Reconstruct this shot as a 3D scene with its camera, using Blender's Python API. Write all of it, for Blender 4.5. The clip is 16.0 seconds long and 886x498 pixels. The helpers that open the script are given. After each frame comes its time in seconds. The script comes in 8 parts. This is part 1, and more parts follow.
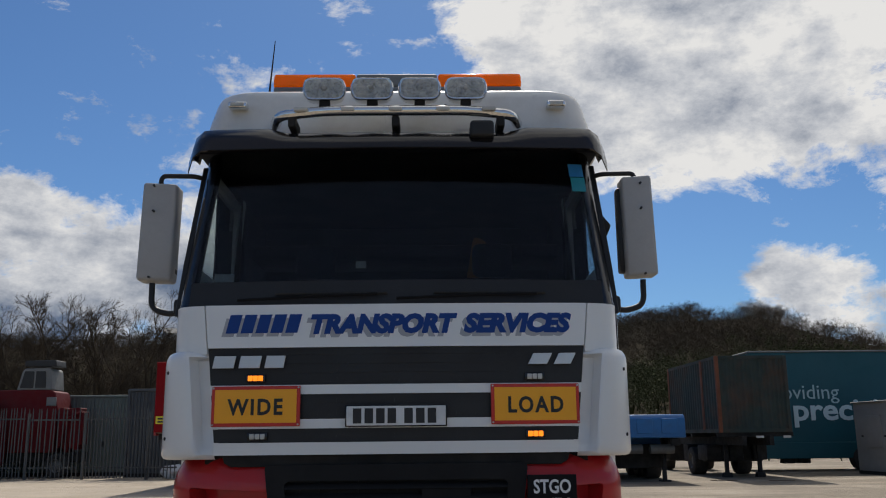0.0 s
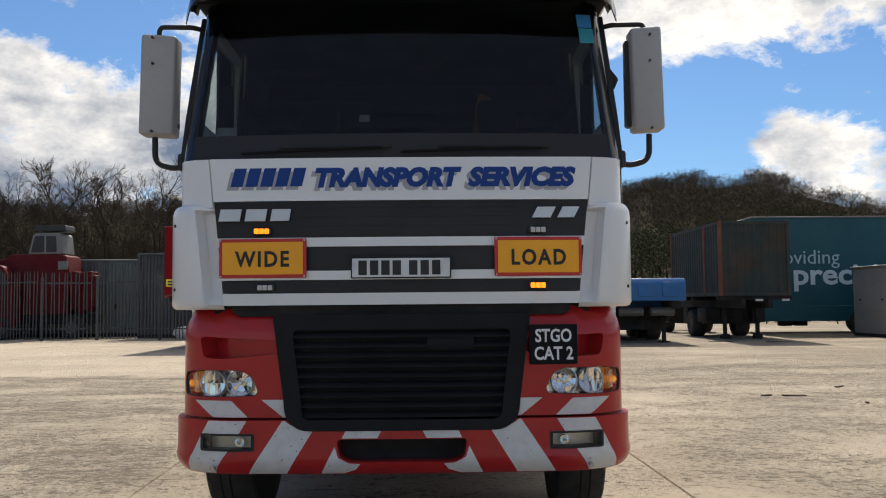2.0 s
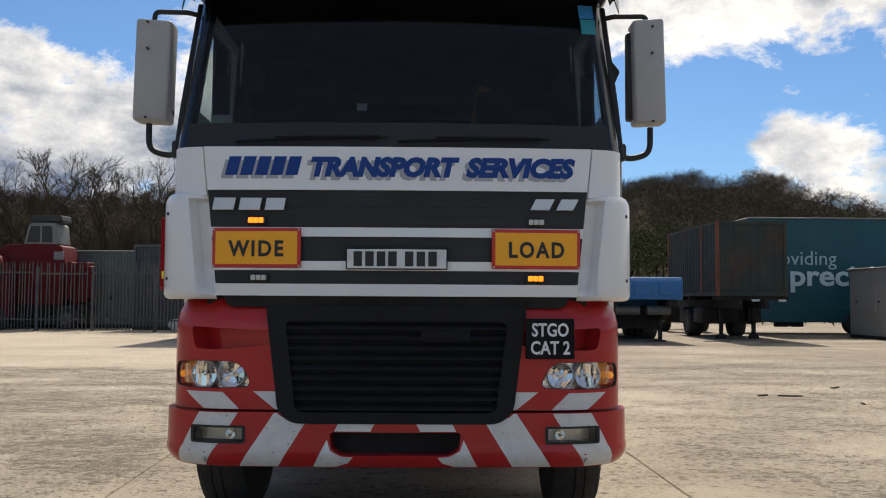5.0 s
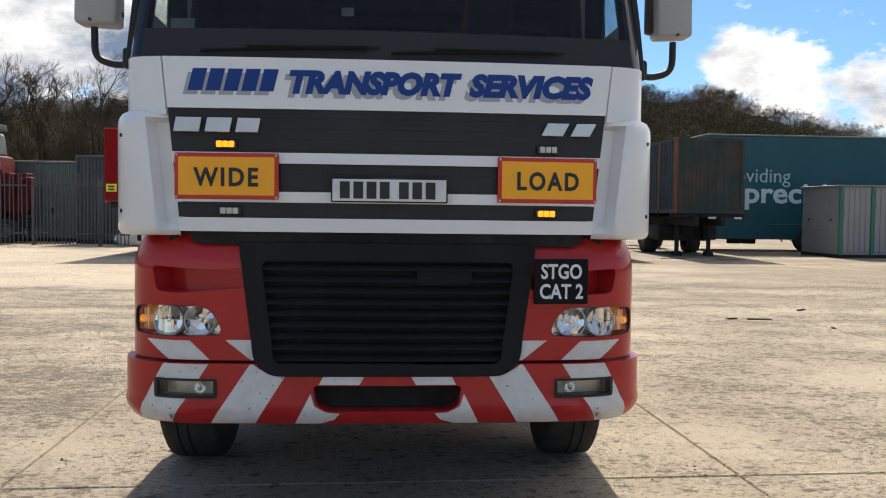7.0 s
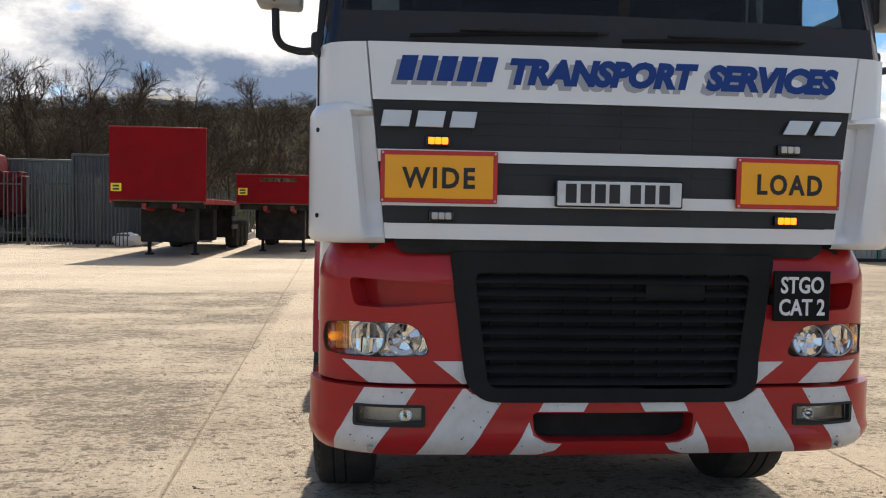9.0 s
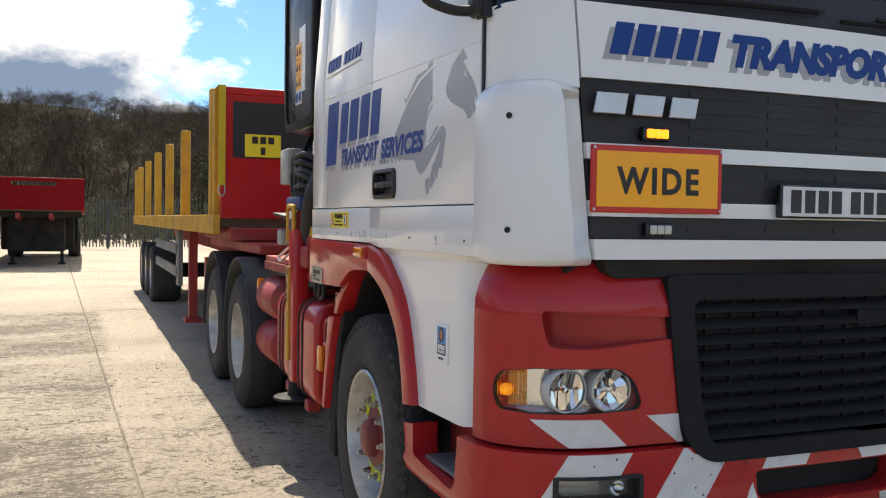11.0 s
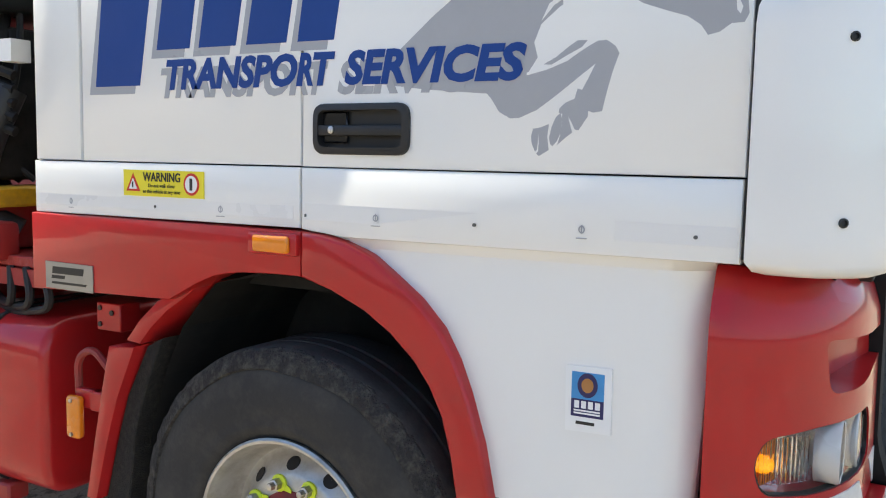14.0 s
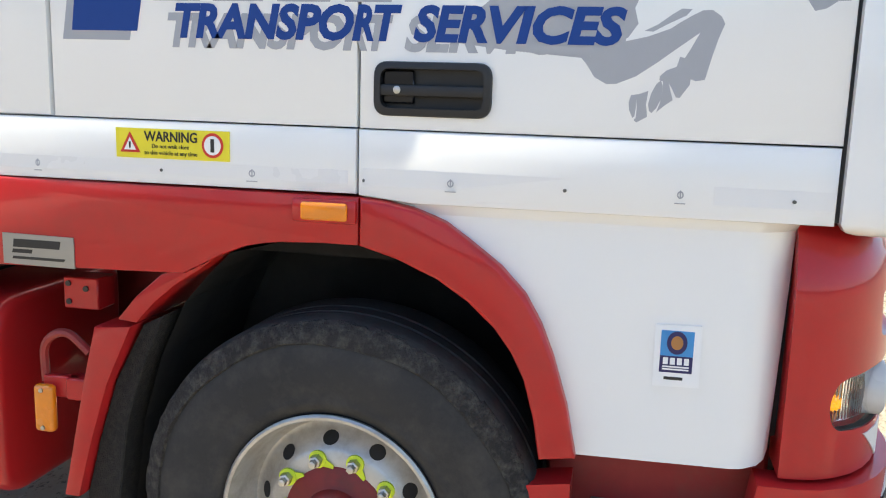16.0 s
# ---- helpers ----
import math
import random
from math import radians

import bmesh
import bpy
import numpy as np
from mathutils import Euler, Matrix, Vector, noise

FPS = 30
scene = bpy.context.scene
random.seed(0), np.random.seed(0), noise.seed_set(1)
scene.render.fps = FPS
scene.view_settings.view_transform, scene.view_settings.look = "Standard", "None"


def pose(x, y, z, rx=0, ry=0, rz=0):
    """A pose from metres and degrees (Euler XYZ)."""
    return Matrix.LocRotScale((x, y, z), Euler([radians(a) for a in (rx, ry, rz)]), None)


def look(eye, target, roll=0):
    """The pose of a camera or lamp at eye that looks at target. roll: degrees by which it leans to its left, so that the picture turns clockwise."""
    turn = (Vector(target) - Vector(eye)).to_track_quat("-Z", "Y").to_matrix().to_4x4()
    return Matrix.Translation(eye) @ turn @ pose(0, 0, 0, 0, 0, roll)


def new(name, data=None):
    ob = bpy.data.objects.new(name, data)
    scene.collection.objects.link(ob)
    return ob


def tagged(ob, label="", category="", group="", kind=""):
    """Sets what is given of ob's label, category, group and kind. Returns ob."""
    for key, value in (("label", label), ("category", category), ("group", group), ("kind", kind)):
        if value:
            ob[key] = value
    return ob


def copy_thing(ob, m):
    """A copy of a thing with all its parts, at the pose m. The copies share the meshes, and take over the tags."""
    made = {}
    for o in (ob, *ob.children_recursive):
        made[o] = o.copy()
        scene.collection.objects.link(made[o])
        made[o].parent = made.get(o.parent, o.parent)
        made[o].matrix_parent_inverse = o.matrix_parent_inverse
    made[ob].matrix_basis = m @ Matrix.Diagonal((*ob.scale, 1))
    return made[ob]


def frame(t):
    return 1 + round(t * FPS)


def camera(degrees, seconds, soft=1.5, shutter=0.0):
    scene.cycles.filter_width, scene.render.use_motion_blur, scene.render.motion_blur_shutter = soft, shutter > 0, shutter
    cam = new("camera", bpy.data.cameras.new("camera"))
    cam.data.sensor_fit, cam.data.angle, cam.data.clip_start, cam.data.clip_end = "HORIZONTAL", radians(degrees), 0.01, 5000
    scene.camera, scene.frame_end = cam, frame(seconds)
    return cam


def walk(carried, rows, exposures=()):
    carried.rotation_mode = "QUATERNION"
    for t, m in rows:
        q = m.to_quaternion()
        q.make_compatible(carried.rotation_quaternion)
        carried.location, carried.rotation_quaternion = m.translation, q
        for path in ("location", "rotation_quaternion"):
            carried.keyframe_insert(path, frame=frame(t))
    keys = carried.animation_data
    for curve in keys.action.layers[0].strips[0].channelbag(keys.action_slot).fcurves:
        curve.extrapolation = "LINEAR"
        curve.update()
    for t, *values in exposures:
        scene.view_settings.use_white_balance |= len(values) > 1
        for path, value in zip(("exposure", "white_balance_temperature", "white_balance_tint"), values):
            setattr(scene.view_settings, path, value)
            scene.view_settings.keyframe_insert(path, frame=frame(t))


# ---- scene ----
cam = camera(53.8, 16.0, 1.1)
PATH = [
    (0, (0.175, -4.565, 1.469), (0.207, -2.61, 1.889), -0.6),
    (0.5, (0.19, -4.58, 1.464), (0.21, -2.606, 1.784), -0.7),
    (1, (0.196, -4.563, 1.427), (0.219, -2.572, 1.608), -0.4),
    (1.5, (0.195, -4.562, 1.411), (0.219, -2.567, 1.55), -0.3),
    (2, (0.179, -4.554, 1.398), (0.197, -2.558, 1.518), -0.5),
    (2.5, (0.172, -4.552, 1.385), (0.2, -2.555, 1.492), -0.3),
    (3, (0.176, -4.547, 1.383), (0.213, -2.55, 1.494), -0.2),
    (5.3, (0.185, -4.485, 1.376), (0.207, -2.488, 1.488), 0.4),
    (5.5, (0.193, -4.5, 1.373), (0.212, -2.503, 1.472), 0.4),
    (6, (0.158, -4.375, 1.351), (0.193, -2.377, 1.434), 1.0),
    (6.5, (-0.004, -4.091, 1.408), (0.088, -2.094, 1.401), 0.2),
    (7, (-0.035, -3.933, 1.49), (0.106, -1.94, 1.402), 0.7),
    (7.5, (-0.141, -3.845, 1.512), (0.052, -1.856, 1.441), 1.7),
    (8, (-0.434, -3.799, 1.509), (-0.15, -1.821, 1.414), 1.2),
    (8.5, (-0.711, -3.635, 1.494), (-0.552, -1.644, 1.385), 0.7),
    (9, (-1.042, -3.424, 1.494), (-0.849, -1.435, 1.409), 1.0),
    (9.5, (-1.453, -3.2, 1.488), (-1.041, -1.247, 1.352), 1.7),
    (10, (-1.739, -2.841, 1.482), (-1.25, -0.903, 1.396), 1.6),
    (10.2, (-1.878, -2.721, 1.487), (-1.36, -0.791, 1.416), 1.1),
    (12.3, (-2.816, -1.247, 1.498), (-1.554, 0.302, 1.414), 2.5),
    (12.5, (-2.847, -1.08, 1.514), (-1.521, 0.415, 1.423), 2.5),
    (13, (-3.0, -0.706, 1.531), (-1.476, 0.585, 1.418), 2.5),
    (13.5, (-2.977, -0.341, 1.538), (-1.343, 0.802, 1.379), 1.0),
    (14, (-2.981, -0.015, 1.573), (-1.234, 0.938, 1.372), 1.1),
    (14.5, (-3.007, 0.284, 1.602), (-1.168, 1.021, 1.33), 0.7),
    (15, (-2.945, 0.486, 1.624), (-1.078, 1.149, 1.35), -1.0),
    (15.5, (-3.065, 0.652, 1.633), (-1.153, 1.146, 1.316), -0.3),
    (16, (-3.19, 0.707, 1.638), (-1.265, 1.122, 1.286), 1.7),
]
EXPOSE = ((0, -0.42, 6500, 10), (0.7, -0.12, 6800, 10), (1.5, 0.08, 6970, 10), (6.4, 0.09, 6970, 10), (7.0, 0.45, 7020, 10), (7.5, 0.33, 7120, 10), (8.5, 0.38, 7100, 11), (10, 0.56, 7150, 11),
          (12.3, 0.83, 6950, 5), (13.5, 0.97, 6950, 5), (13.8, 1.25, 6950, 5), (14.0, 1.40, 6950, 5), (14.2, 1.33, 6950, 5), (14.5, 1.27, 6950, 5), (16, 1.58, 6950, 5))
walk(cam, [(t, look(eye, target, roll)) for t, eye, target, roll in PATH], EXPOSE)

# ---- light ----
SUN_EL, SUN_AZ = 48.0, 3.0          # degrees above the ground; from +y towards +x


def make_world():
    w = bpy.data.worlds.new("sky")
    scene.world = w
    w.use_nodes = True
    nt = w.node_tree
    n, l = nt.nodes, nt.links
    n.clear()
    out = n.new("ShaderNodeOutputWorld")
    sky = n.new("ShaderNodeTexSky")
    sky.sky_type, sky.sun_disc = "NISHITA", False
    sky.sun_elevation, sky.sun_rotation = radians(SUN_EL), radians(SUN_AZ)
    sky.air_density, sky.dust_density, sky.ozone_density = 1.0, 0.3, 2.5
    bg_sky = n.new("ShaderNodeBackground")
    bg_sky.inputs[1].default_value = 0.092
    deep = n.new("ShaderNodeMix")
    deep.data_type, deep.blend_type = "RGBA", "MULTIPLY"
    deep.inputs[0].default_value = 1.0
    deep.inputs[7].default_value = (0.58, 0.84, 1.12, 1)
    l.new(sky.outputs[0], deep.inputs[6])
    l.new(deep.outputs[2], bg_sky.inputs[0])
    tc = n.new("ShaderNodeTexCoord")
    sep = n.new("ShaderNodeSeparateXYZ")
    l.new(tc.outputs["Generated"], sep.inputs[0])

    def math_node(op, a, b=None, c=None, clamp=False):
        m = n.new("ShaderNodeMath")
        m.operation, m.use_clamp = op, clamp
        for i, v in enumerate((a, b, c)):
            if v is None:
                continue
            if isinstance(v, (int, float)):
                m.inputs[i].default_value = v
            else:
                l.new(v, m.inputs[i])
        return m.outputs[0]

    # cumulus seen from below: noise over the direction, a little flattened towards the horizon
    x, z = sep.outputs[0], sep.outputs[2]
    comb = n.new("ShaderNodeCombineXYZ")
    l.new(x, comb.inputs[0]), l.new(sep.outputs[1], comb.inputs[1])
    l.new(math_node("MULTIPLY", z, 1.7), comb.inputs[2])

    def noise_tex(scale, detail, rough, shift, dist=0.0):
        mp = n.new("ShaderNodeMapping")
        mp.inputs[1].default_value = shift
        l.new(comb.outputs[0], mp.inputs[0])
        t = n.new("ShaderNodeTexNoise")
        t.inputs["Scale"].default_value, t.inputs["Detail"].default_value = scale, detail
        t.inputs["Roughness"].default_value, t.inputs["Distortion"].default_value = rough, dist
        l.new(mp.outputs[0], t.inputs["Vector"])
        return t.outputs[0]

    def smooth(v, a, b):
        r = n.new("ShaderNodeMapRange")
        r.interpolation_type = "SMOOTHSTEP"
        r.inputs[1].default_value, r.inputs[2].default_value = a, b
        l.new(v, r.inputs[0])
        return r.outputs[0]

    big = noise_tex(3.0, 3, 0.5, (2.2, 0.4, 0.3))
    fine = noise_tex(8.5, 12, 0.66, (0.3, 1.7, 0), 0.2)
    cover = math_node("ADD", math_node("MULTIPLY", big, 0.42), math_node("MULTIPLY", fine, 0.58))
    # a broad mass to the east, a bank along the western horizon, clearer between
    slant = math_node("MULTIPLY_ADD", z, 0.55, x)
    east = math_node("MULTIPLY", smooth(slant, 0.20, 0.36), smooth(z, 0.21, 0.33))
    bank = math_node("MULTIPLY", smooth(z, 0.29, 0.20), smooth(x, 0.22, 0.0))
    puff = math_node("MULTIPLY", smooth(z, 0.20, 0.14), smooth(x, 0.27, 0.36))
    bank = math_node("MAXIMUM", bank, math_node("MULTIPLY", puff, 0.7))
    # a bright heap above the bank to the north-west
    heap = math_node("MULTIPLY", smooth(z, 0.29, 0.22), math_node("MULTIPLY", smooth(x, -0.26, -0.17), smooth(x, 0.10, 0.0)))
    bank = math_node("MAXIMUM", bank, heap)
    bias = math_node("ADD", math_node("MULTIPLY", east, 0.17), math_node("MULTIPLY", bank, 0.17))
    clear = math_node("MULTIPLY_ADD", math_node("MULTIPLY", smooth(sep.outputs[1], 0.15, -0.25), smooth(z, 0.97, 0.85)), -0.28, -0.03)
    cover = math_node("ADD", math_node("ADD", cover, bias), clear)
    # a clear window low in the north-east
    gap = math_node("MULTIPLY", math_node("MULTIPLY", smooth(x, 0.15, 0.22), smooth(x, 0.38, 0.31)), math_node("MULTIPLY", smooth(z, 0.12, 0.16), smooth(z, 0.28, 0.22)))
    cover = math_node("MULTIPLY_ADD", gap, -0.13, cover)
    ramp = n.new("ShaderNodeValToRGB")
    ramp.color_ramp.elements[0].position, ramp.color_ramp.elements[1].position = 0.51, 0.575
    l.new(cover, ramp.inputs[0])
    # thick parts are grey below, thin edges bright
    thick = n.new("ShaderNodeValToRGB")
    e = thick.color_ramp.elements
    e[0].position, e[0].color = 0.52, (1.0, 0.99, 0.97, 1)
    e[1].position, e[1].color = 0.70, (0.15, 0.205, 0.31, 1)
    mid = thick.color_ramp.elements.new(0.575)
    mid.color = (0.72, 0.74, 0.78, 1)
    lumps = math_node("ADD", math_node("MULTIPLY", noise_tex(6.0, 4, 0.5, (5, 2, 0.2)), 0.3), math_node("MULTIPLY", noise_tex(16.0, 9, 0.65, (1, 2, 0.7)), 0.3))
    shade = math_node("ADD", math_node("MULTIPLY", cover, 0.4), math_node("MULTIPLY_ADD", math_node("MULTIPLY", smooth(z, 0.185, 0.155), math_node("MULTIPLY", smooth(x, 0.12, -0.02), smooth(x, -0.34, -0.20))), 0.09, math_node("MULTIPLY_ADD", smooth(z, 0.24, 0.13), 0.05, math_node("MULTIPLY_ADD", smooth(x, -0.18, -0.30), 0.06, lumps))))
    shade = math_node("MULTIPLY_ADD", math_node("MULTIPLY", heap, smooth(z, 0.16, 0.19)), -0.07, shade)
    l.new(shade, thick.inputs[0])
    bg_cloud = n.new("ShaderNodeBackground")
    bg_cloud.inputs[1].default_value = 1.04
    l.new(thick.outputs[0], bg_cloud.inputs[0])
    mix = n.new("ShaderNodeMixShader")
    # an unseen thin even veil added over the south, as neutral fill on the lorry's front
    fill_veil = math_node("MULTIPLY", smooth(sep.outputs[1], 0.0, -0.35), 0.15)
    l.new(math_node("MAXIMUM", ramp.outputs[0], fill_veil), mix.inputs[0])
    l.new(bg_sky.outputs[0], mix.inputs[1]), l.new(bg_cloud.outputs[0], mix.inputs[2])
    l.new(mix.outputs[0], out.inputs[0])


make_world()
sun = new("sun", bpy.data.lights.new("sun", "SUN"))
sun.data.energy, sun.data.angle, sun.data.color = 5.0, radians(0.55), (1.0, 0.95, 0.87)
_d = Vector((math.sin(radians(SUN_AZ)) * math.cos(radians(SUN_EL)), math.cos(radians(SUN_AZ)) * math.cos(radians(SUN_EL)), math.sin(radians(SUN_EL))))
sun.matrix_world = look(_d * 50, (0, 0, 0))


# ---- materials ----
def mat(name, col, rough=0.5, metal=0.0, vary=0.12, big=1.5, fine=40.0, bump=0.0, bump_scale=60.0, dirt=None, dirt_amt=0.0,
        dirt_scale=3.0, coat=0.0, spec=0.5, rough_vary=0.12, emit=0.0, rnd=0.0, island=0.0):
    """A surface with variation at two scales, optional dirt, relief and a clear coat."""
    m = bpy.data.materials.new(name)
    m.use_nodes = True
    nt = m.node_tree
    n, l = nt.nodes, nt.links
    b = n["Principled BSDF"]
    geo = n.new("ShaderNodeNewGeometry")

    def tex(scale, detail, rg=0.55):
        t = n.new("ShaderNodeTexNoise")
        t.inputs["Scale"].default_value, t.inputs["Detail"].default_value, t.inputs["Roughness"].default_value = scale, detail, rg
        l.new(geo.outputs["Position"], t.inputs["Vector"])
        return t.outputs[0]

    def mixc(fac, a, c, blend="MIX"):
        x = n.new("ShaderNodeMix")
        x.data_type, x.blend_type = "RGBA", blend
        for i, v in ((0, fac), (6, a), (7, c)):
            if isinstance(v, (int, float)):
                x.inputs[i].default_value = v
            elif isinstance(v, tuple):
                x.inputs[i].default_value = (*v, 1) if len(v) == 3 else v
            else:
                l.new(v, x.inputs[i])
        return x.outputs[2]

    def rng(v, lo, hi, a=0.3, c=0.7):
        r = n.new("ShaderNodeMapRange")
        r.inputs[1].default_value, r.inputs[2].default_value, r.inputs[3].default_value, r.inputs[4].default_value = a, c, lo, hi
        l.new(v, r.inputs[0])
        return r.outputs[0]

    c0 = tuple(min(1, c * (1 - vary)) for c in col)
    c1 = tuple(min(1, c * (1 + vary)) for c in col)
    c = mixc(rng(tex(big, 4), 0, 1), c0, c1)
    c = mixc(rng(tex(fine, 3), 0, 0.5), c, tuple(x * (1 - vary) for x in col))
    if rnd or island:
        src = n.new("ShaderNodeObjectInfo").outputs["Random"] if rnd else geo.outputs["Random Per Island"]
        k = rnd or island
        hsv = n.new("ShaderNodeHueSaturation")
        l.new(c, hsv.inputs["Color"])
        l.new(rng(src, 1 - k, 1 + k, 0, 1), hsv.inputs["Value"])
        c = hsv.outputs[0]
    if dirt:
        c = mixc(rng(tex(dirt_scale, 7, 0.68), 0, dirt_amt, 0.45, 0.68), c, dirt)
    l.new(c, b.inputs["Base Color"])
    l.new(rng(tex(big * 3, 4), max(0.02, rough - rough_vary), min(1, rough + rough_vary)), b.inputs["Roughness"])
    b.inputs["Metallic"].default_value = metal
    b.inputs["Coat Weight"].default_value = coat
    b.inputs["Coat Roughness"].default_value = 0.06
    b.inputs["Specular IOR Level"].default_value = spec
    if bump:
        bp = n.new("ShaderNodeBump")
        bp.inputs["Strength"].default_value, bp.inputs["Distance"].default_value = bump, 0.01
        l.new(tex(bump_scale, 5), bp.inputs["Height"])
        l.new(bp.outputs[0], b.inputs["Normal"])
    if emit:
        b.inputs["Emission Color"].default_value = (*col, 1)
        b.inputs["Emission Strength"].default_value = emit
    return m


def glass_mat(name, tint, rough=0.02, ior=1.45):
    m = bpy.data.materials.new(name)
    m.use_nodes = True
    b = m.node_tree.nodes["Principled BSDF"]
    b.inputs["Base Color"].default_value = (*tint, 1)
    b.inputs["Roughness"].default_value, b.inputs["IOR"].default_value = rough, ior
    b.inputs["Transmission Weight"].default_value = 1.0
    return m


M = {}
M["white"] = mat("white_paint", (0.78, 0.78, 0.76), 0.28, vary=0.003, big=0.7, coat=0.6, rough_vary=0.0)
M["red"] = mat("red_paint", (0.45, 0.017, 0.019), 0.34, vary=0.05, coat=0.5, spec=0.18, dirt=(0.22, 0.03, 0.028), dirt_amt=0.22, dirt_scale=9, rough_vary=0.06)
M["red_dull"] = mat("dull_red_paint", (0.33, 0.022, 0.02), 0.5, vary=0.15, dirt=(0.12, 0.07, 0.05), dirt_amt=0.45, dirt_scale=4)
M["red_board"] = mat("red_board_paint", (0.22, 0.005, 0.008), 0.6, spec=0.1, vary=0.1, dirt=(0.15, 0.012, 0.014), dirt_amt=0.4, dirt_scale=1.6)
M["black"] = mat("black_plastic", (0.023, 0.023, 0.0235), 0.5, spec=0.35, vary=0.2, bump=0.05, bump_scale=300)
M["black_gloss"] = mat("black_gloss", (0.012, 0.012, 0.014), 0.14, vary=0.2, rough_vary=0.05)
M["grille"] = mat("grille_plastic", (0.017, 0.017, 0.0175), 0.8, spec=0.2, vary=0.2, bump=0.1, bump_scale=500)
M["rubber"] = mat("tyre_rubber", (0.031, 0.030, 0.029), 0.8, vary=0.15, spec=0.3, bump=0.2, bump_scale=80, dirt=(0.085, 0.076, 0.064), dirt_amt=0.45, dirt_scale=9)
M["rubber_worn"] = mat("scuffed_rubber", (0.036, 0.034, 0.032), 0.9, spec=0.2, vary=0.3, bump=1.0, bump_scale=120, dirt=(0.13, 0.118, 0.10), dirt_amt=0.6, dirt_scale=34)
M["dark"] = mat("underbody_black", (0.012, 0.011, 0.01), 0.85, vary=0.3, dirt=(0.035, 0.03, 0.025), dirt_amt=0.6)
# bluish: the sky's reflection in the windscreen is put into this trim colour
M["seat"] = mat("cab_trim_sky_tint", (0.016, 0.020, 0.031), 0.9, vary=0.2)
M["chrome"] = mat("chrome", (0.78, 0.77, 0.74), 0.1, metal=1.0, vary=0.05, rough_vary=0.05)
M["steel"] = mat("brushed_steel", (0.52, 0.51, 0.49), 0.35, metal=1.0, vary=0.12, dirt=(0.25, 0.22, 0.18), dirt_amt=0.3)
M["rim"] = mat("painted_rim", (0.50, 0.49, 0.46), 0.38, metal=0.55, vary=0.08, dirt=(0.2, 0.15, 0.1), dirt_amt=0.5, dirt_scale=9)
M["yellow"] = mat("yellow_paint", (0.62, 0.33, 0.012), 0.5, vary=0.12, dirt=(0.16, 0.10, 0.05), dirt_amt=0.45, dirt_scale=5)
M["sign_yellow"] = mat("sign_yellow", (1.0, 0.43, 0.010), 0.4, vary=0.04, fine=300)
M["sign_red"] = mat("sign_red", (0.58, 0.025, 0.015), 0.4, vary=0.06)
M["hivis"] = mat("hivis_yellow", (0.62, 0.72, 0.03), 0.45, vary=0.08)
M["decal_yellow"] = mat("decal_yellow", (0.78, 0.66, 0.03), 0.4, vary=0.04)
M["ink"] = mat("black_ink", (0.015, 0.015, 0.015), 0.5, vary=0.1)
M["decal_white"] = mat("decal_white", (0.8, 0.8, 0.79), 0.4, vary=0.03)
M["decal_blue"] = mat("decal_blue", (0.004, 0.045, 0.23), 0.45, vary=0.05, spec=0.3)
M["decal_grey"] = mat("decal_grey", (0.36, 0.37, 0.39), 0.35, vary=0.04)
M["navy"] = mat("navy_ink", (0.012, 0.012, 0.09), 0.4)
M["sky_blue"] = mat("decal_light_blue", (0.04, 0.25, 0.55), 0.4)
M["bronze"] = mat("bronze_ink", (0.38, 0.17, 0.05), 0.4)
M["plate_white"] = mat("plate_white", (0.72, 0.73, 0.72), 0.35, vary=0.04, dirt=(0.3, 0.28, 0.24), dirt_amt=0.3, dirt_scale=9)
M["amber"] = mat("amber_plastic", (0.75, 0.22, 0.01), 0.2, vary=0.08, fine=200, coat=0.5)
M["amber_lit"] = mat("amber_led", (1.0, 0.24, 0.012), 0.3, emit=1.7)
M["led_off"] = mat("led_lens", (0.55, 0.53, 0.48), 0.2, vary=0.1, fine=200)
M["glass"] = glass_mat("clear_glass", (0.97, 0.98, 0.97))
M["tint"] = glass_mat("cab_glass", (0.84, 0.90, 0.88))
M["galv"] = mat("galvanised_steel", (0.20, 0.205, 0.20), 0.6, metal=0.3, vary=0.15, dirt=(0.12, 0.11, 0.1), dirt_amt=0.5)
M["shed"] = mat("grey_green_steel", (0.145, 0.172, 0.152), 0.6, vary=0.12, dirt=(0.07, 0.07, 0.06), dirt_amt=0.5, dirt_scale=0.8)
M["shed_dark"] = mat("dark_grey_steel", (0.062, 0.068, 0.072), 0.6, vary=0.12, dirt=(0.05, 0.05, 0.05), dirt_amt=0.5, dirt_scale=0.8)
M["teal"] = mat("teal_curtain", (0.003, 0.085, 0.105), 0.55, vary=0.08, big=0.6, dirt=(0.012, 0.075, 0.085), dirt_amt=0.35, dirt_scale=0.9)
M["teal_text"] = mat("curtain_print", (0.42, 0.58, 0.58), 0.5, vary=0.05)
M["teal_text2"] = mat("curtain_print_bright", (0.6, 0.72, 0.71), 0.5, vary=0.05)
M["rust_box"] = mat("weathered_green_container", (0.022, 0.038, 0.031), 0.7, vary=0.25, big=0.8, dirt=(0.075, 0.036, 0.018), dirt_amt=0.8, dirt_scale=1.1)
M["rust"] = mat("rust", (0.19, 0.065, 0.03), 0.85, vary=0.3)
M["blue"] = mat("blue_paint", (0.01, 0.13, 0.36), 0.45, vary=0.12, dirt=(0.02, 0.06, 0.12), dirt_amt=0.4)
M["blue_dark"] = mat("dark_blue_paint", (0.012, 0.03, 0.14), 0.4, vary=0.1)
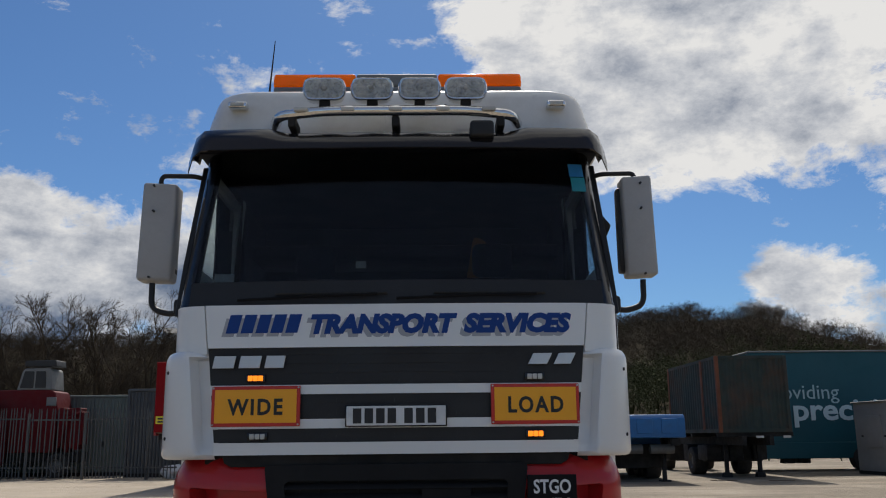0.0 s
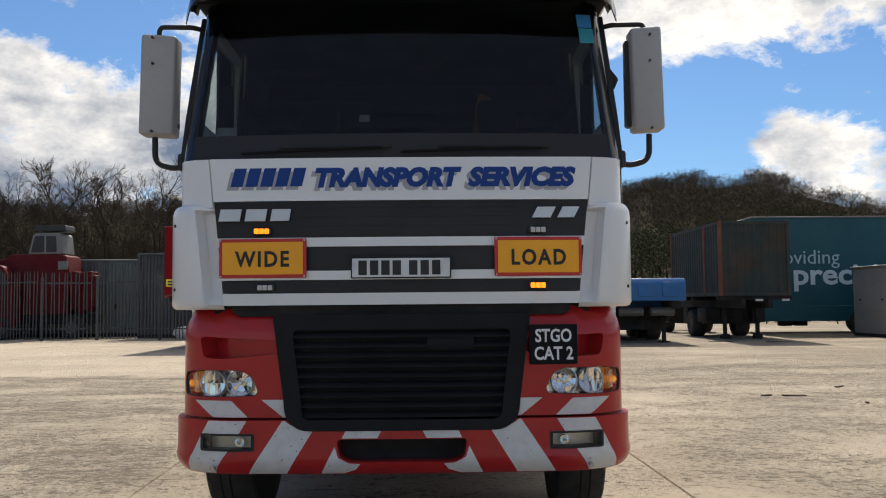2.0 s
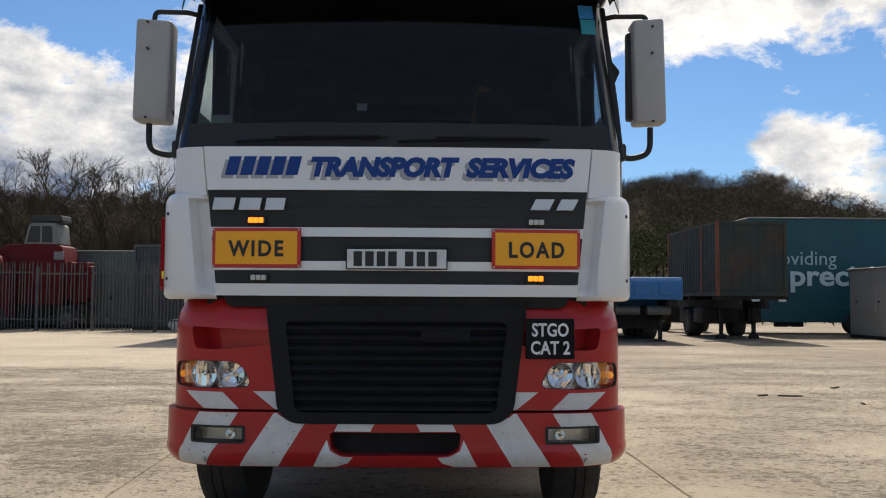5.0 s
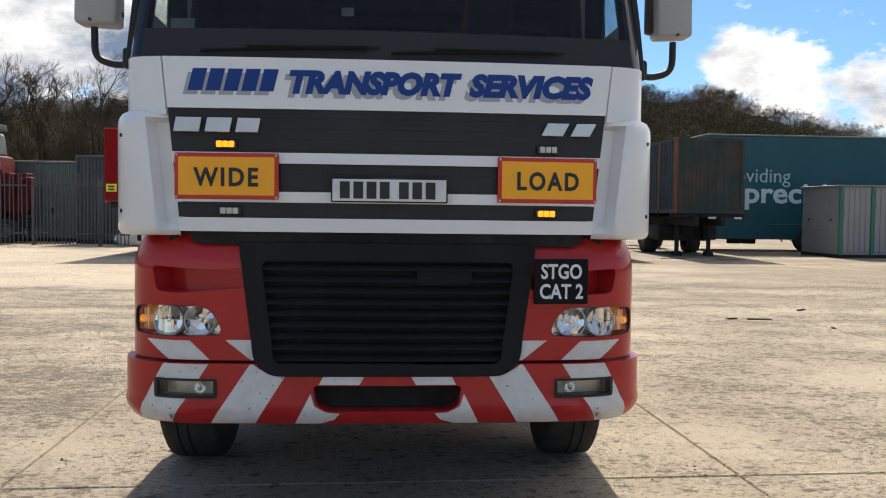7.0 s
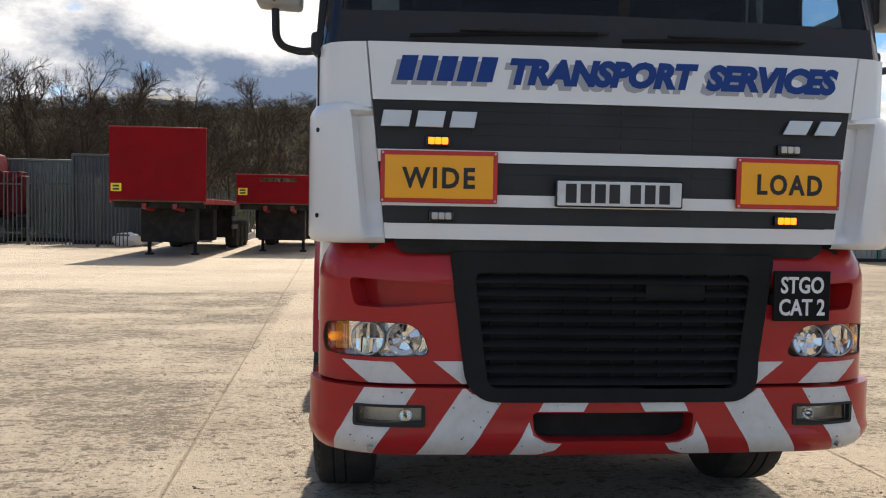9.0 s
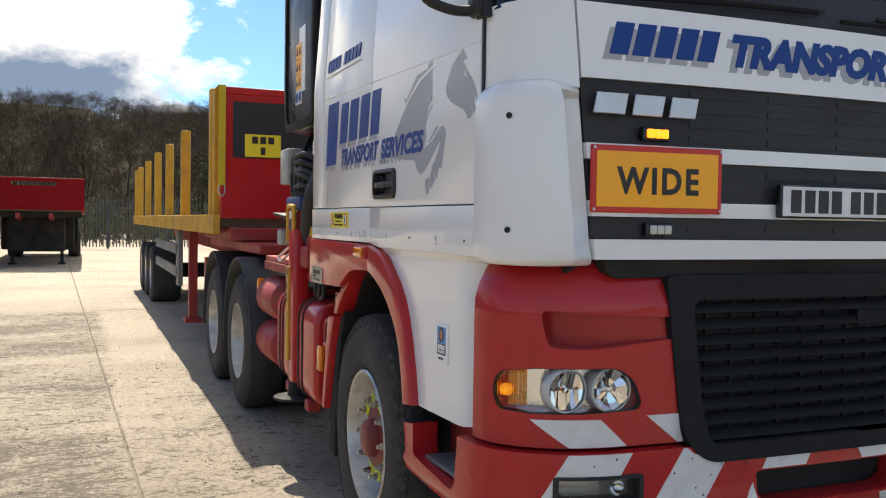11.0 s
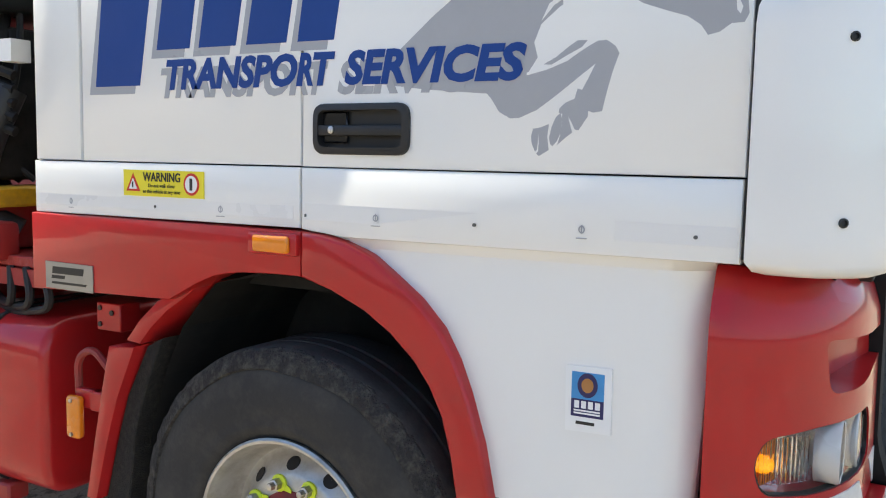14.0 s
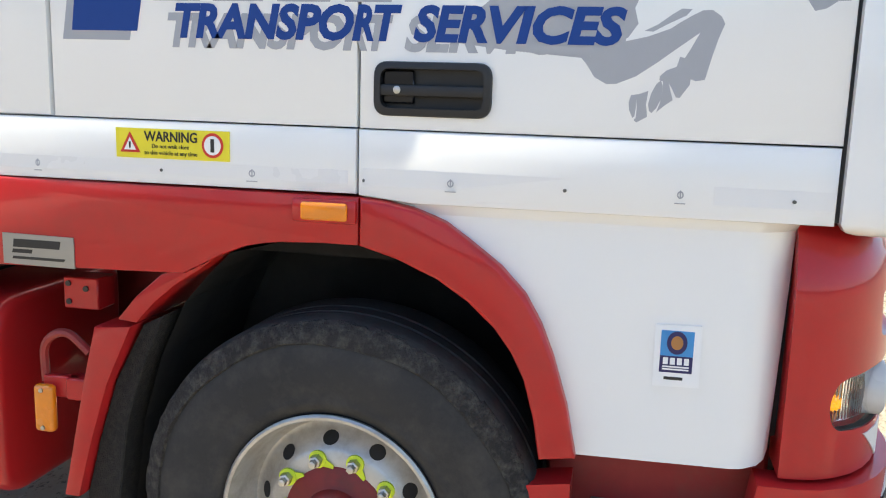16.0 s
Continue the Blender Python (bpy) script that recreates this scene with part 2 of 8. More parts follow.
M["box_tank"] = mat("grimy_tank", (0.11, 0.11, 0.105), 0.5, vary=0.2, dirt=(0.05, 0.045, 0.04), dirt_amt=0.5, dirt_scale=4)
M["cabin"] = mat("site_cabin_panel", (0.28, 0.275, 0.26), 0.6, vary=0.08, dirt=(0.28, 0.26, 0.22), dirt_amt=0.5, dirt_scale=1.2)
M["green_post"] = mat("green_post_paint", (0.02, 0.16, 0.09), 0.5, vary=0.12)
M["bark"] = mat("bark", (0.05, 0.042, 0.034), 0.95, spec=0.1, vary=0.3, fine=8)
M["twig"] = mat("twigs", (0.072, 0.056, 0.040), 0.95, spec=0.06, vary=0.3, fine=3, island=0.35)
# far woods paler than the near twigs: distance haze put into their colour
M["hazed_twig"] = mat("hazed_twigs", (0.098, 0.076, 0.052), 0.95, spec=0.04, vary=0.3, fine=0.3, island=0.3)
M["leaf"] = mat("spring_leaves", (0.062, 0.066, 0.026), 0.9, spec=0.1, vary=0.3, fine=3, island=0.5)
M["fence"] = mat("fence_steel", (0.10, 0.105, 0.105), 0.6, metal=0.3, vary=0.2, dirt=(0.06, 0.055, 0.05), dirt_amt=0.5)
M["rim_dark"] = mat("dark_grey_rim", (0.10, 0.10, 0.095), 0.5, vary=0.2)
M["house"] = mat("house_render", (0.36, 0.34, 0.31), 0.8, vary=0.06)
M["roof"] = mat("slate_roof", (0.10, 0.10, 0.105), 0.7, vary=0.15)
M["litter"] = mat("white_sheet", (0.62, 0.63, 0.64), 0.5, vary=0.1)
M["wood"] = mat("deck_timber", (0.13, 0.09, 0.06), 0.8, vary=0.25, fine=20)


def ground_mat():
    """Sunlit yard concrete: pale fines, worn aggregate patches, stains, tyre polish."""
    m = bpy.data.materials.new("yard_concrete")
    m.use_nodes = True
    nt = m.node_tree
    n, l = nt.nodes, nt.links
    b = n["Principled BSDF"]
    geo = n.new("ShaderNodeNewGeometry")
    pos = geo.outputs["Position"]

    def tex(scale, detail, rg=0.6, stretch=None):
        src = pos
        if stretch:
            mp = n.new("ShaderNodeMapping")
            mp.inputs[3].default_value = stretch
            l.new(pos, mp.inputs[0])
            src = mp.outputs[0]
        t = n.new("ShaderNodeTexNoise")
        t.inputs["Scale"].default_value, t.inputs["Detail"].default_value, t.inputs["Roughness"].default_value = scale, detail, rg
        l.new(src, t.inputs["Vector"])
        return t.outputs[0]

    def ramp(v, a, c):
        r = n.new("ShaderNodeMapRange")
        r.inputs[1].default_value, r.inputs[2].default_value = a, c
        l.new(v, r.inputs[0])
        return r.outputs[0]

    def mixc(fac, a, c):
        x = n.new("ShaderNodeMix")
        x.data_type = "RGBA"
        for i, v in ((0, fac), (6, a), (7, c)):
            if isinstance(v, tuple):
                x.inputs[i].default_value = (*v, 1)
            elif isinstance(v, (int, float)):
                x.inputs[i].default_value = v
            else:
                l.new(v, x.inputs[i])
        return x.outputs[2]

    def mul(a, c):
        x = n.new("ShaderNodeMath")
        x.operation = "MULTIPLY"
        for i, v in enumerate((a, c)):
            if isinstance(v, (int, float)):
                x.inputs[i].default_value = v
            else:
                l.new(v, x.inputs[i])
        return x.outputs[0]

    sep = n.new("ShaderNodeSeparateXYZ")
    l.new(pos, sep.inputs[0])
    px, py = sep.outputs[0], sep.outputs[1]

    def op(kind, a, c):
        x = n.new("ShaderNodeMath")
        x.operation = kind
        for i, v in enumerate((a, c)):
            if isinstance(v, (int, float)):
                x.inputs[i].default_value = v
            else:
                l.new(v, x.inputs[i])
        return x.outputs[0]

    # where the surface has worn down to its aggregate: the western bay most, the eastern one less
    edge = op("ADD", py, mul(tex(0.6, 4), 3.0))
    west = mul(ramp(px, -2.02, -2.22), ramp(edge, 14.4, 13.7))
    east = mul(mul(ramp(px, 1.6, 2.6), ramp(edge, 19.0, 15.0)), 0.85)
    middle = mul(ramp(edge, 9.0, 6.0), 0.65)
    zone = op("MAXIMUM", op("MAXIMUM", west, east), middle)
    patch = ramp(tex(0.75, 9, 0.68, (0.7, 1.25, 1)), 0.38, 0.60)
    dens = mul(zone, op("ADD", mul(patch, 0.8), 0.2))
    base = mixc(ramp(tex(0.5, 5), 0.3, 0.7), (0.415, 0.345, 0.258), (0.500, 0.422, 0.325))
    c = mixc(mul(ramp(tex(0.35, 7, 0.7, (0.45, 1.5, 1)), 0.47, 0.6), 0.3), base, (0.26, 0.21, 0.152))
    c = mixc(mul(ramp(tex(2.2, 6, 0.7, (1.6, 0.5, 1)), 0.56, 0.7), 0.25), c, (0.22, 0.18, 0.14))
    # a grey film over the worn parts, then coarse and fine grit with painted shade, and pale chips
    c = mixc(mul(dens, 0.30), c, (0.21, 0.175, 0.13))
    coarse = ramp(op("ADD", tex(9.0, 7, 0.72, (0.8, 1.2, 1)), mul(dens, 0.145)), 0.625, 0.66)
    fine = ramp(op("ADD", tex(27.0, 5, 0.75, (0.8, 1.2, 1)), mul(dens, 0.155)), 0.615, 0.65)
    grit = op("MAXIMUM", coarse, mul(fine, 0.85))
    # shade of small lumps and pits is put into the dark grit colour
    c = mixc(mul(grit, 0.8), c, (0.105, 0.086, 0.062))
    chips = mul(ramp(tex(13, 7, 0.78), 0.59, 0.63), ramp(dens, 0.05, 0.4))
    c = mixc(mul(chips, 0.6), c, (0.60, 0.53, 0.43))
    # mud carried in by the parked trailers
    mud = mul(mul(ramp(py, 8.0, 17.0), ramp(px, 2.0, 5.0)), ramp(tex(0.22, 6, 0.7, (1, 1.8, 1)), 0.28, 0.52))
    c = mixc(mul(mud, 0.75), c, (0.17, 0.135, 0.095))
    l.new(c, b.inputs["Base Color"])
    b.inputs["Roughness"].default_value = 0.85
    b.inputs["Specular IOR Level"].default_value = 0.35
    add = n.new("ShaderNodeMath")
    add.operation = "ADD"
    l.new(mul(grit, -0.5), add.inputs[0])
    l.new(mul(tex(7.0, 10, 0.8), 2.6), add.inputs[1])
    bp = n.new("ShaderNodeBump")
    bp.inputs["Strength"].default_value, bp.inputs["Distance"].default_value = 0.7, 0.03
    l.new(add.outputs[0], bp.inputs["Height"])
    l.new(bp.outputs[0], b.inputs["Normal"])
    return m


M["ground"] = ground_mat()
M["maroon"] = mat("maroon_paint", (0.11, 0.007, 0.010), 0.6, spec=0.15, vary=0.2, dirt=(0.05, 0.02, 0.02), dirt_amt=0.5, dirt_scale=1.5)
M["joint"] = mat("joint_filler", (0.20, 0.165, 0.125), 0.95, vary=0.3, fine=30, bump=0.5, bump_scale=60)
M["hill"] = mat("woodland_floor", (0.042, 0.035, 0.023), 1.0, spec=0.02, rough_vary=0.0, vary=0.35, big=0.05, fine=0.6, dirt=(0.070, 0.068, 0.034), dirt_amt=0.5, dirt_scale=0.03)


# ---- mesh helpers ----
def empty(name, loc=(0, 0, 0)):
    e = new(name)
    e.location = loc
    return e


LONG_FIT = False
LONG_FROM = (0.0, 0.25, 0.512, 0.632, 1.01, 1.306, 1.357, 1.676, 1.997, 2.165, 2.22, 2.485, 2.6)
LONG_TO = (0.0, 0.25, 0.532, 0.632, 1.026, 1.299, 1.334, 1.654, 1.955, 2.068, 2.134, 2.336, 2.45)


def along_cab(co):
    """The cab's flank as it stands: spacing of its panels, and the slight taper towards the nose."""
    y = float(np.interp(co.y, LONG_FROM, LONG_TO))
    x = co.x
    if co.z > 2.15 and abs(x) > 1.0:
        x -= math.copysign(0.07 * (co.z - 2.15) / 0.95, x)
    if abs(x) > 1.12:
        x -= math.copysign(0.02 * min(1, max(0, (1.05 - y) / 0.8)), x)
    return Vector((x, y, co.z + 0.011))


def part(name, bm, material, parent=None, label="", smooth=40):
    """Link a bmesh, given in world metres, as one mesh object under a thing or a part."""
    me = bpy.data.meshes.new(name)
    if LONG_FIT:
        for v in bm.verts:
            v.co = along_cab(v.co)
    bmesh.ops.recalc_face_normals(bm, faces=bm.faces)
    bm.to_mesh(me)
    bm.free()
    me.materials.append(material if not isinstance(material, str) else M[material])
    if smooth:
        me.polygons.foreach_set("use_smooth", [True] * len(me.polygons))
        me.set_sharp_from_angle(angle=radians(smooth))
    ob = new(name, me)
    if parent is not None:
        ob.parent = parent
        w = Vector((0, 0, 0))
        p = parent
        while p is not None:
            w += p.location
            p = p.parent
        ob.location = -w
    if label:
        ob["label"] = label
    return ob


def B():
    return bmesh.new()


def box(bm, x0, x1, y0, y1, z0, z1, bev=0.0, seg=1, m=None):
    mm = Matrix.LocRotScale(((x0 + x1) / 2, (y0 + y1) / 2, (z0 + z1) / 2), None, (abs(x1 - x0), abs(y1 - y0), abs(z1 - z0)))
    r = bmesh.ops.create_cube(bm, size=1, matrix=mm)
    vs = r["verts"]
    if bev:
        es = list({e for v in vs for e in v.link_edges})
        r = bmesh.ops.bevel(bm, geom=es, offset=bev, segments=seg, affect="EDGES", profile=0.5, clamp_overlap=True)
        vs = list(set(r["verts"]) | {v for v in vs if v.is_valid})
    if m is not None:
        bmesh.ops.transform(bm, matrix=m, verts=vs)
    return bm


def prism(bm, pts, axis, a, b, bev=0.0, seg=1):
    """A polygon in the plane across the axis, drawn out from a to b. Points are (y, z), (x, z) or (x, y)."""
    def at(p, t):
        return {"x": (t, p[0], p[1]), "y": (p[0], t, p[1]), "z": (p[0], p[1], t)}[axis]
    lo = [bm.verts.new(at(p, a)) for p in pts]
    hi = [bm.verts.new(at(p, b)) for p in pts]
    n = len(pts)
    fs = [bm.faces.new(lo), bm.faces.new(hi[::-1])]
    for i in range(n):
        fs.append(bm.faces.new((lo[i], hi[i], hi[(i + 1) % n], lo[(i + 1) % n])))
    if bev:
        bmesh.ops.recalc_face_normals(bm, faces=fs)
        bmesh.ops.bevel(bm, geom=list(set(fs[0].edges) | set(fs[1].edges)), offset=bev, segments=seg, affect="EDGES", profile=0.5, clamp_overlap=True)
    return bm


def basis(d):
    d = Vector(d).normalized()
    u = d.orthogonal().normalized()
    return d, u, d.cross(u)


def cyl(bm, p0, p1, r, n=16, r2=None):
    return tube(bm, [p0, p1], r, n, [r, r if r2 is None else r2])


def tube(bm, pts, r, n=8, radii=None):
    """A round bar along a line of points."""
    pts = [Vector(p) for p in pts]
    _, u, _ = basis(pts[1] - pts[0])
    rings = []
    for i, p in enumerate(pts):
        d = (pts[min(i + 1, len(pts) - 1)] - pts[max(i - 1, 0)]).normalized()
        u = (u - d * u.dot(d)).normalized()
        w = d.cross(u)
        rr = radii[i] if radii else r
        rings.append([bm.verts.new(p + (u * math.cos(2 * math.pi * k / n) + w * math.sin(2 * math.pi * k / n)) * rr) for k in range(n)])
    skin(bm, rings, True, True)
    return bm


def skin(bm, rings, closed=True, caps=True):
    for a, b in zip(rings, rings[1:]):
        n = len(a)
        for k in range(n if closed else n - 1):
            bm.faces.new((a[k], a[(k + 1) % n], b[(k + 1) % n], b[k]))
    if caps and closed:
        bm.faces.new(rings[0][::-1])
        bm.faces.new(rings[-1])


def lathe(bm, prof, centre, axis, n=32, caps=True):
    """A turned shape: prof holds (distance along the axis, radius)."""
    d, u, w = basis(axis)
    c = Vector(centre)
    rings = [[bm.verts.new(c + d * t + (u * math.cos(2 * math.pi * k / n) + w * math.sin(2 * math.pi * k / n)) * max(r, 1e-4)) for k in range(n)] for t, r in prof]
    skin(bm, rings, True, caps)
    return bm


def rounded(pts, r, seg=5):
    """A polygon with its corners rounded."""
    out = []
    n = len(pts)
    for i in range(n):
        p, a, b = Vector(pts[i]), Vector(pts[i - 1]), Vector(pts[(i + 1) % n])
        rr = r[i] if isinstance(r, (list, tuple)) else r
        if rr <= 0:
            out.append(tuple(p))
            continue
        da, db = (a - p), (b - p)
        k = min(rr, da.length * 0.49, db.length * 0.49)
        s, e = p + da.normalized() * k, p + db.normalized() * k
        for j in range(seg + 1):
            t = j / seg
            out.append(tuple((1 - t) ** 2 * s + 2 * t * (1 - t) * p + t * t * e))
    return out


def bend(pts, r, seg=5):
    """A line of points with its inner corners rounded."""
    pts = [Vector(p) for p in pts]
    out = [pts[0]]
    for a, p, b in zip(pts, pts[1:], pts[2:]):
        k = min(r, (a - p).length * 0.49, (b - p).length * 0.49)
        s, e = p + (a - p).normalized() * k, p + (b - p).normalized() * k
        for j in range(seg + 1):
            t = j / seg
            out.append((1 - t) ** 2 * s + 2 * t * (1 - t) * p + t * t * e)
    out.append(pts[-1])
    return out


def lettering(name, text, size, m, material, parent, depth=0.002, shear=0.0, fat=0.0, width=None, align="LEFT", label="", warp=None, track=1.0):
    """Raised letters with the built-in font; m carries the text plane, x along the line and y up."""
    cu = bpy.data.curves.new(name, "FONT")
    cu.space_character = track
    cu.body, cu.size, cu.extrude, cu.shear, cu.offset, cu.align_x = text, size, depth, shear, fat, align
    cu.resolution_u = 3
    tmp = bpy.data.objects.new(name, cu)
    scene.collection.objects.link(tmp)
    dg = bpy.context.evaluated_depsgraph_get()
    me = bpy.data.meshes.new_from_object(tmp.evaluated_get(dg))
    bpy.data.objects.remove(tmp)
    if width:
        xs = [v.co.x for v in me.vertices]
        k = width / (max(xs) - min(xs))
        x0 = min(xs) if align == "LEFT" else 0
        for v in me.vertices:
            v.co.x = (v.co.x - x0) * k
    me.transform(m)
    if warp or LONG_FIT:
        for v in me.vertices:
            v.co = warp(v.co) if warp else along_cab(v.co)
    me.materials.clear()
    me.materials.append(M[material])
    ob = new(name, me)
    w, p = Vector((0, 0, 0)), parent
    ob.parent = parent
    while p is not None:
        w += p.location
        p = p.parent
    ob.location = -w
    if label:
        ob["label"] = label
    return ob


def carve(ob, cutters):
    """Cut shapes, given as bmeshes in world metres, out of a part."""
    for bm in cutters:
        me = bpy.data.meshes.new("cutter")
        if LONG_FIT:
            for v in bm.verts:
                v.co = along_cab(v.co)
        bmesh.ops.recalc_face_normals(bm, faces=bm.faces)
        bm.to_mesh(me)
        bm.free()
        c = bpy.data.objects.new("cutter", me)
        scene.collection.objects.link(c)
        c.parent, c.location = ob.parent, ob.location
        mod = ob.modifiers.new("cut", "BOOLEAN")
        mod.operation, mod.object, mod.solver = "DIFFERENCE", c, "EXACT"
        bpy.context.view_layer.update()
        cut = bpy.data.meshes.new_from_object(ob.evaluated_get(bpy.context.evaluated_depsgraph_get()))
        ob.modifiers.clear()
        bpy.data.objects.remove(c)
        ob.data = cut
    ob.data.polygons.foreach_set("use_smooth", [True] * len(ob.data.polygons))
    ob.data.set_sharp_from_angle(angle=radians(30))
    return ob


def drape(bm, poly, path, off=0.0, th=0.004, step=0.04, zstep=0.08):
    """A sheet of thickness th laid on a wall: poly holds (run along the wall, height); path(s) gives place and outward normal in plan."""
    f = off if callable(off) else (lambda s, z: off)
    tmp = bmesh.new()
    tmp.faces.new([tmp.verts.new((p[0], 0, p[1])) for p in poly])
    bmesh.ops.triangulate(tmp, faces=tmp.faces)
    lo, hi = min(p[0] for p in poly), max(p[0] for p in poly)
    zl, zh = min(p[1] for p in poly), max(p[1] for p in poly)
    for k in range(math.ceil(lo / step + 1e-6), math.floor(hi / step - 1e-6) + 1):
        bmesh.ops.bisect_plane(tmp, geom=tmp.verts[:] + tmp.edges[:] + tmp.faces[:], plane_co=(k * step, 0, 0), plane_no=(1, 0, 0), dist=1e-6)
    for k in range(math.ceil(zl / zstep + 1e-6), math.floor(zh / zstep - 1e-6) + 1):
        bmesh.ops.bisect_plane(tmp, geom=tmp.verts[:] + tmp.edges[:] + tmp.faces[:], plane_co=(0, 0, k * zstep), plane_no=(0, 0, 1), dist=1e-6)
    bmesh.ops.remove_doubles(tmp, verts=tmp.verts, dist=1e-5)
    out, inn = {}, {}
    for v in tmp.verts:
        s, z = v.co.x, v.co.z
        (x, y), (nx, ny) = path(s)
        o = f(s, z)
        out[v] = bm.verts.new((x + nx * o, y + ny * o, z))
        inn[v] = bm.verts.new((x + nx * (o - th), y + ny * (o - th), z))
    for fc in tmp.faces:
        bm.faces.new([out[v] for v in fc.verts])
        bm.faces.new([inn[v] for v in reversed(fc.verts)])
    for e in tmp.edges:
        if e.is_boundary:
            a, b = e.verts
            bm.faces.new((out[a], out[b], inn[b], inn[a]))
    tmp.free()
    return bm


FRONT = Matrix(((1, 0, 0, 0), (0, 0, -1, 0), (0, 1, 0, 0), (0, 0, 0, 1)))       # text that faces -y
SIDE = Matrix(((0, 0, -1, 0), (-1, 0, 0, 0), (0, 1, 0, 0), (0, 0, 0, 1)))       # text that faces -x


# ---- the yard ----
def make_ground():
    bm = B()
    # one sheet to the horizon, finer in the yard
    xs = [-3000, -600, -120, -40, -24, -12, -4, 4, 12, 24, 40, 120, 600, 3000]
    ys = [-3000, -600, -120, -30, -10, 0, 10, 20, 30, 40, 60, 120, 600, 3000]
    vs = [[bm.verts.new((x, y, -0.012)) for x in xs] for y in ys]
    for j in range(len(ys) - 1):
        for i in range(len(xs) - 1):
            bm.faces.new((vs[j][i], vs[j][i + 1], vs[j + 1][i + 1], vs[j + 1][i]))
    return tagged(part("ground", bm, "joint", smooth=0), "dusty pale concrete lorry yard with worn aggregate patches", "ground", kind="structure")


ground = make_ground()


def make_hills():
    """Wooded rises all round the yard beyond the fence: a height sheet in rings."""
    bm = B()
    N = 120
    rings = []
    for r in (44, 60, 80, 110, 150, 190, 240, 300, 380, 480, 700):
        ring = []
        for k in range(N + 1):
            a = math.pi * 2 * k / N
            x, y = r * math.sin(a), r * math.cos(a)
            ring.append(bm.verts.new((x, y, hill_z(x, y))))
        rings.append(ring)
    skin(bm, rings, False, False)
    return tagged(part("hillside", bm, "hill", smooth=60), "brown and green wooded hillside behind the yard", "hill", kind="structure")


def hill_z(x, y):
    r = math.hypot(x, y)
    a = math.degrees(math.atan2(x, y))
    # crest, as a slope seen from the yard, by bearing
    keys = [(-180, 0.03), (-90, 0.05), (-40, 0.106), (-20, 0.116), (-11, 0.122), (-6, 0.130), (3, 0.130), (10, 0.133), (13, 0.138), (15, 0.146), (17, 0.150), (18.8, 0.141), (20.8, 0.147), (22.4, 0.139), (24, 0.125), (26, 0.115), (28, 0.102), (33, 0.085), (40, 0.07), (90, 0.05), (180, 0.03)]
    for (a0, s0), (a1, s1) in zip(keys, keys[1:]):
        if a0 <= a <= a1:
            t = (a - a0) / (a1 - a0)
            s = s0 + (s1 - s0) * t * t * (3 - 2 * t)
    if a > 2:
        top_r = 240.0
        rise = min(1, max(0, (r - 60) / (top_r - 60)))
    else:
        top_r = 300.0
        rise = min(1, max(0, (r - 75) / (top_r - 75)))
    h = s * top_r * rise ** 0.9 - 3.0 * (rise > 0)
    if r > top_r:
        h -= (r - top_r) * 0.16
    return h + (noise.noise(Vector((x * 0.02, y * 0.02, 0))) * 3 if rise > 0.05 else -0.4)


make_hills()


def grow(bm, p, d, length, rad, depth, rng, tips, spread=0.5, sides=4):
    """One limb and, from it, thinner ones."""
    pts, radii = [p.copy()], [rad]
    n = 3 if depth > 1 else 2 if depth else 1
    q = p.copy()
    for i in range(n):
        d = (d + Vector((rng.uniform(-1, 1), rng.uniform(-1, 1), rng.uniform(-0.4, 0.8))) * 0.10).normalized()
        q = q + d * length / n
        pts.append(q.copy())
        radii.append(rad * (1 - 0.45 * (i + 1) / n))
    tube(bm, pts, rad, sides if depth > 2 else 3, radii)
    if depth <= 0:
        tips.append((pts[-1], d))
        return
    kids = rng.choice((3, 4, 4)) if depth > 1 else rng.choice((6, 7, 8))
    for k in range(kids):
        t = rng.uniform(0.35, 1.0) if k else 1.0
        i = min(n - 1, int(t * n))
        at = pts[i].lerp(pts[i + 1], t * n - i)
        a = rng.uniform(0, math.tau)
        _, u, w = basis(d)
        nd = (d + (u * math.cos(a) + w * math.sin(a)) * rng.uniform(0.45, 1.0) * spread * 1.5 + Vector((0, 0, 0.06))).normalized()
        grow(bm, at, nd, length * rng.uniform(0.52, 0.74), rad * 0.57, depth - 1, rng, tips, spread, sides)


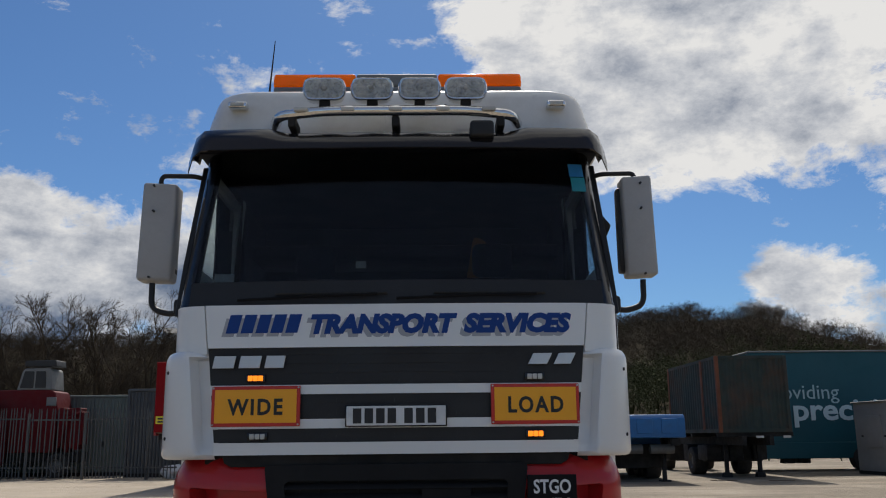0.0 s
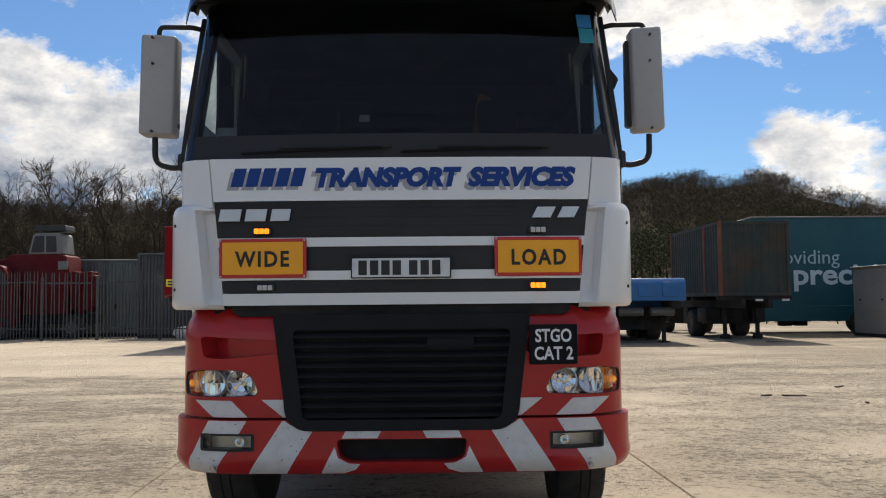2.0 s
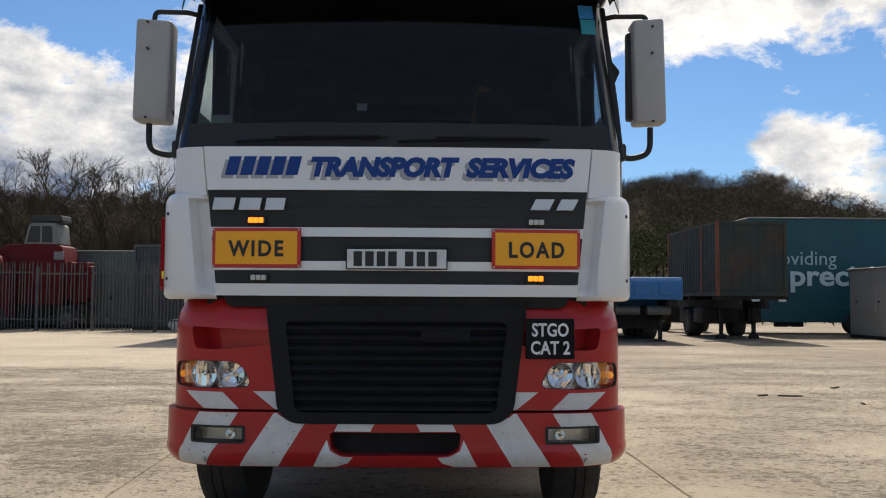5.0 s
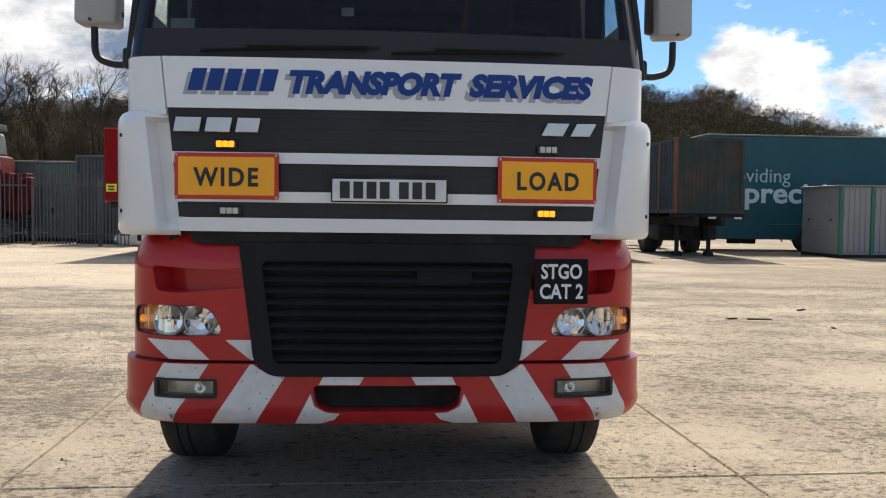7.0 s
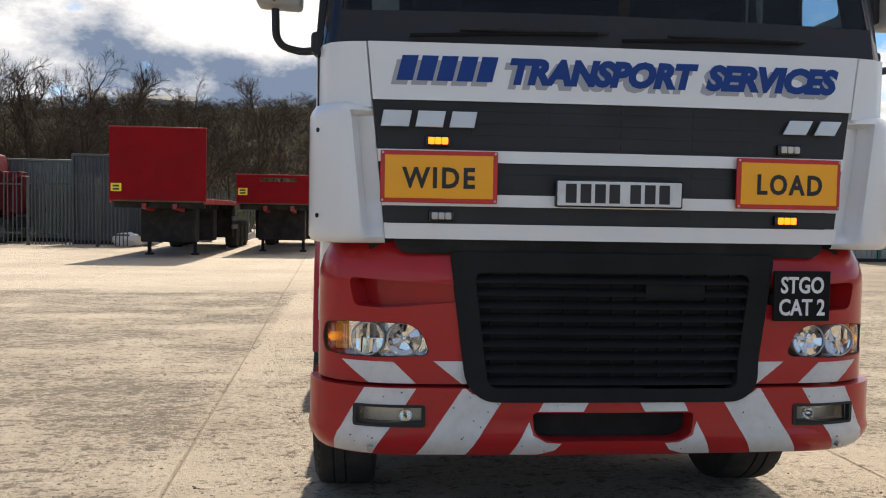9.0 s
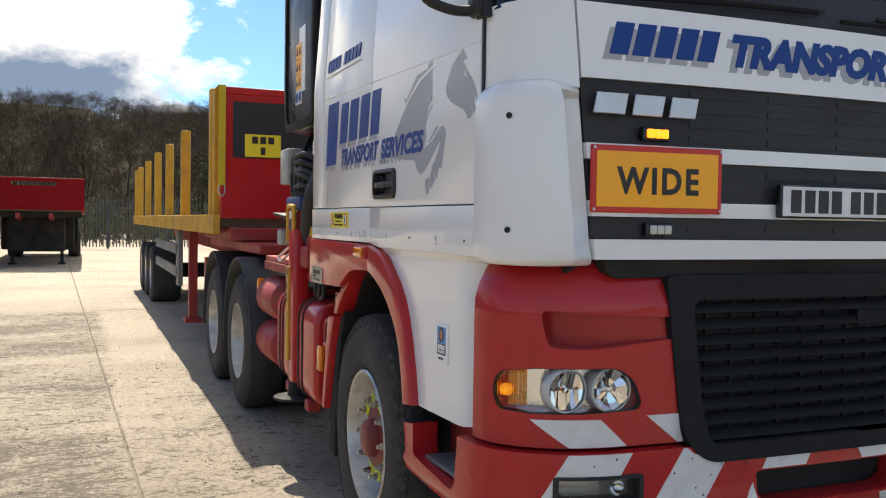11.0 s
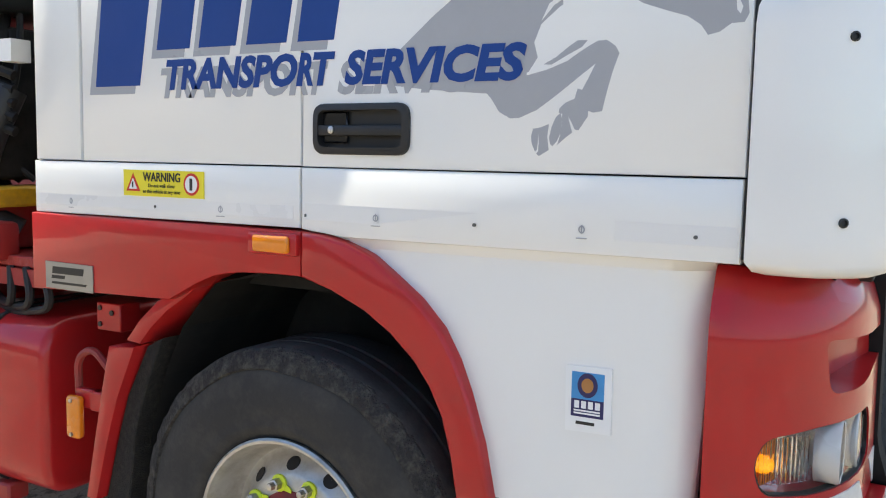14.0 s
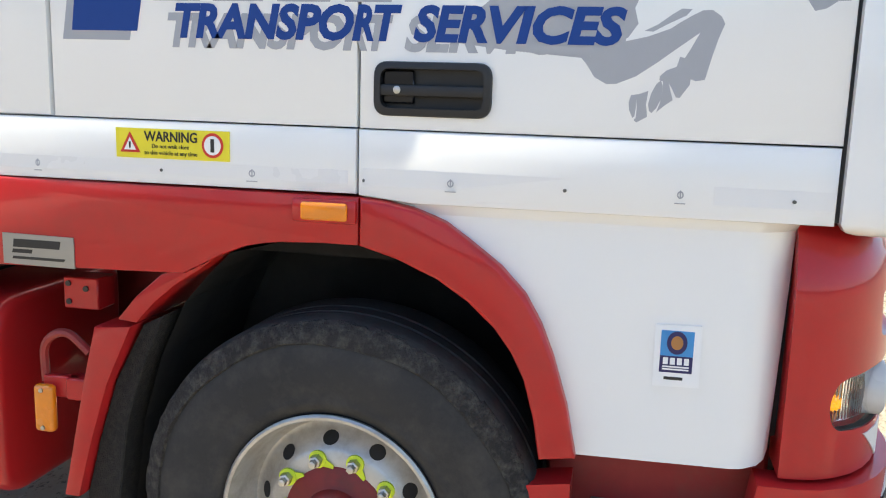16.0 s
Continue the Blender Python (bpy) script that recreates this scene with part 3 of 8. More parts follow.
def make_tree(name, seed, height, label, loc, depth=4, leafy=0.0, spread=0.5):
    rng = random.Random(seed)
    t = empty(name, loc)
    bm = B()
    base = Vector(loc)
    tr = height * 0.014
    top = base + Vector((rng.uniform(-0.3, 0.3), rng.uniform(-0.3, 0.3), height * 0.34))
    pts = [base + Vector((0, 0, -0.4)), base.lerp(top, 0.5) + Vector((rng.uniform(-0.1, 0.1), 0, 0)), top]
    tube(bm, pts, tr, 7, [tr * 1.25, tr, tr * 0.85])
    part("trunk", bm, "bark", t)
    bm, tips = B(), []
    lead = height * 0.66
    grow(bm, top, Vector((0, 0, 1)), lead * 0.45, tr * 0.8, depth, rng, tips, spread)
    for k in range(4):
        z = rng.uniform(0.5, 0.95)
        a = rng.uniform(0, math.tau)
        grow(bm, base.lerp(top, z), Vector((math.cos(a) * 0.8, math.sin(a) * 0.8, 0.9)).normalized(), lead * 0.33, tr * 0.5, depth - 1, rng, tips, spread)
    crown = part("crown", bm, "twig", t, smooth=0)
    if leafy:
        bm = B()
        for p, d in tips:
            if rng.random() < leafy:
                for _ in range(3):
                    leaf_card(bm, p + Vector((rng.gauss(0, 0.25), rng.gauss(0, 0.25), rng.gauss(0, 0.25))), rng, rng.uniform(0.08, 0.2))
        part("foliage", bm, "leaf", t, "thin fresh spring leaves", smooth=0)
    return tagged(t, label, "tree", group="trees behind the fence")


def leaf_card(bm, p, rng, s):
    u = Vector((rng.gauss(0, 1), rng.gauss(0, 1), rng.gauss(0, 1))).normalized()
    _, a, b = basis(u)
    bm.faces.new([bm.verts.new(p + a * s), bm.verts.new(p + b * s * 0.7), bm.verts.new(p - a * s), bm.verts.new(p - b * s * 0.7)])


def plant_trees():
    rng = random.Random(4)
    kinds = [make_tree("bare_tree", 11 + i, 10.0, "tall leafless tree with fine dark twigs behind the yard", (-30 + 5 * i, 52, 0), depth=5, spread=s) for i, s in enumerate((0.66, 0.78, 0.88, 0.6))]
    spots = [(-31, 50, 1.0), (-27.5, 47, 1.05), (-24.5, 52, 0.95), (-22.2, 47, 1.1), (-20.4, 50, 1.12), (-18.2, 46.5, 0.85), (-16.6, 48, 1.05), (-15.2, 53, 1.1),
             (-13, 50, 0.95), (-11.4, 55, 1.05), (-9.2, 52, 0.8), (-7.0, 50, 1.02), (-4.6, 58, 0.85), (-2.2, 60, 0.95), (0.4, 58, 0.9), (3.5, 60, 0.9),
             (-34, 48, 1.0), (-37, 52, 1.1), (8.5, 58, 0.7), (12, 62, 0.75), (-29.2, 53, 0.9), (-25.8, 49, 0.98), (-19.3, 54, 1.0), (-14.1, 46.5, 0.9), (-10.3, 48.5, 0.92), (-6.0, 54, 0.9),
             (-23.4, 49.5, 1.0), (-21.2, 52.5, 1.05), (-17.4, 51, 1.0), (-26.6, 51.5, 1.02), (-12.2, 46, 0.8), (-28.4, 49.5, 0.96)]
    for i, (x, y, s) in enumerate(spots):
        m = pose(x, y, -0.2, 0, 0, rng.uniform(0, 360)) @ Matrix.Diagonal((s * 0.86, s * 0.86, s * 0.96, 1))
        if i < 4:
            kinds[i].matrix_basis = m
        else:
            c = copy_thing(kinds[i % 4], Matrix.Identity(4))
            c.matrix_basis = m


plant_trees()


def twig_tree(seed, height, wide, leaf=0, depth=4, stout=1.0, spray=0):
    """A small bare tree as plain arrays: slivers for limbs and twigs, some leaf flecks."""
    rng = random.Random(seed)
    vs, fs = [], []

    def sliver(a, b, w0, w1):
        d = (b - a).normalized()
        for s in ((Vector((1, 0.2, 0)),) if w0 < 0.05 else (Vector((1, 0, 0)), Vector((0, 1, 0)))):
            u = (s - d * s.dot(d)).normalized()
            k = len(vs)
            vs.extend([a - u * w0, a + u * w0, b + u * w1, b - u * w1])
            fs.append((k, k + 1, k + 2, k + 3))

    def limb(p, d, ln, w, depth):
        q = p
        for _ in range(2):
            d = (d + Vector((rng.uniform(-1, 1), rng.uniform(-1, 1), rng.uniform(-0.3, 0.6))) * 0.22).normalized()
            q2 = q + d * ln / 2
            sliver(q, q2, w, w * 0.72)
            q, w = q2, w * 0.72
            if depth > 0:
                for _ in range(2 if depth > 1 else 3):
                    a = rng.uniform(0, math.tau)
                    nd = (d + Vector((math.cos(a), math.sin(a), rng.uniform(-0.1, 0.5))) * wide * rng.uniform(0.7, 1.3)).normalized()
                    limb(q, nd, ln * rng.uniform(0.5, 0.72), w * 0.6, depth - 1)
        if depth == 0:
            for _ in range(spray):
                nd = (d + Vector((rng.gauss(0, 1), rng.gauss(0, 1), rng.gauss(0.1, 0.8))) * 0.8).normalized()
                sliver(q, q + nd * ln * rng.uniform(0.6, 1.1), 0.014, 0.006)
            for _ in range(leaf):
                p0 = q + Vector((rng.gauss(0, 0.3), rng.gauss(0, 0.3), rng.gauss(0, 0.3))) * (height / 8)
                s = rng.uniform(0.06, 0.15) * height / 8
                _, u, w2 = basis(Vector((rng.gauss(0, 1), rng.gauss(0, 1), rng.gauss(0, 1))))
                k = len(vs)
                vs.extend([p0 - u * s, p0 + w2 * s, p0 + u * s, p0 - w2 * s])
                fs.append((k, k + 1, k + 2, k + 3))

    limb(Vector((0, 0, -0.3)), Vector((0, 0, 1)), height * 0.52, height * 0.015 * stout, depth)
    v = np.array([tuple(x) for x in vs])
    v[:, 2] *= height / v[:, 2].max()
    return v, np.array(fs)


def scatter(name, kinds, spots, material, parent, label=""):
    rng = np.random.RandomState(len(spots))
    V, F, n = [], [], 0
    for i, (x, y, z, s) in enumerate(spots):
        v, f = kinds[i % len(kinds)]
        a = rng.uniform(0, 6.28)
        c, d = math.cos(a), math.sin(a)
        V.append(np.column_stack(((v[:, 0] * c - v[:, 1] * d) * s + x, (v[:, 0] * d + v[:, 1] * c) * s + y, v[:, 2] * s + z)))
        F.append(f + n)
        n += len(v)
    me = bpy.data.meshes.new(name)
    V, F = np.concatenate(V), np.concatenate(F)
    me.vertices.add(len(V))
    me.vertices.foreach_set("co", V.ravel())
    me.loops.add(F.size)
    me.loops.foreach_set("vertex_index", F.ravel().astype(np.int32))
    me.polygons.add(len(F))
    me.polygons.foreach_set("loop_start", np.arange(0, F.size, 4, dtype=np.int32))
    me.update(calc_edges=True)
    me.materials.append(M[material])
    ob = new(name, me)
    ob.parent, ob.location = parent, -parent.location
    return tagged(ob, label, kind="stuff")


def make_woods():
    """The woods on the slopes: many small bare crowns with some spring green, as stuff."""
    rng = random.Random(8)
    bare = [twig_tree(30 + i, 8.0, w, 0, 3, 1.1, 4) for i, w in enumerate((0.8, 1.0, 1.2, 0.9))]
    far = [twig_tree(90 + i, 6.5, w, 0, 3, 1.0, 5) for i, w in enumerate((1.1, 1.35, 1.6, 1.2, 1.45))]
    green = [twig_tree(50 + i, 7.0, w, 4, 3, 1.6) for i, w in enumerate((0.7, 0.85, 0.95))]
    bush = [twig_tree(70 + i, 2.4, 1.0, 3, 2, 1.5) for i in range(3)]
    w = empty("woodland", (0, 150, 0))
    tagged(w, "bare brown woodland with patches of fresh green on the slopes", "woodland", kind="stuff")
    A, D, G, U = [], [], [], []
    for _ in range(3900):
        a = radians(rng.uniform(-45, 48))
        r = 62 + (248 if a < radians(2) else 188) * rng.random() ** 0.95
        x, y = r * math.sin(a), r * math.cos(a)
        if r < 120 and a < radians(4) and rng.random() < 0.5:
            continue
        n = noise.noise(Vector((x * 0.025, y * 0.025, 3)))
        if r < (100 if a < radians(4) else 118):
            (G if n > 0.15 else A).append((x, y, hill_z(x, y) - 0.3, rng.uniform(0.5, 0.8)))
        elif n + rng.gauss(0, 0.15) > 0.5:
            k = rng.uniform(0.6, 0.95)
            G.append((x, y, hill_z(x, y) - 2.0 * k, k))
        else:
            k = rng.uniform(0.75, 1.3)
            D.append((x, y, hill_z(x, y) - 2.4 * k, k))
    # single crowns along the eastern crest
    for _ in range(75):
        a = radians(rng.choice((13.9, 15.0, 16.8, 17.4, 20.3, 21.0, 21.8, 22.6, 25.4, 27.2)) + rng.gauss(0, 0.45))
        r = rng.uniform(232, 244)
        x, y = r * math.sin(a), r * math.cos(a)
        k = rng.uniform(0.7, 1.05)
        D.append((x, y, hill_z(x, y) - 1.2 * k, k))
    for _ in range(30):
        a = radians(rng.uniform(-45, 6))
        r = rng.uniform(64, 92)
        x, y = r * math.sin(a), r * math.cos(a)
        A.append((x, y, hill_z(x, y) - 0.3, rng.uniform(0.6, 0.9)))
    for _ in range(900):
        a = radians(rng.uniform(-42, 30))
        r = rng.uniform(47, 66)
        x, y = r * math.sin(a), r * math.cos(a)
        U.append((x, y, -0.3, rng.uniform(0.5, 1.5)))
    scatter("bare_wood", bare, A, "twig", w)
    scatter("far_wood", far, D, "hazed_twig", w)
    scatter("green_wood", green, G, "leaf", w, "trees coming into fresh leaf")
    scatter("undergrowth", bush, U, "bramble", w, "brambles and hawthorn coming into leaf")


M["bramble"] = mat("bramble_leaves", (0.075, 0.08, 0.035), 0.9, vary=0.35, fine=2, island=0.6)
make_woods()


def make_house(loc, w, h, turn, label):
    t = empty("house", loc)
    m = pose(*loc, 0, 0, turn)
    bm = B()
    box(bm, -w / 2, w / 2, -2.6, 2.6, -3, h, m=m)
    part("wall", bm, "house", t)
    bm = B()
    prism(bm, [(-2.9, h), (2.9, h), (0, h + 1.9)], "x", -w / 2 - 0.3, w / 2 + 0.3)
    bmesh.ops.transform(bm, matrix=m, verts=bm.verts)
    part("roof", bm, "roof", t)
    for i in range(int(w / 3)):
        for z in (0.8, 3.2):
            if z + 1 > h:
                continue
            bm = B()
            x = -w / 2 + 1.2 + i * 3
            box(bm, x, x + 1.1, -2.68, -2.55, z, z + 1.2, m=m)
            part("window", bm, "black_gloss", t)
    return tagged(t, label, "house", group="houses on the hill")


for i, (a, r, w) in enumerate(((-14.6, 285, 6), (-12.9, 288, 8), (-11.2, 292, 6), (-16.5, 285, 6))):
    x, y = r * math.sin(radians(a)), r * math.cos(radians(a))
    make_house((x, y, hill_z(x, y) - 0.4), w, 3.6, a * -1 + (8 if i % 2 else -14), "pale rendered house with slate roof on the hill")


# ---- fence and sheds ----
def make_fence(name, p0, p1, height, pitch, label, material="fence", pale_w=0.05):
    t = empty(name, (p0[0], p0[1], 0))
    a, b = Vector((*p0, 0)), Vector((*p1, 0))
    d = (b - a)
    ln = d.length
    ang = math.degrees(math.atan2(d.y, d.x))
    m = pose(p0[0], p0[1], 0, 0, 0, ang)
    for z in (0.45, height - 0.45):
        bm = B()
        box(bm, 0, ln, 0.03, 0.08, z - 0.03, z + 0.03, m=m)
        part("rail", bm, material, t)
    x = 0.0
    while x <= ln:
        bm = B()
        box(bm, x - 0.05, x + 0.05, 0.08, 0.16, 0, height - 0.2, m=m)
        part("post", bm, material, t)
        x += 2.75
    # one pale, shared by all
    me = None
    k = 0
    x = 0.08
    rng = random.Random(int(ln * 10))
    while x < ln and k < 300:
        if me is None:
            bm = B()
            w = pale_w / 2
            prism(bm, [(-w, 0), (-w * 0.4, -0.02), (w * 0.4, -0.02), (w, 0), (w * 0.4, -0.012), (-w * 0.4, -0.012)], "z", 0.06, height - 0.12)
            top = [bm.verts.new(c) for c in ((-w, 0, height - 0.12), (w, 0, height - 0.12), (w * 0.6, -0.01, height - 0.04), (0, -0.02, height), (-w * 0.6, -0.01, height - 0.04))]
            bm.faces.new(top)
            ob = part("pale", bm, material, t, smooth=0)
            me = ob.data
        else:
            ob = new("pale", me)
            ob.parent = t
        ob.matrix_basis = Matrix.Translation((-p0[0], -p0[1], 0)) @ m @ pose(x, 0, 0, rng.gauss(0, 0.6), rng.gauss(0, 0.5), 0)
        x += pitch
        k += 1
    return tagged(t, label, "fence", kind="structure")


make_fence("fence_yard", (-23.5, 32.4), (-15.6, 30.2), 2.75, 0.15, "grey galvanised steel palisade fence along the yard edge")
make_fence("fence_gate", (-15.4, 30.1), (-13.4, 30.1), 2.7, 0.16, "galvanised palisade gate standing closed")
make_fence("fence_corner", (-13.2, 30.0), (-9.3, 29.0), 2.72, 0.15, "galvanised palisade fence panel with pointed pales")
make_fence("fence_rear", (-9.5, 42.5), (2.5, 42.5), 2.4, 0.15, "dark palisade fence at the back of the yard")


def make_steel_store(name, x0, x1, y0, y1, z1, material, label, doors):
    t = empty(name, ((x0 + x1) / 2, (y0 + y1) / 2, 0))
    bm = B()
    n = int((x1 - x0) / 0.14)
    pts = [(x0, y1), (x0, y0)]
    for i in range(n):
        a = x0 + (x1 - x0) * i / n
        w = (x1 - x0) / n
        pts += [(a + w * 0.15, y0), (a + w * 0.3, y0 + 0.03), (a + w * 0.65, y0 + 0.03), (a + w * 0.8, y0)]
    pts += [(x1, y0), (x1, y1)]
    prism(bm, pts, "z", 0.15, z1 - 0.12)
    part("wall", bm, material, t, smooth=20)
    bm = B()
    box(bm, x0 - 0.04, x1 + 0.04, y0 - 0.04, y1 + 0.04, z1 - 0.12, z1, 0.03)
    part("roof", bm, material, t)
    bm = B()
    box(bm, x0 - 0.02, x1 + 0.02, y0 - 0.02, y1 + 0.02, 0, 0.15)
    part("base_rail", bm, "dark", t)
    for x in (x0, x1):
        bm = B()
        box(bm, x - 0.05, x + 0.05, y0 - 0.05, y0 + 0.1, 0.1, z1 - 0.05, 0.015)
        part("corner_post", bm, material, t)
    for a in doors:
        bm = B()
        box(bm, a, a + 0.95, y0 - 0.05, y0 + 0.02, 0.18, 2.15, 0.01)
        d = part("door", bm, material, t)
        bm = B()
        box(bm, a + 0.72, a + 0.8, y0 - 0.09, y0 - 0.04, 1.2, 1.42, 0.01)
        part("lock_box", bm, "ink", d)
    return tagged(t, label, "steel store")


make_steel_store("steel_store", -24.6, -18.2, 33.8, 36.4, 3.3, "shed", "grey-green corrugated steel store behind the fence", (-20.5,))
make_steel_store("steel_store", -18.0, -12.3, 33.4, 36.0, 3.35, "shed", "grey-green steel store with a locked door", (-15.6, -14.4))
make_steel_store("steel_store", -12.05, -9.2, 31.6, 34.0, 3.5, "shed_dark", "dark grey steel container behind the palisade fence", ())


def wheel_pair(parent, x, y, r, w, side, rim="rim", name="wheel"):
    """A plain far-off wheel under a parent: tyre and dished rim."""
    bm = B()
    c = (x, y, r)
    ax = (side, 0, 0)
    rr = r * 0.56
    lathe(bm, [(0, rr), (0.0, r * 0.86), (-0.02, r * 0.96), (-0.06, r), (-w + 0.06, r), (-w, r * 0.94), (-w, rr), (0, rr)], c, ax, 24, False)
    wh = part("wheel", bm, "rubber", parent)
    bm = B()
    lathe(bm, [(-0.02, rr), (-0.005, rr * 1.02), (-0.03, rr * 0.94), (-0.1, rr * 0.82), (-0.11, rr * 0.5), (-0.06, rr * 0.45), (-0.05, 0.02)], c, ax, 20, False)
    part("rim", bm, rim, wh)
    return wh


def make_flatbed(x0, x1, y0, length, deck, top, low, label, axles, crossbars, plate):
    """A red flatbed semi-trailer seen from its headboard."""
    t = empty("flatbed_trailer", ((x0 + x1) / 2, y0 + length / 2, 0))
    xc = (x0 + x1) / 2
    bm = B()
    box(bm, x0, x1, y0, y0 + 0.06, low, top, 0.012)
    hb = part("headboard", bm, "red_board", t, "plain red steel headboard")
    if crossbars:
        c = B()
        prism(c, rounded([(xc - 0.6, top - 0.22), (xc + 0.6, top - 0.22), (xc + 0.6, top - 0.1), (xc - 0.6, top - 0.1)], 0.03), "y", y0 - 0.1, y0 + 0.2)
        carve(hb, [c])
    bm = B()
    box(bm, x0 - 0.01, x1 + 0.01, y0 - 0.01, y0 + 0.07, top - 0.012, top + 0.02, 0.008)
    part("top_rail", bm, "red_dull", hb)
    for x in (x0 + 0.02, x1 - 0.08):
        bm = B()
        box(bm, x, x + 0.06, y0 + 0.06, y0 + 0.16, low, top - 0.02, 0.01)
        part("headboard_post", bm, "red_dull", t)
    bm = B()
    box(bm, x0, x1, y0 + 0.06, y0 + length, deck - 0.10, deck, 0.01)
    part("deck", bm, "wood", t)
    for x in (x0, x1 - 0.07):
        bm = B()
        box(bm, x - 0.003, x + 0.073, y0 + 0.03, y0 + length + 0.003, deck - 0.15, deck + 0.012, 0.01)
        part("side_rail", bm, "red_dull", t)
    for x in (xc - 0.5, xc + 0.38):
        bm = B()
        prism(bm, [(y0 + 0.2, deck - 0.15), (y0 + length - 0.1, deck - 0.15), (y0 + length - 0.1, deck - 0.4), (y0 + 3.0, deck - 0.5), (y0 + 0.2, deck - 0.3)], "x", x, x + 0.12)
        part("chassis_beam", bm, "red_dull", t)
    # solid dark blocks added under the deck in place of its deep shade
    for y, a, b in ((y0 + 1.4, 0.55, 0.55), (y0 + 3.2, 0.25, 0.3), (axles[0] - 1.0, 0.2, 0.2)):
        bm = B()
        box(bm, x0 + a, x1 - b, y, y + 0.7, 0.42, deck - 0.16, 0.03)
        part("underframe", bm, "dark", t, "dark blocks added for the shade below the deck")
    for y in (y0 + 0.3, y0 + 1.2, y0 + 2.6, y0 + 4.4, y0 + 6.2):
        bm = B()
        box(bm, x0 + 0.08, x1 - 0.08, y, y + 0.1, deck - 0.28, deck - 0.101)
        part("cross_member", bm, "dark", t)
    for x in (xc - 0.75, xc + 0.65):
        bm = B()
        box(bm, x, x + 0.1, y0 + 2.0, y0 + 2.1, 0.06, deck - 0.2)
        leg = part("landing_leg", bm, "dark", t)
        bm = B()
        box(bm, x - 0.06, x + 0.16, y0 + 1.93, y0 + 2.17, 0.0, 0.06)
        part("foot", bm, "dark", leg)
    for y in axles:
        for s, x in ((-1, x0 + 0.12), (1, x1 - 0.12)):
            wheel_pair(t, x, y, 0.5, 0.42, s, "rim_dark")
        bm = B()
        cyl(bm, (x0 + 0.3, y, 0.5), (x1 - 0.3, y, 0.5), 0.07, 10)
        part("axle", bm, "dark", t)
    bm = B()
    box(bm, x1 - 0.06, x1 - 0.02, axles[0] - 2.2, axles[0] - 0.9, 0.75, 0.9)
    box(bm, x1 - 0.06, x1 - 0.02, axles[0] - 2.2, axles[0] - 0.9, 1.05, 1.2)
    part("side_guard", bm, "galv", t)
    if plate:
        bm = B()
        box(bm, x0 + 0.05, x0 + 0.35, y0 - 0.008, y0 - 0.001, low + 0.25, low + 0.48)
        pl = part("marker_plate", bm, "decal_yellow", t)
        for k in range(2):
            bm = B()
            box(bm, x0 + 0.11, x0 + 0.29, y0 - 0.012, y0 - 0.0085, low + 0.29 + 0.09 * k, low + 0.34 + 0.09 * k)
            part("mark", bm, "ink", pl)
    return tagged(t, label, "trailer")


make_flatbed(-8.22, -5.48, 22.6, 12.2, 1.74, 3.79, 1.68, "red flatbed trailer with a tall plain headboard", (30.4, 31.7, 33.0), 0, True)
make_flatbed(-5.02, -2.33, 25.6, 12.0, 1.74, 2.60, 1.68, "low red flatbed trailer with a short headboard", (33.5, 34.8), 1, True)
for (x, y, w) in ((-9.6, 29.9, 1.1), (-8.9, 30.4, 0.7), (-6.2, 36, 0.9), (-7.6, 35.5, 0.8), (-18.8, 31.6, 1.0)):
    bm = B()
    rng = random.Random(int(w * 100))
    bmesh.ops.create_icosphere(bm, subdivisions=2, radius=w / 2, matrix=Matrix.Translation((x, y, 0.2)) @ Matrix.Diagonal((1, 0.7, 0.55, 1)))
    for v in bm.verts:
        v.co += Vector((rng.gauss(0, 0.07), rng.gauss(0, 0.07), rng.gauss(0, 0.06)))
        v.co.z = max(v.co.z, 0.0)
    tagged(part("plastic_sheet", bm, "litter", smooth=0), "crumpled pale plastic sheeting lying on the ground", "rubbish", group="rubbish by the fence")


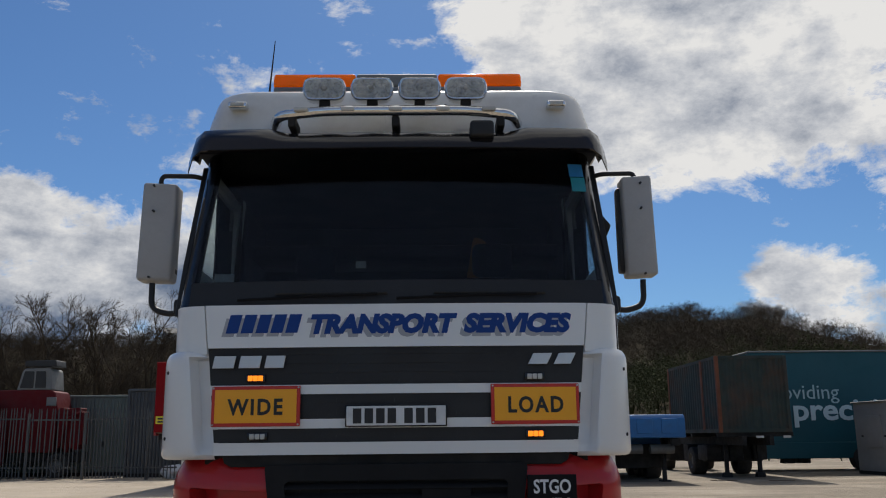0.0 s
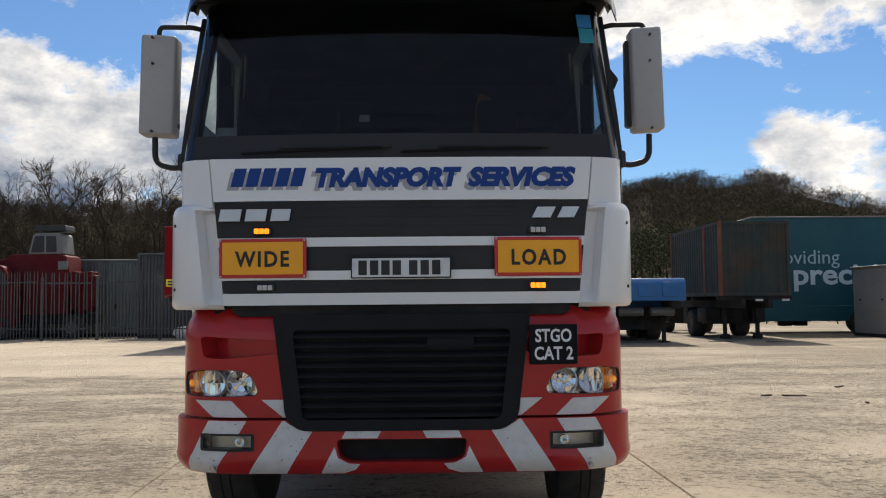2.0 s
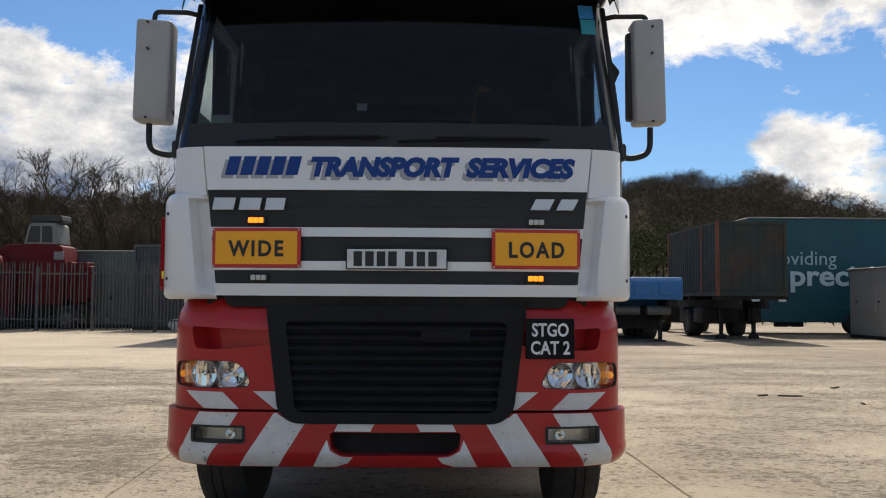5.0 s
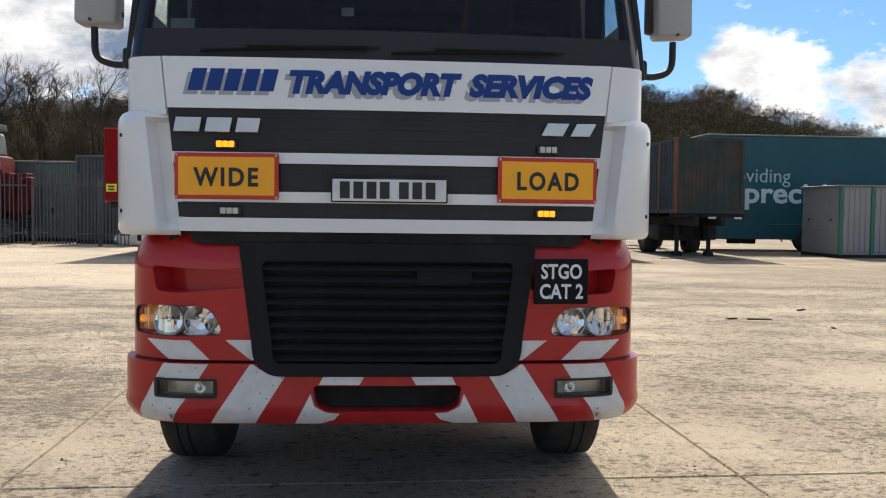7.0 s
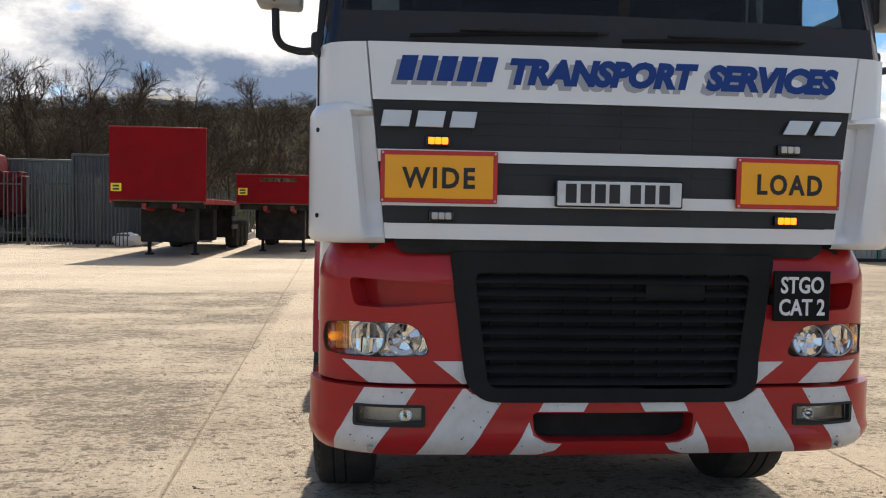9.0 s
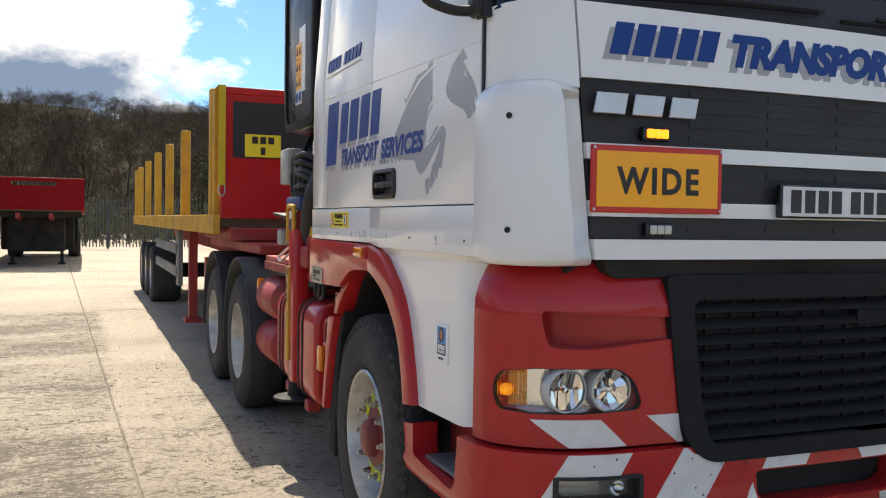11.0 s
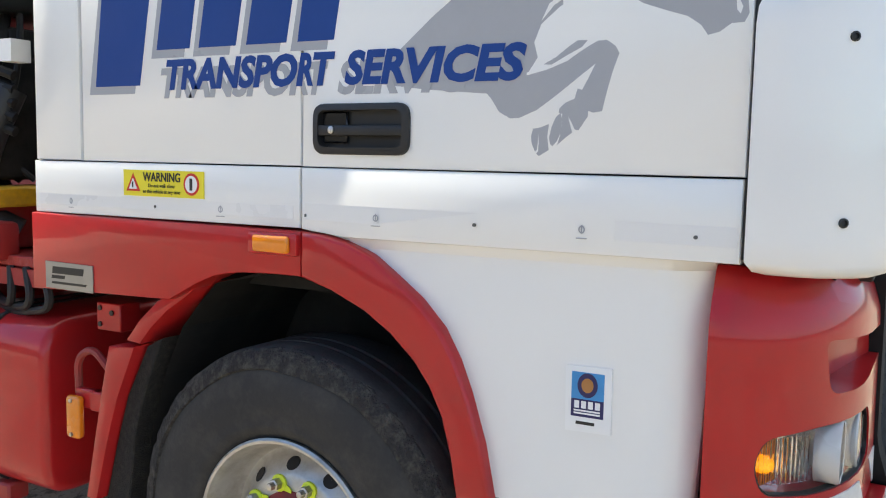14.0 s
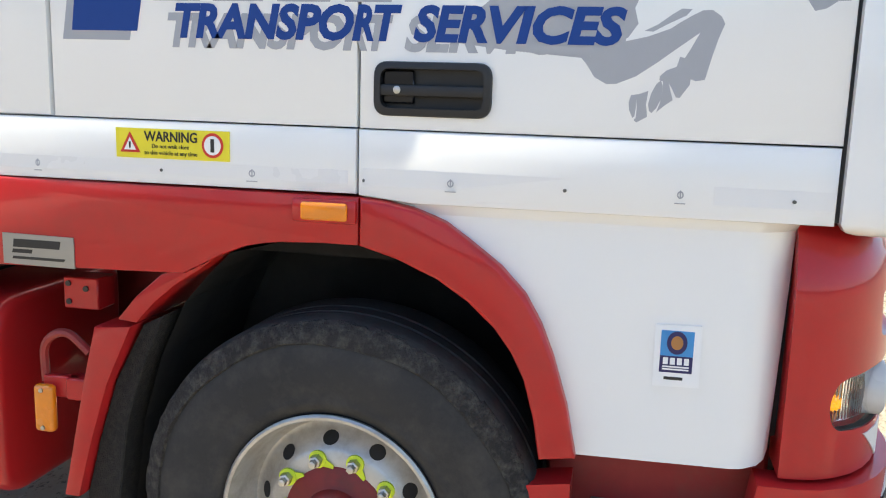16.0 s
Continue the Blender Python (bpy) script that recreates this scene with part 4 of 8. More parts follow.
def make_container():
    x0, x1, y0, y1, z0, z1 = 9.81, 12.25, 25.0, 31.06, 1.50, 4.05
    t = empty("shipping_container", ((x0 + x1) / 2, (y0 + y1) / 2, z0))
    for nm, ax, a, b, at, sg in (("end_wall", "x", x0 + 0.1, x1 - 0.1, y0, 1), ("side_wall", "y", y0 + 0.1, y1 - 0.1, x0, 1), ("side_wall", "y", y0 + 0.1, y1 - 0.1, x1, -1), ("rear_wall", "x", x0 + 0.1, x1 - 0.1, y1, -1)):
        bm = B()
        n = int((b - a) / 0.27)
        w = (b - a) / n
        pts = []
        for i in range(n):
            u = a + i * w
            pts += [(u, at + sg * 0.02), (u + w * 0.25, at + sg * 0.02), (u + w * 0.5, at + sg * 0.055), (u + w * 0.75, at + sg * 0.055)]
        pts.append((b, at + sg * 0.02))
        back = [(u, at + sg * 0.07) for u in (b, a)]
        pts += back
        if ax == "y":
            pts = [(q, p) for p, q in pts]
        prism(bm, pts, "z", z0 + 0.12, z1 - 0.08)
        part(nm, bm, "rust_box", t, smooth=20)
    for x in (x0, x1 - 0.12):
        for y in (y0, y1 - 0.12):
            bm = B()
            box(bm, x, x + 0.12, y, y + 0.12, z0, z1, 0.01)
            part("corner_post", bm, "rust_box" if y == y0 and x > x0 else "rust", t, "rusted steel corner post" if not (y == y0 and x > x0) else "")
    bm = B()
    box(bm, x0 - 0.004, x0 + 0.05, y0 + 1.55, y0 + 1.75, z0 + 0.1, z1 - 0.05)
    part("side_strip", bm, "rust", t, "rust-red upright strip")
    for x in (x0 + 0.12, ):
        for (a, b) in ((z0, z0 + 0.13), (z1 - 0.1, z1)):
            bm = B()
            box(bm, x0 + 0.12, x1 - 0.12, y0 + 0.003, y0 + 0.1, a, b)
            part("end_rail", bm, "rust_box", t)
            for xx in (x0 + 0.003, x1 - 0.103):
                bm = B()
                box(bm, xx, xx + 0.1, y0 + 0.12, y1 - 0.12, a, b)
                part("side_rail", bm, "rust_box", t)
    bm = B()
    box(bm, x0 + 0.05, x1 - 0.05, y0 + 0.05, y1 - 0.05, z1 - 0.07, z1 - 0.03)
    part("roof_panel", bm, "rust_box", t)
    return tagged(t, "weathered dark green shipping container with rusty posts", "container")


make_container()


def make_skeletal():
    t = empty("skeletal_trailer", (11, 29, 0))
    for x in (10.45, 11.35):
        bm = B()
        box(bm, x, x + 0.14, 24.7, 36.5, 1.08, 1.38)
        part("chassis_beam", bm, "dark", t)
    for y in (25.1, 28, 30.8):
        bm = B()
        box(bm, 9.76, 12.31, y, y + 0.16, 1.36, 1.50)
        part("cross_member", bm, "dark", t)
    for y, z in ((27.2, 0.5), (29.5, 0.45), (32.3, 0.4), (35.6, 0.5)):
        bm = B()
        box(bm, 10.0, 12.0, y, y + 0.6, z, 1.1, 0.03)
        part("running_gear", bm, "dark", t)
    for x in (10.35, 11.5):
        bm = B()
        box(bm, x, x + 0.12, 26.3, 26.42, 0.06, 1.1)
        leg = part("landing_leg", bm, "dark", t)
        bm = B()
        prism(bm, [(26.2, 0), (26.52, 0), (26.44, 0.16), (26.28, 0.16)], "x", x - 0.08, x + 0.2)
        part("foot", bm, "dark", leg)
    for x in (9.95, 10.75, 11.6):
        bm = B()
        box(bm, x, x + 0.5, 27.0, 28.1, 0.55, 1.08, 0.04, 2)
        part("spare_carrier", bm, "dark", t)
    for y in (29.0, 33.4, 34.7):
        for s, x in ((-1, 9.95), (1, 12.1)):
            wheel_pair(t, x, y, 0.5, 0.5, s, "rim_dark")
    for x, z in ((11.8, 1.32), (10.9, 1.32)):
        bm = B()
        box(bm, x, x + 0.25, 24.66, 24.7, z, z + 0.07)
        part("lamp_lens", bm, "led_off", t)
    return tagged(t, "dark skeletal trailer on landing legs under the container", "trailer")


make_skeletal()


def make_curtain_trailer():
    x0, x1, y0, y1, z0, z1 = 12.85, 26.45, 30.2, 32.75, 0.85, 4.68
    t = empty("curtain_trailer", ((x0 + x1) / 2, (y0 + y1) / 2, 0))
    bm = B()
    n = 26
    pts = []
    rng = random.Random(3)
    for i in range(n + 1):
        x = x0 + 0.05 + (x1 - x0 - 0.1) * i / n
        pts.append((x, y0 + 0.02 + rng.uniform(0, 0.03)))
    pts += [(x1 - 0.05, y1 - 0.05), (x0 + 0.05, y1 - 0.05)]
    prism(bm, pts, "z", z0 + 0.25, z1 - 0.06)
    part("curtain", bm, "teal", t, "teal printed curtain side", smooth=25)
    bm = B()
    box(bm, x0, x1, y0 - 0.02, y1, z1 - 0.07, z1, 0.02)
    part("roof_rail", bm, "galv", t, "bright aluminium roof rail")
    bm = B()
    box(bm, x0, x1, y0, y1, z0 - 0.36, z0 + 0.26, 0.02)
    part("side_skirt", bm, "teal", t)
    bm = B()
    box(bm, x0 + 0.6, x1 - 4, y0 + 0.6, y1 - 0.6, 0.55, 0.86)
    part("underframe", bm, "dark", t)
    for x in (14.0, 14.6, 17.6, 21):
        bm = B()
        box(bm, x, x + 0.5, y0 + 0.25, y0 + 0.6, 0.3, 0.86, 0.03)
        part("locker", bm, "dark", t)
    for x in (17.1, 18.4):
        wheel_y(t, x, y0 - 0.02)
    lettering("lettering", "Providing", 0.80, Matrix.Translation((13.34, y0 - 0.004, 2.78)) @ FRONT, "teal_text", t, 0.003, label="pale printed slogan")
    lettering("lettering", "precision", 1.16, Matrix.Translation((14.44, y0 - 0.004, 1.97)) @ FRONT @ Matrix.Diagonal((1.14, 1, 1, 1)), "teal_text2", t, 0.003, fat=0.028, label="bold pale printed slogan")
    return tagged(t, "long teal curtain-sided trailer with pale printed slogan", "trailer")


def wheel_y(parent, x, y):
    bm = B()
    lathe(bm, [(0, 0.27), (0, 0.42), (0.05, 0.48), (0.3, 0.48), (0.32, 0.27)], (x, y, 0.48), (0, 1, 0), 20, False)
    wh = part("wheel", bm, "rubber", parent)
    bm = B()
    lathe(bm, [(0.02, 0.28), (0.1, 0.2), (0.06, 0.12), (0.05, 0.01)], (x, y, 0.48), (0, 1, 0), 16, False)
    part("rim", bm, "rim_dark", wh)
    return wh


make_curtain_trailer()


def make_cabin():
    t = empty("site_cabin", (15.92, 25.5, 0))
    m = pose(15.92, 25.5, 0, 0, 0, 4)
    W, D, H = 7.3, 2.45, 2.55
    bm = B()
    box(bm, 0.03, W, 0.03, D, 0.12, H - 0.06, m=m)
    part("body", bm, "cabin", t)
    bm = B()
    box(bm, -0.05, W + 0.05, -0.05, D + 0.05, H - 0.06, H, 0.015, m=m)
    part("roof", bm, "galv", t)
    bm = B()
    box(bm, 0, W, 0, D, 0.0, 0.12, m=m)
    part("skid", bm, "dark", t)
    x = 0.0
    while x < W + 0.01:
        bm = B()
        box(bm, x - 0.03, x + 0.09, -0.02, 0.05, 0.1, H - 0.06, 0.006, m=m)
        part("post", bm, "green_post", t, "dark green painted post")
        if x + 1.2 < W:
            bm = B()
            for k in range(5):
                a = x + 0.13 + k * 0.21
                box(bm, a, a + 0.16, 0.008, 0.04, 0.2, H - 0.14, 0.008, m=m)
            part("wall_panel", bm, "cabin", t)
        x += 1.2
    bm = B()
    box(bm, -0.012, 0.035, 0.75, 1.65, 0.95, 2.05, 0.006, m=m)
    sh = part("window_shutter", bm, "cabin", t, "closed pale shutter")
    for y in (0.55, 1.95):
        bm = B()
        box(bm, -0.02, 0.035, y, y + 0.06, 1.3, 1.36, m=m)
        part("catch", bm, "ink", t)
    return tagged(t, "pale grey portable site cabin with green posts", "cabin")


make_cabin()


def make_blue_trailer():
    t = empty("blue_trailer", (7.0, 26, 0))
    x0, x1, y0 = 5.6, 8.13, 23.1
    bm = B()
    prism(bm, rounded([(y0, 1.36), (y0 + 1.6, 1.36), (y0 + 1.6, 2.1), (y0 + 0.12, 2.08), (y0, 1.95)], 0.04), "x", x0, x1, 0.03, 2)
    part("neck", bm, "blue", t, "bright blue steel neck")
    for x in (x0 + 0.2, x0 + 1.0, x1 - 0.75):
        bm = B()
        box(bm, x, x + 0.5, y0 - 0.03, y0, 1.5, 1.95, 0.01)
        part("front_panel", bm, "blue", t)
    bm = B()
    box(bm, x0, x1, y0 + 1.6, y0 + 9, 1.15, 1.42, 0.02)
    part("deck", bm, "blue", t)
    for y in (1.3, 2.4, 3.8, 5.1):
        bm = B()
        box(bm, x0 + 0.35, x1 - 0.35, y0 + y, y0 + y + 0.5, 0.4, 1.16, 0.03)
        part("running_gear", bm, "dark", t)
    for x in (x0 + 0.35, x1 - 0.55):
        bm = B()
        box(bm, x, x + 0.12, y0 + 0.9, y0 + 1.02, 0.05, 1.4)
        leg = part("landing_leg", bm, "dark", t)
        bm = B()
        box(bm, x - 0.1, x + 0.22, y0 + 0.8, y0 + 1.12, 0, 0.05)
        part("foot", bm, "dark", leg)
    for y in (y0 + 3.2, y0 + 4.5, y0 + 5.8):
        for s, x in ((-1, x0 + 0.1), (1, x1 - 0.1)):
            wheel_pair(t, x, y, 0.48, 0.5, s, "rim_dark")
    bm = B()
    cyl(bm, (x1 - 1.0, y0 + 1.5, 0.95), (x1 - 0.3, y0 + 1.5, 0.95), 0.2, 14)
    part("air_tank", bm, "dark", t)
    for x in (x0 + 0.5, x0 + 1.5):
        bm = B()
        cyl(bm, (x, y0 + 0.5, 1.02), (x + 0.75, y0 + 0.5, 1.02), 0.15, 14)
        part("air_tank", bm, "box_tank", t, "grimy grey air tank")
    for x in (x0 + 0.25, x1 - 0.45):
        bm = B()
        prism(bm, [(y0 + 0.3, 1.36), (y0 + 1.5, 1.36), (y0 + 1.2, 0.7), (y0 + 0.9, 0.7)], "x", x, x + 0.14)
        part("leg_brace", bm, "dark", t)
    for k, x in enumerate((x0 + 0.15, x1 - 0.45)):
        bm = B()
        box(bm, x, x + 0.3, y0 + 0.1, y0 + 0.2, 1.12, 1.34, 0.02)
        part("lamp_panel", bm, "dark", t)
    return tagged(t, "blue low trailer parked on its landing legs", "trailer")


make_blue_trailer()


def make_old_lorry():
    """A red breakdown lorry behind the fence: tall body, pale windowed cab, roof board, winch gear."""
    t = empty("recovery_lorry", (-16.0, 31.4, 0))
    x0, y = -18.42, 30.6
    bm = B()
    prism(bm, rounded([(x0 - 3.5, 1.0), (x0 + 3.4, 1.0), (x0 + 3.46, 2.7), (x0 + 3.3, 3.42), (x0 + 3.05, 3.5), (x0 + 1.0, 3.5), (x0 + 0.8, 3.3), (x0 - 3.5, 3.2)], 0.07), "y", y + 1.1, y + 2.6, 0.04)
    part("bodywork", bm, "maroon", t)
    bm = B()
    box(bm, x0 + 3.0, x0 + 3.4, y + 1.05, y + 1.12, 2.85, 3.2, 0.02)
    part("lamp_panel", bm, "galv", t)
    bm = B()
    prism(bm, rounded([(x0 + 1.72, 3.5), (x0 + 3.14, 3.5), (x0 + 3.05, 4.28), (x0 + 2.98, 4.38), (x0 + 2.02, 4.38), (x0 + 1.9, 4.28)], 0.05), "y", y + 1.15, y + 2.4, 0.03)
    cab_ = part("cab_shell", bm, "galv", t, "pale upper cab with dark windows")
    for p in ([(x0 + 1.84, 3.58), (x0 + 2.38, 3.58), (x0 + 2.38, 4.26), (x0 + 2.0, 4.26)], [(x0 + 2.46, 3.58), (x0 + 2.9, 3.58), (x0 + 2.86, 4.26), (x0 + 2.46, 4.26)]):
        bm = B()
        prism(bm, rounded(p, 0.04), "y", y + 1.13, y + 1.155)
        part("window", bm, "ink", cab_)
    bm = B()
    prism(bm, rounded([(x0 + 1.95, 4.46), (x0 + 3.25, 4.46), (x0 + 3.2, 4.72), (x0 + 1.95, 4.70)], 0.04), "y", y + 1.2, y + 2.2, 0.02)
    part("roof_board", bm, "ink", t)
    # winch and jib gear at the back
    rng = random.Random(6)
    for k in range(7):
        a = x0 + 3.5 + 0.13 * k
        bm = B()
        box(bm, a, a + 0.2, y + 1.2, y + 1.9, 1.0 + rng.uniform(0, 0.4), 2.35 + rng.uniform(0.1, 0.5), 0.03)
        part("winch_gear", bm, "maroon", t)
    bm = B()
    tube(bm, bend([(x0 + 3.6, y + 1.1, 1.2), (x0 + 3.9, y + 1.0, 2.3), (x0 + 4.5, y + 1.0, 2.6)], 0.2), 0.06, 8)
    part("jib", bm, "maroon", t)
    for x in (x0 + 0.8, x0 + 3.6):
        wheel_y(t, x, y + 1.0)
    bm = B()
    box(bm, x0, x0 + 4.4, y + 1.3, y + 2.2, 0.6, 1.0)
    part("chassis", bm, "dark", t)
    return tagged(t, "old dark red breakdown lorry parked behind the fence", "lorry")


def make_red_van():
    """A low red van in front of the breakdown lorry, roof and screen showing over the fence."""
    x0, y = -19.6, 30.95
    t = empty("red_van", (x0 + 1.5, y + 0.3, 0))
    bm = B()
    prism(bm, rounded([(x0 - 1.0, 0.5), (x0 + 2.75, 0.5), (x0 + 2.8, 1.5), (x0 + 2.7, 2.1), (x0 + 2.3, 2.95), (x0 + 2.1, 3.03), (x0 - 1.0, 3.03)], 0.12), "y", y, y + 0.62, 0.05, 2)
    body = part("bodywork", bm, "maroon", t)
    for p in ([(x0 + 1.5, 2.2), (x0 + 2.5, 2.2), (x0 + 2.2, 2.85), (x0 + 1.5, 2.85)], [(x0 + 0.3, 2.2), (x0 + 1.38, 2.2), (x0 + 1.38, 2.85), (x0 + 0.3, 2.85)]):
        bm = B()
        prism(bm, rounded(p, 0.05), "y", y - 0.012, y + 0.01)
        part("window", bm, "ink", body)
    bm = B()
    lathe(bm, [(0, 0.12), (0.1, 0.11), (0.16, 0.05)], (x0 + 1.35, y + 0.3, 3.03), (0, 0, 1), 14)
    part("beacon", bm, "blue_dark", t, "small blue roof beacon")
    for x in (x0 + 0.1, x0 + 2.2):
        wheel_y(t, x, y - 0.01)
    return tagged(t, "dark red van with a roof beacon behind the fence", "van")


make_old_lorry()
make_red_van()


# ---- the lorry ----
def wall_path(y0, bow, flat, rx, ry):
    """The plan line of a bumper or nose: bowed front, oval corners, straight sides."""
    r = (rx + ry) / 2

    def path(s):
        g, a = (1 if s >= 0 else -1), abs(s)
        if a <= flat:
            n = Vector((2 * bow * s, -1)).normalized()
            return (s, y0 + bow * s * s), (n.x, n.y)
        ye = y0 + bow * flat * flat
        q = (a - flat) / r
        if q <= math.pi / 2:
            n = Vector((math.sin(q) / rx, -math.cos(q) / ry)).normalized()
            return (g * (flat + rx * math.sin(q)), ye + ry - ry * math.cos(q)), (g * n.x, n.y)
        return (g * (flat + rx), ye + ry + (a - flat - r * math.pi / 2)), (g, 0.0)
    return path


_along = wall_path(0.036, 0.036, 0.88, 0.325, 0.262)


def BUMP(s):
    """The bumper's plan: a gentle bow, then long elliptical corners."""
    (x, y), nrm = _along(s)
    a = (abs(x) - 0.80) / 0.4051
    if a <= 0 or abs(s) > 1.33:
        return (x, y), nrm
    c = math.sqrt(max(0.0, 1 - a * a))
    n = Vector((a / 0.4051, -c / 0.27)).normalized()
    return (x, 0.059 + 0.27 * (1 - c)), (math.copysign(n.x, x), n.y)


NOSE = wall_path(0.03, 0.028, 1.3, 0.2, 0.2)


def mirror(pts):
    return [(-x, z) for x, z in reversed(pts)]


lorry = empty("lorry", (0, 1.4, 0))
tagged(lorry, "white and red heavy haulage tractor unit with hazard-striped bumper", "lorry")


def cab_sides():
    global LONG_FIT
    for g in (-1, 1):
        X = g * 1.245
        LONG_FIT = True
        xi = g * 1.19
        # door: upper skin with window, lower step panel, deep skirt
        bm = B()
        prism(bm, [(0.281, 1.541), (0.281, 2.14), (0.31, 2.42), (0.46, 3.04), (1.3545, 3.04), (1.3545, 1.541)], "x", X, xi, 0.005, 2)
        bmesh.ops.bisect_plane(bm, geom=bm.verts[:] + bm.edges[:] + bm.faces[:], plane_co=(0, 0, 2.148), plane_no=(0, 0, 1))
        d = part("door", bm, "white", lorry, "white cab door with livery")
        cut = B()
        prism(cut, rounded([(0.44, 2.42), (1.27, 2.42), (1.27, 2.98), (0.62, 2.98)], 0.05), "x", X - 0.1, X + 0.1)
        hole = B()
        prism(hole, rounded([(1.014, 1.576), (1.302, 1.576), (1.302, 1.690), (1.014, 1.690)], 0.033, 6), "x", X - g * -0.1, X - g * 0.1)
        carve(d, [cut, hole] if g < 0 else [cut])
        bm = B()
        prism(bm, rounded([(0.43, 2.41), (1.28, 2.41), (1.28, 2.99), (0.615, 2.99)], 0.05), "x", g * 1.222, g * 1.216)
        part("side_window", bm, "tint", d)
        bm = B()
        prism(bm, [(0.238, 2.12), (0.29, 2.42), (0.448, 3.045), (0.52, 3.045), (0.36, 2.42), (0.30, 2.12)], "x", X + g * 0.006, xi - g * 0.02, 0.004)
        part("pillar_trim", bm, "black", d, "black pillar cover")
        # crease along the belt
        bm = B()
        prism(bm, [(0.284, 2.046), (1.35, 2.066), (1.35, 2.073), (0.284, 2.053)], "x", X + g * 0.0022, xi, 0.002, 2)
        part("belt_ridge", bm, "white", d)
        bm = B()
        prism(bm, [(0.283, 1.372), (0.283, 1.537), (1.3545, 1.5385), (1.3545, 1.386), (1.2, 1.372)], "x", X + g * 0.004, xi, 0.005, 2)
        part("step_panel", bm, "white", lorry)
        bm = B()
        prism(bm, [(0.268, 1.38), (0.268, 2.14), (0.280, 2.14), (0.280, 1.541), (0.282, 1.38)], "x", X - g * 0.006, xi)
        part("door_seal", bm, "black", lorry, "black rubber door seal")
        bm = B()
        prism(bm, [(0.288, 1.444), (1.34, 1.451), (1.34, 1.410), (0.288, 1.404)], "x", X + g * 0.0046, X)
        part("marking_tape", bm, "tape", lorry, "silvery conspicuity tape")
        arch = [(0.79, 0.797), (0.815, 0.92), (0.850, 1.034), (0.880, 1.11), (0.918, 1.178), (0.975, 1.24), (1.045, 1.291), (1.115, 1.335), (1.191, 1.362), (1.27, 1.376), (1.345, 1.381)]
        bm = B()
        sk = [(0.354, 0.90), (0.356, 0.84), (0.362, 0.815), (0.378, 0.804), (0.41, 0.800)] + arch + [(1.345, 1.385), (0.335, 1.385)]

        def roll(y):
            t = max(0.0, (0.45 - y) / 0.1)
            return (g * (1.226 - 0.055 * t ** 2.2), y), (g, 0.0)
        drape(bm, sk, roll, 0.0, 0.035, 0.016, 0.2)
        part("door_skirt", bm, "white", lorry, smooth=60)
        # dark strip added between skirt and bumper, standing in for the gap's shade
        bm = B()
        prism(bm, [(0.338, 0.86), (0.372, 0.85), (0.372, 1.375), (0.325, 1.375)], "x", g * 1.145, g * 1.10)
        part("panel_gap", bm, "dark", lorry)
        # concave ledge between the step panel and the skirt
        bm = B()
        rings = []
        for k in range(40):
            y = 0.336 + 0.86 * k / 39
            xs = abs(roll(y)[0][0])
            rings.append([bm.verts.new((g * q, y, z)) for q, z in ((1.2465, 1.385), (1.236 - (1.226 - xs) * 0.5, 1.372), (xs + 0.0015, 1.348), (xs - 0.03, 1.348), (1.18, 1.385))])
        skin(bm, rings)
        part("skirt_ledge", bm, "white", lorry, smooth=60)
        # sleeper side
        bm = B()
        prism(bm, [(1.3615, 1.5425), (1.3615, 3.2), (2.216, 3.2), (2.216, 1.5425)], "x", X, xi, 0.005, 2)
        bmesh.ops.bisect_plane(bm, geom=bm.verts[:] + bm.edges[:] + bm.faces[:], plane_co=(0, 0, 2.148), plane_no=(0, 0, 1))
        part("sleeper_panel", bm, "white", lorry)
        bm = B()
        prism(bm, [(2.224, 1.5425), (2.224, 3.2), (2.485, 3.2), (2.485, 1.5425)], "x", X + g * 0.003, xi, 0.012, 2)
        bmesh.ops.bisect_plane(bm, geom=bm.verts[:] + bm.edges[:] + bm.faces[:], plane_co=(0, 0, 2.148), plane_no=(0, 0, 1))
        part("sleeper_edge", bm, "white", lorry)
        bm = B()
        prism(bm, [(1.364, 2.066), (2.48, 2.094), (2.48, 2.101), (1.364, 2.073)], "x", X + g * 0.0022, xi, 0.002, 2)
        part("belt_ridge", bm, "white", lorry)
        bm = B()
        prism(bm, [(1.3615, 1.388), (1.3615, 1.539), (2.49, 1.54), (2.49, 1.386)], "x", X + g * 0.004, xi, 0.005, 2)
        part("step_panel", bm, "white", lorry)
        bm = B()
        prism(bm, [(1.38, 1.443), (2.48, 1.443), (2.48, 1.41), (1.38, 1.41)], "x", X + g * 0.0046, X)
        part("marking_tape", bm, "tape", lorry, "silvery conspicuity tape")
        # red arch and band
        inner = [(0.872, 0.785), (0.888, 0.88), (0.913, 0.974), (0.945, 1.04), (0.985, 1.095), (1.05, 1.152), (1.13, 1.199), (1.235, 1.24), (1.345, 1.266)]
        bm = B()
        prism(bm, arch + inner[::-1], "x", g * 1.262, g * 1.16, 0.012, 3)
        part("wheel_arch", bm, "red", lorry, "glossy red wheel arch")
        bm = B()
        band = [(1.349, 1.381), (2.5, 1.384), (2.5, 1.152), (1.90, 1.165), (1.81, 1.168), (1.765, 1.19), (1.70, 1.222), (1.64, 1.246), (1.59, 1.257), (1.542, 1.263), (1.44, 1.267), (1.349, 1.267)]
        prism(bm, band, "x", g * 1.258, g * 1.16, 0.006, 2)
        part("side_band", bm, "red", lorry)
        LONG_FIT = False
        # dark liner inside the arch
        bm = B()
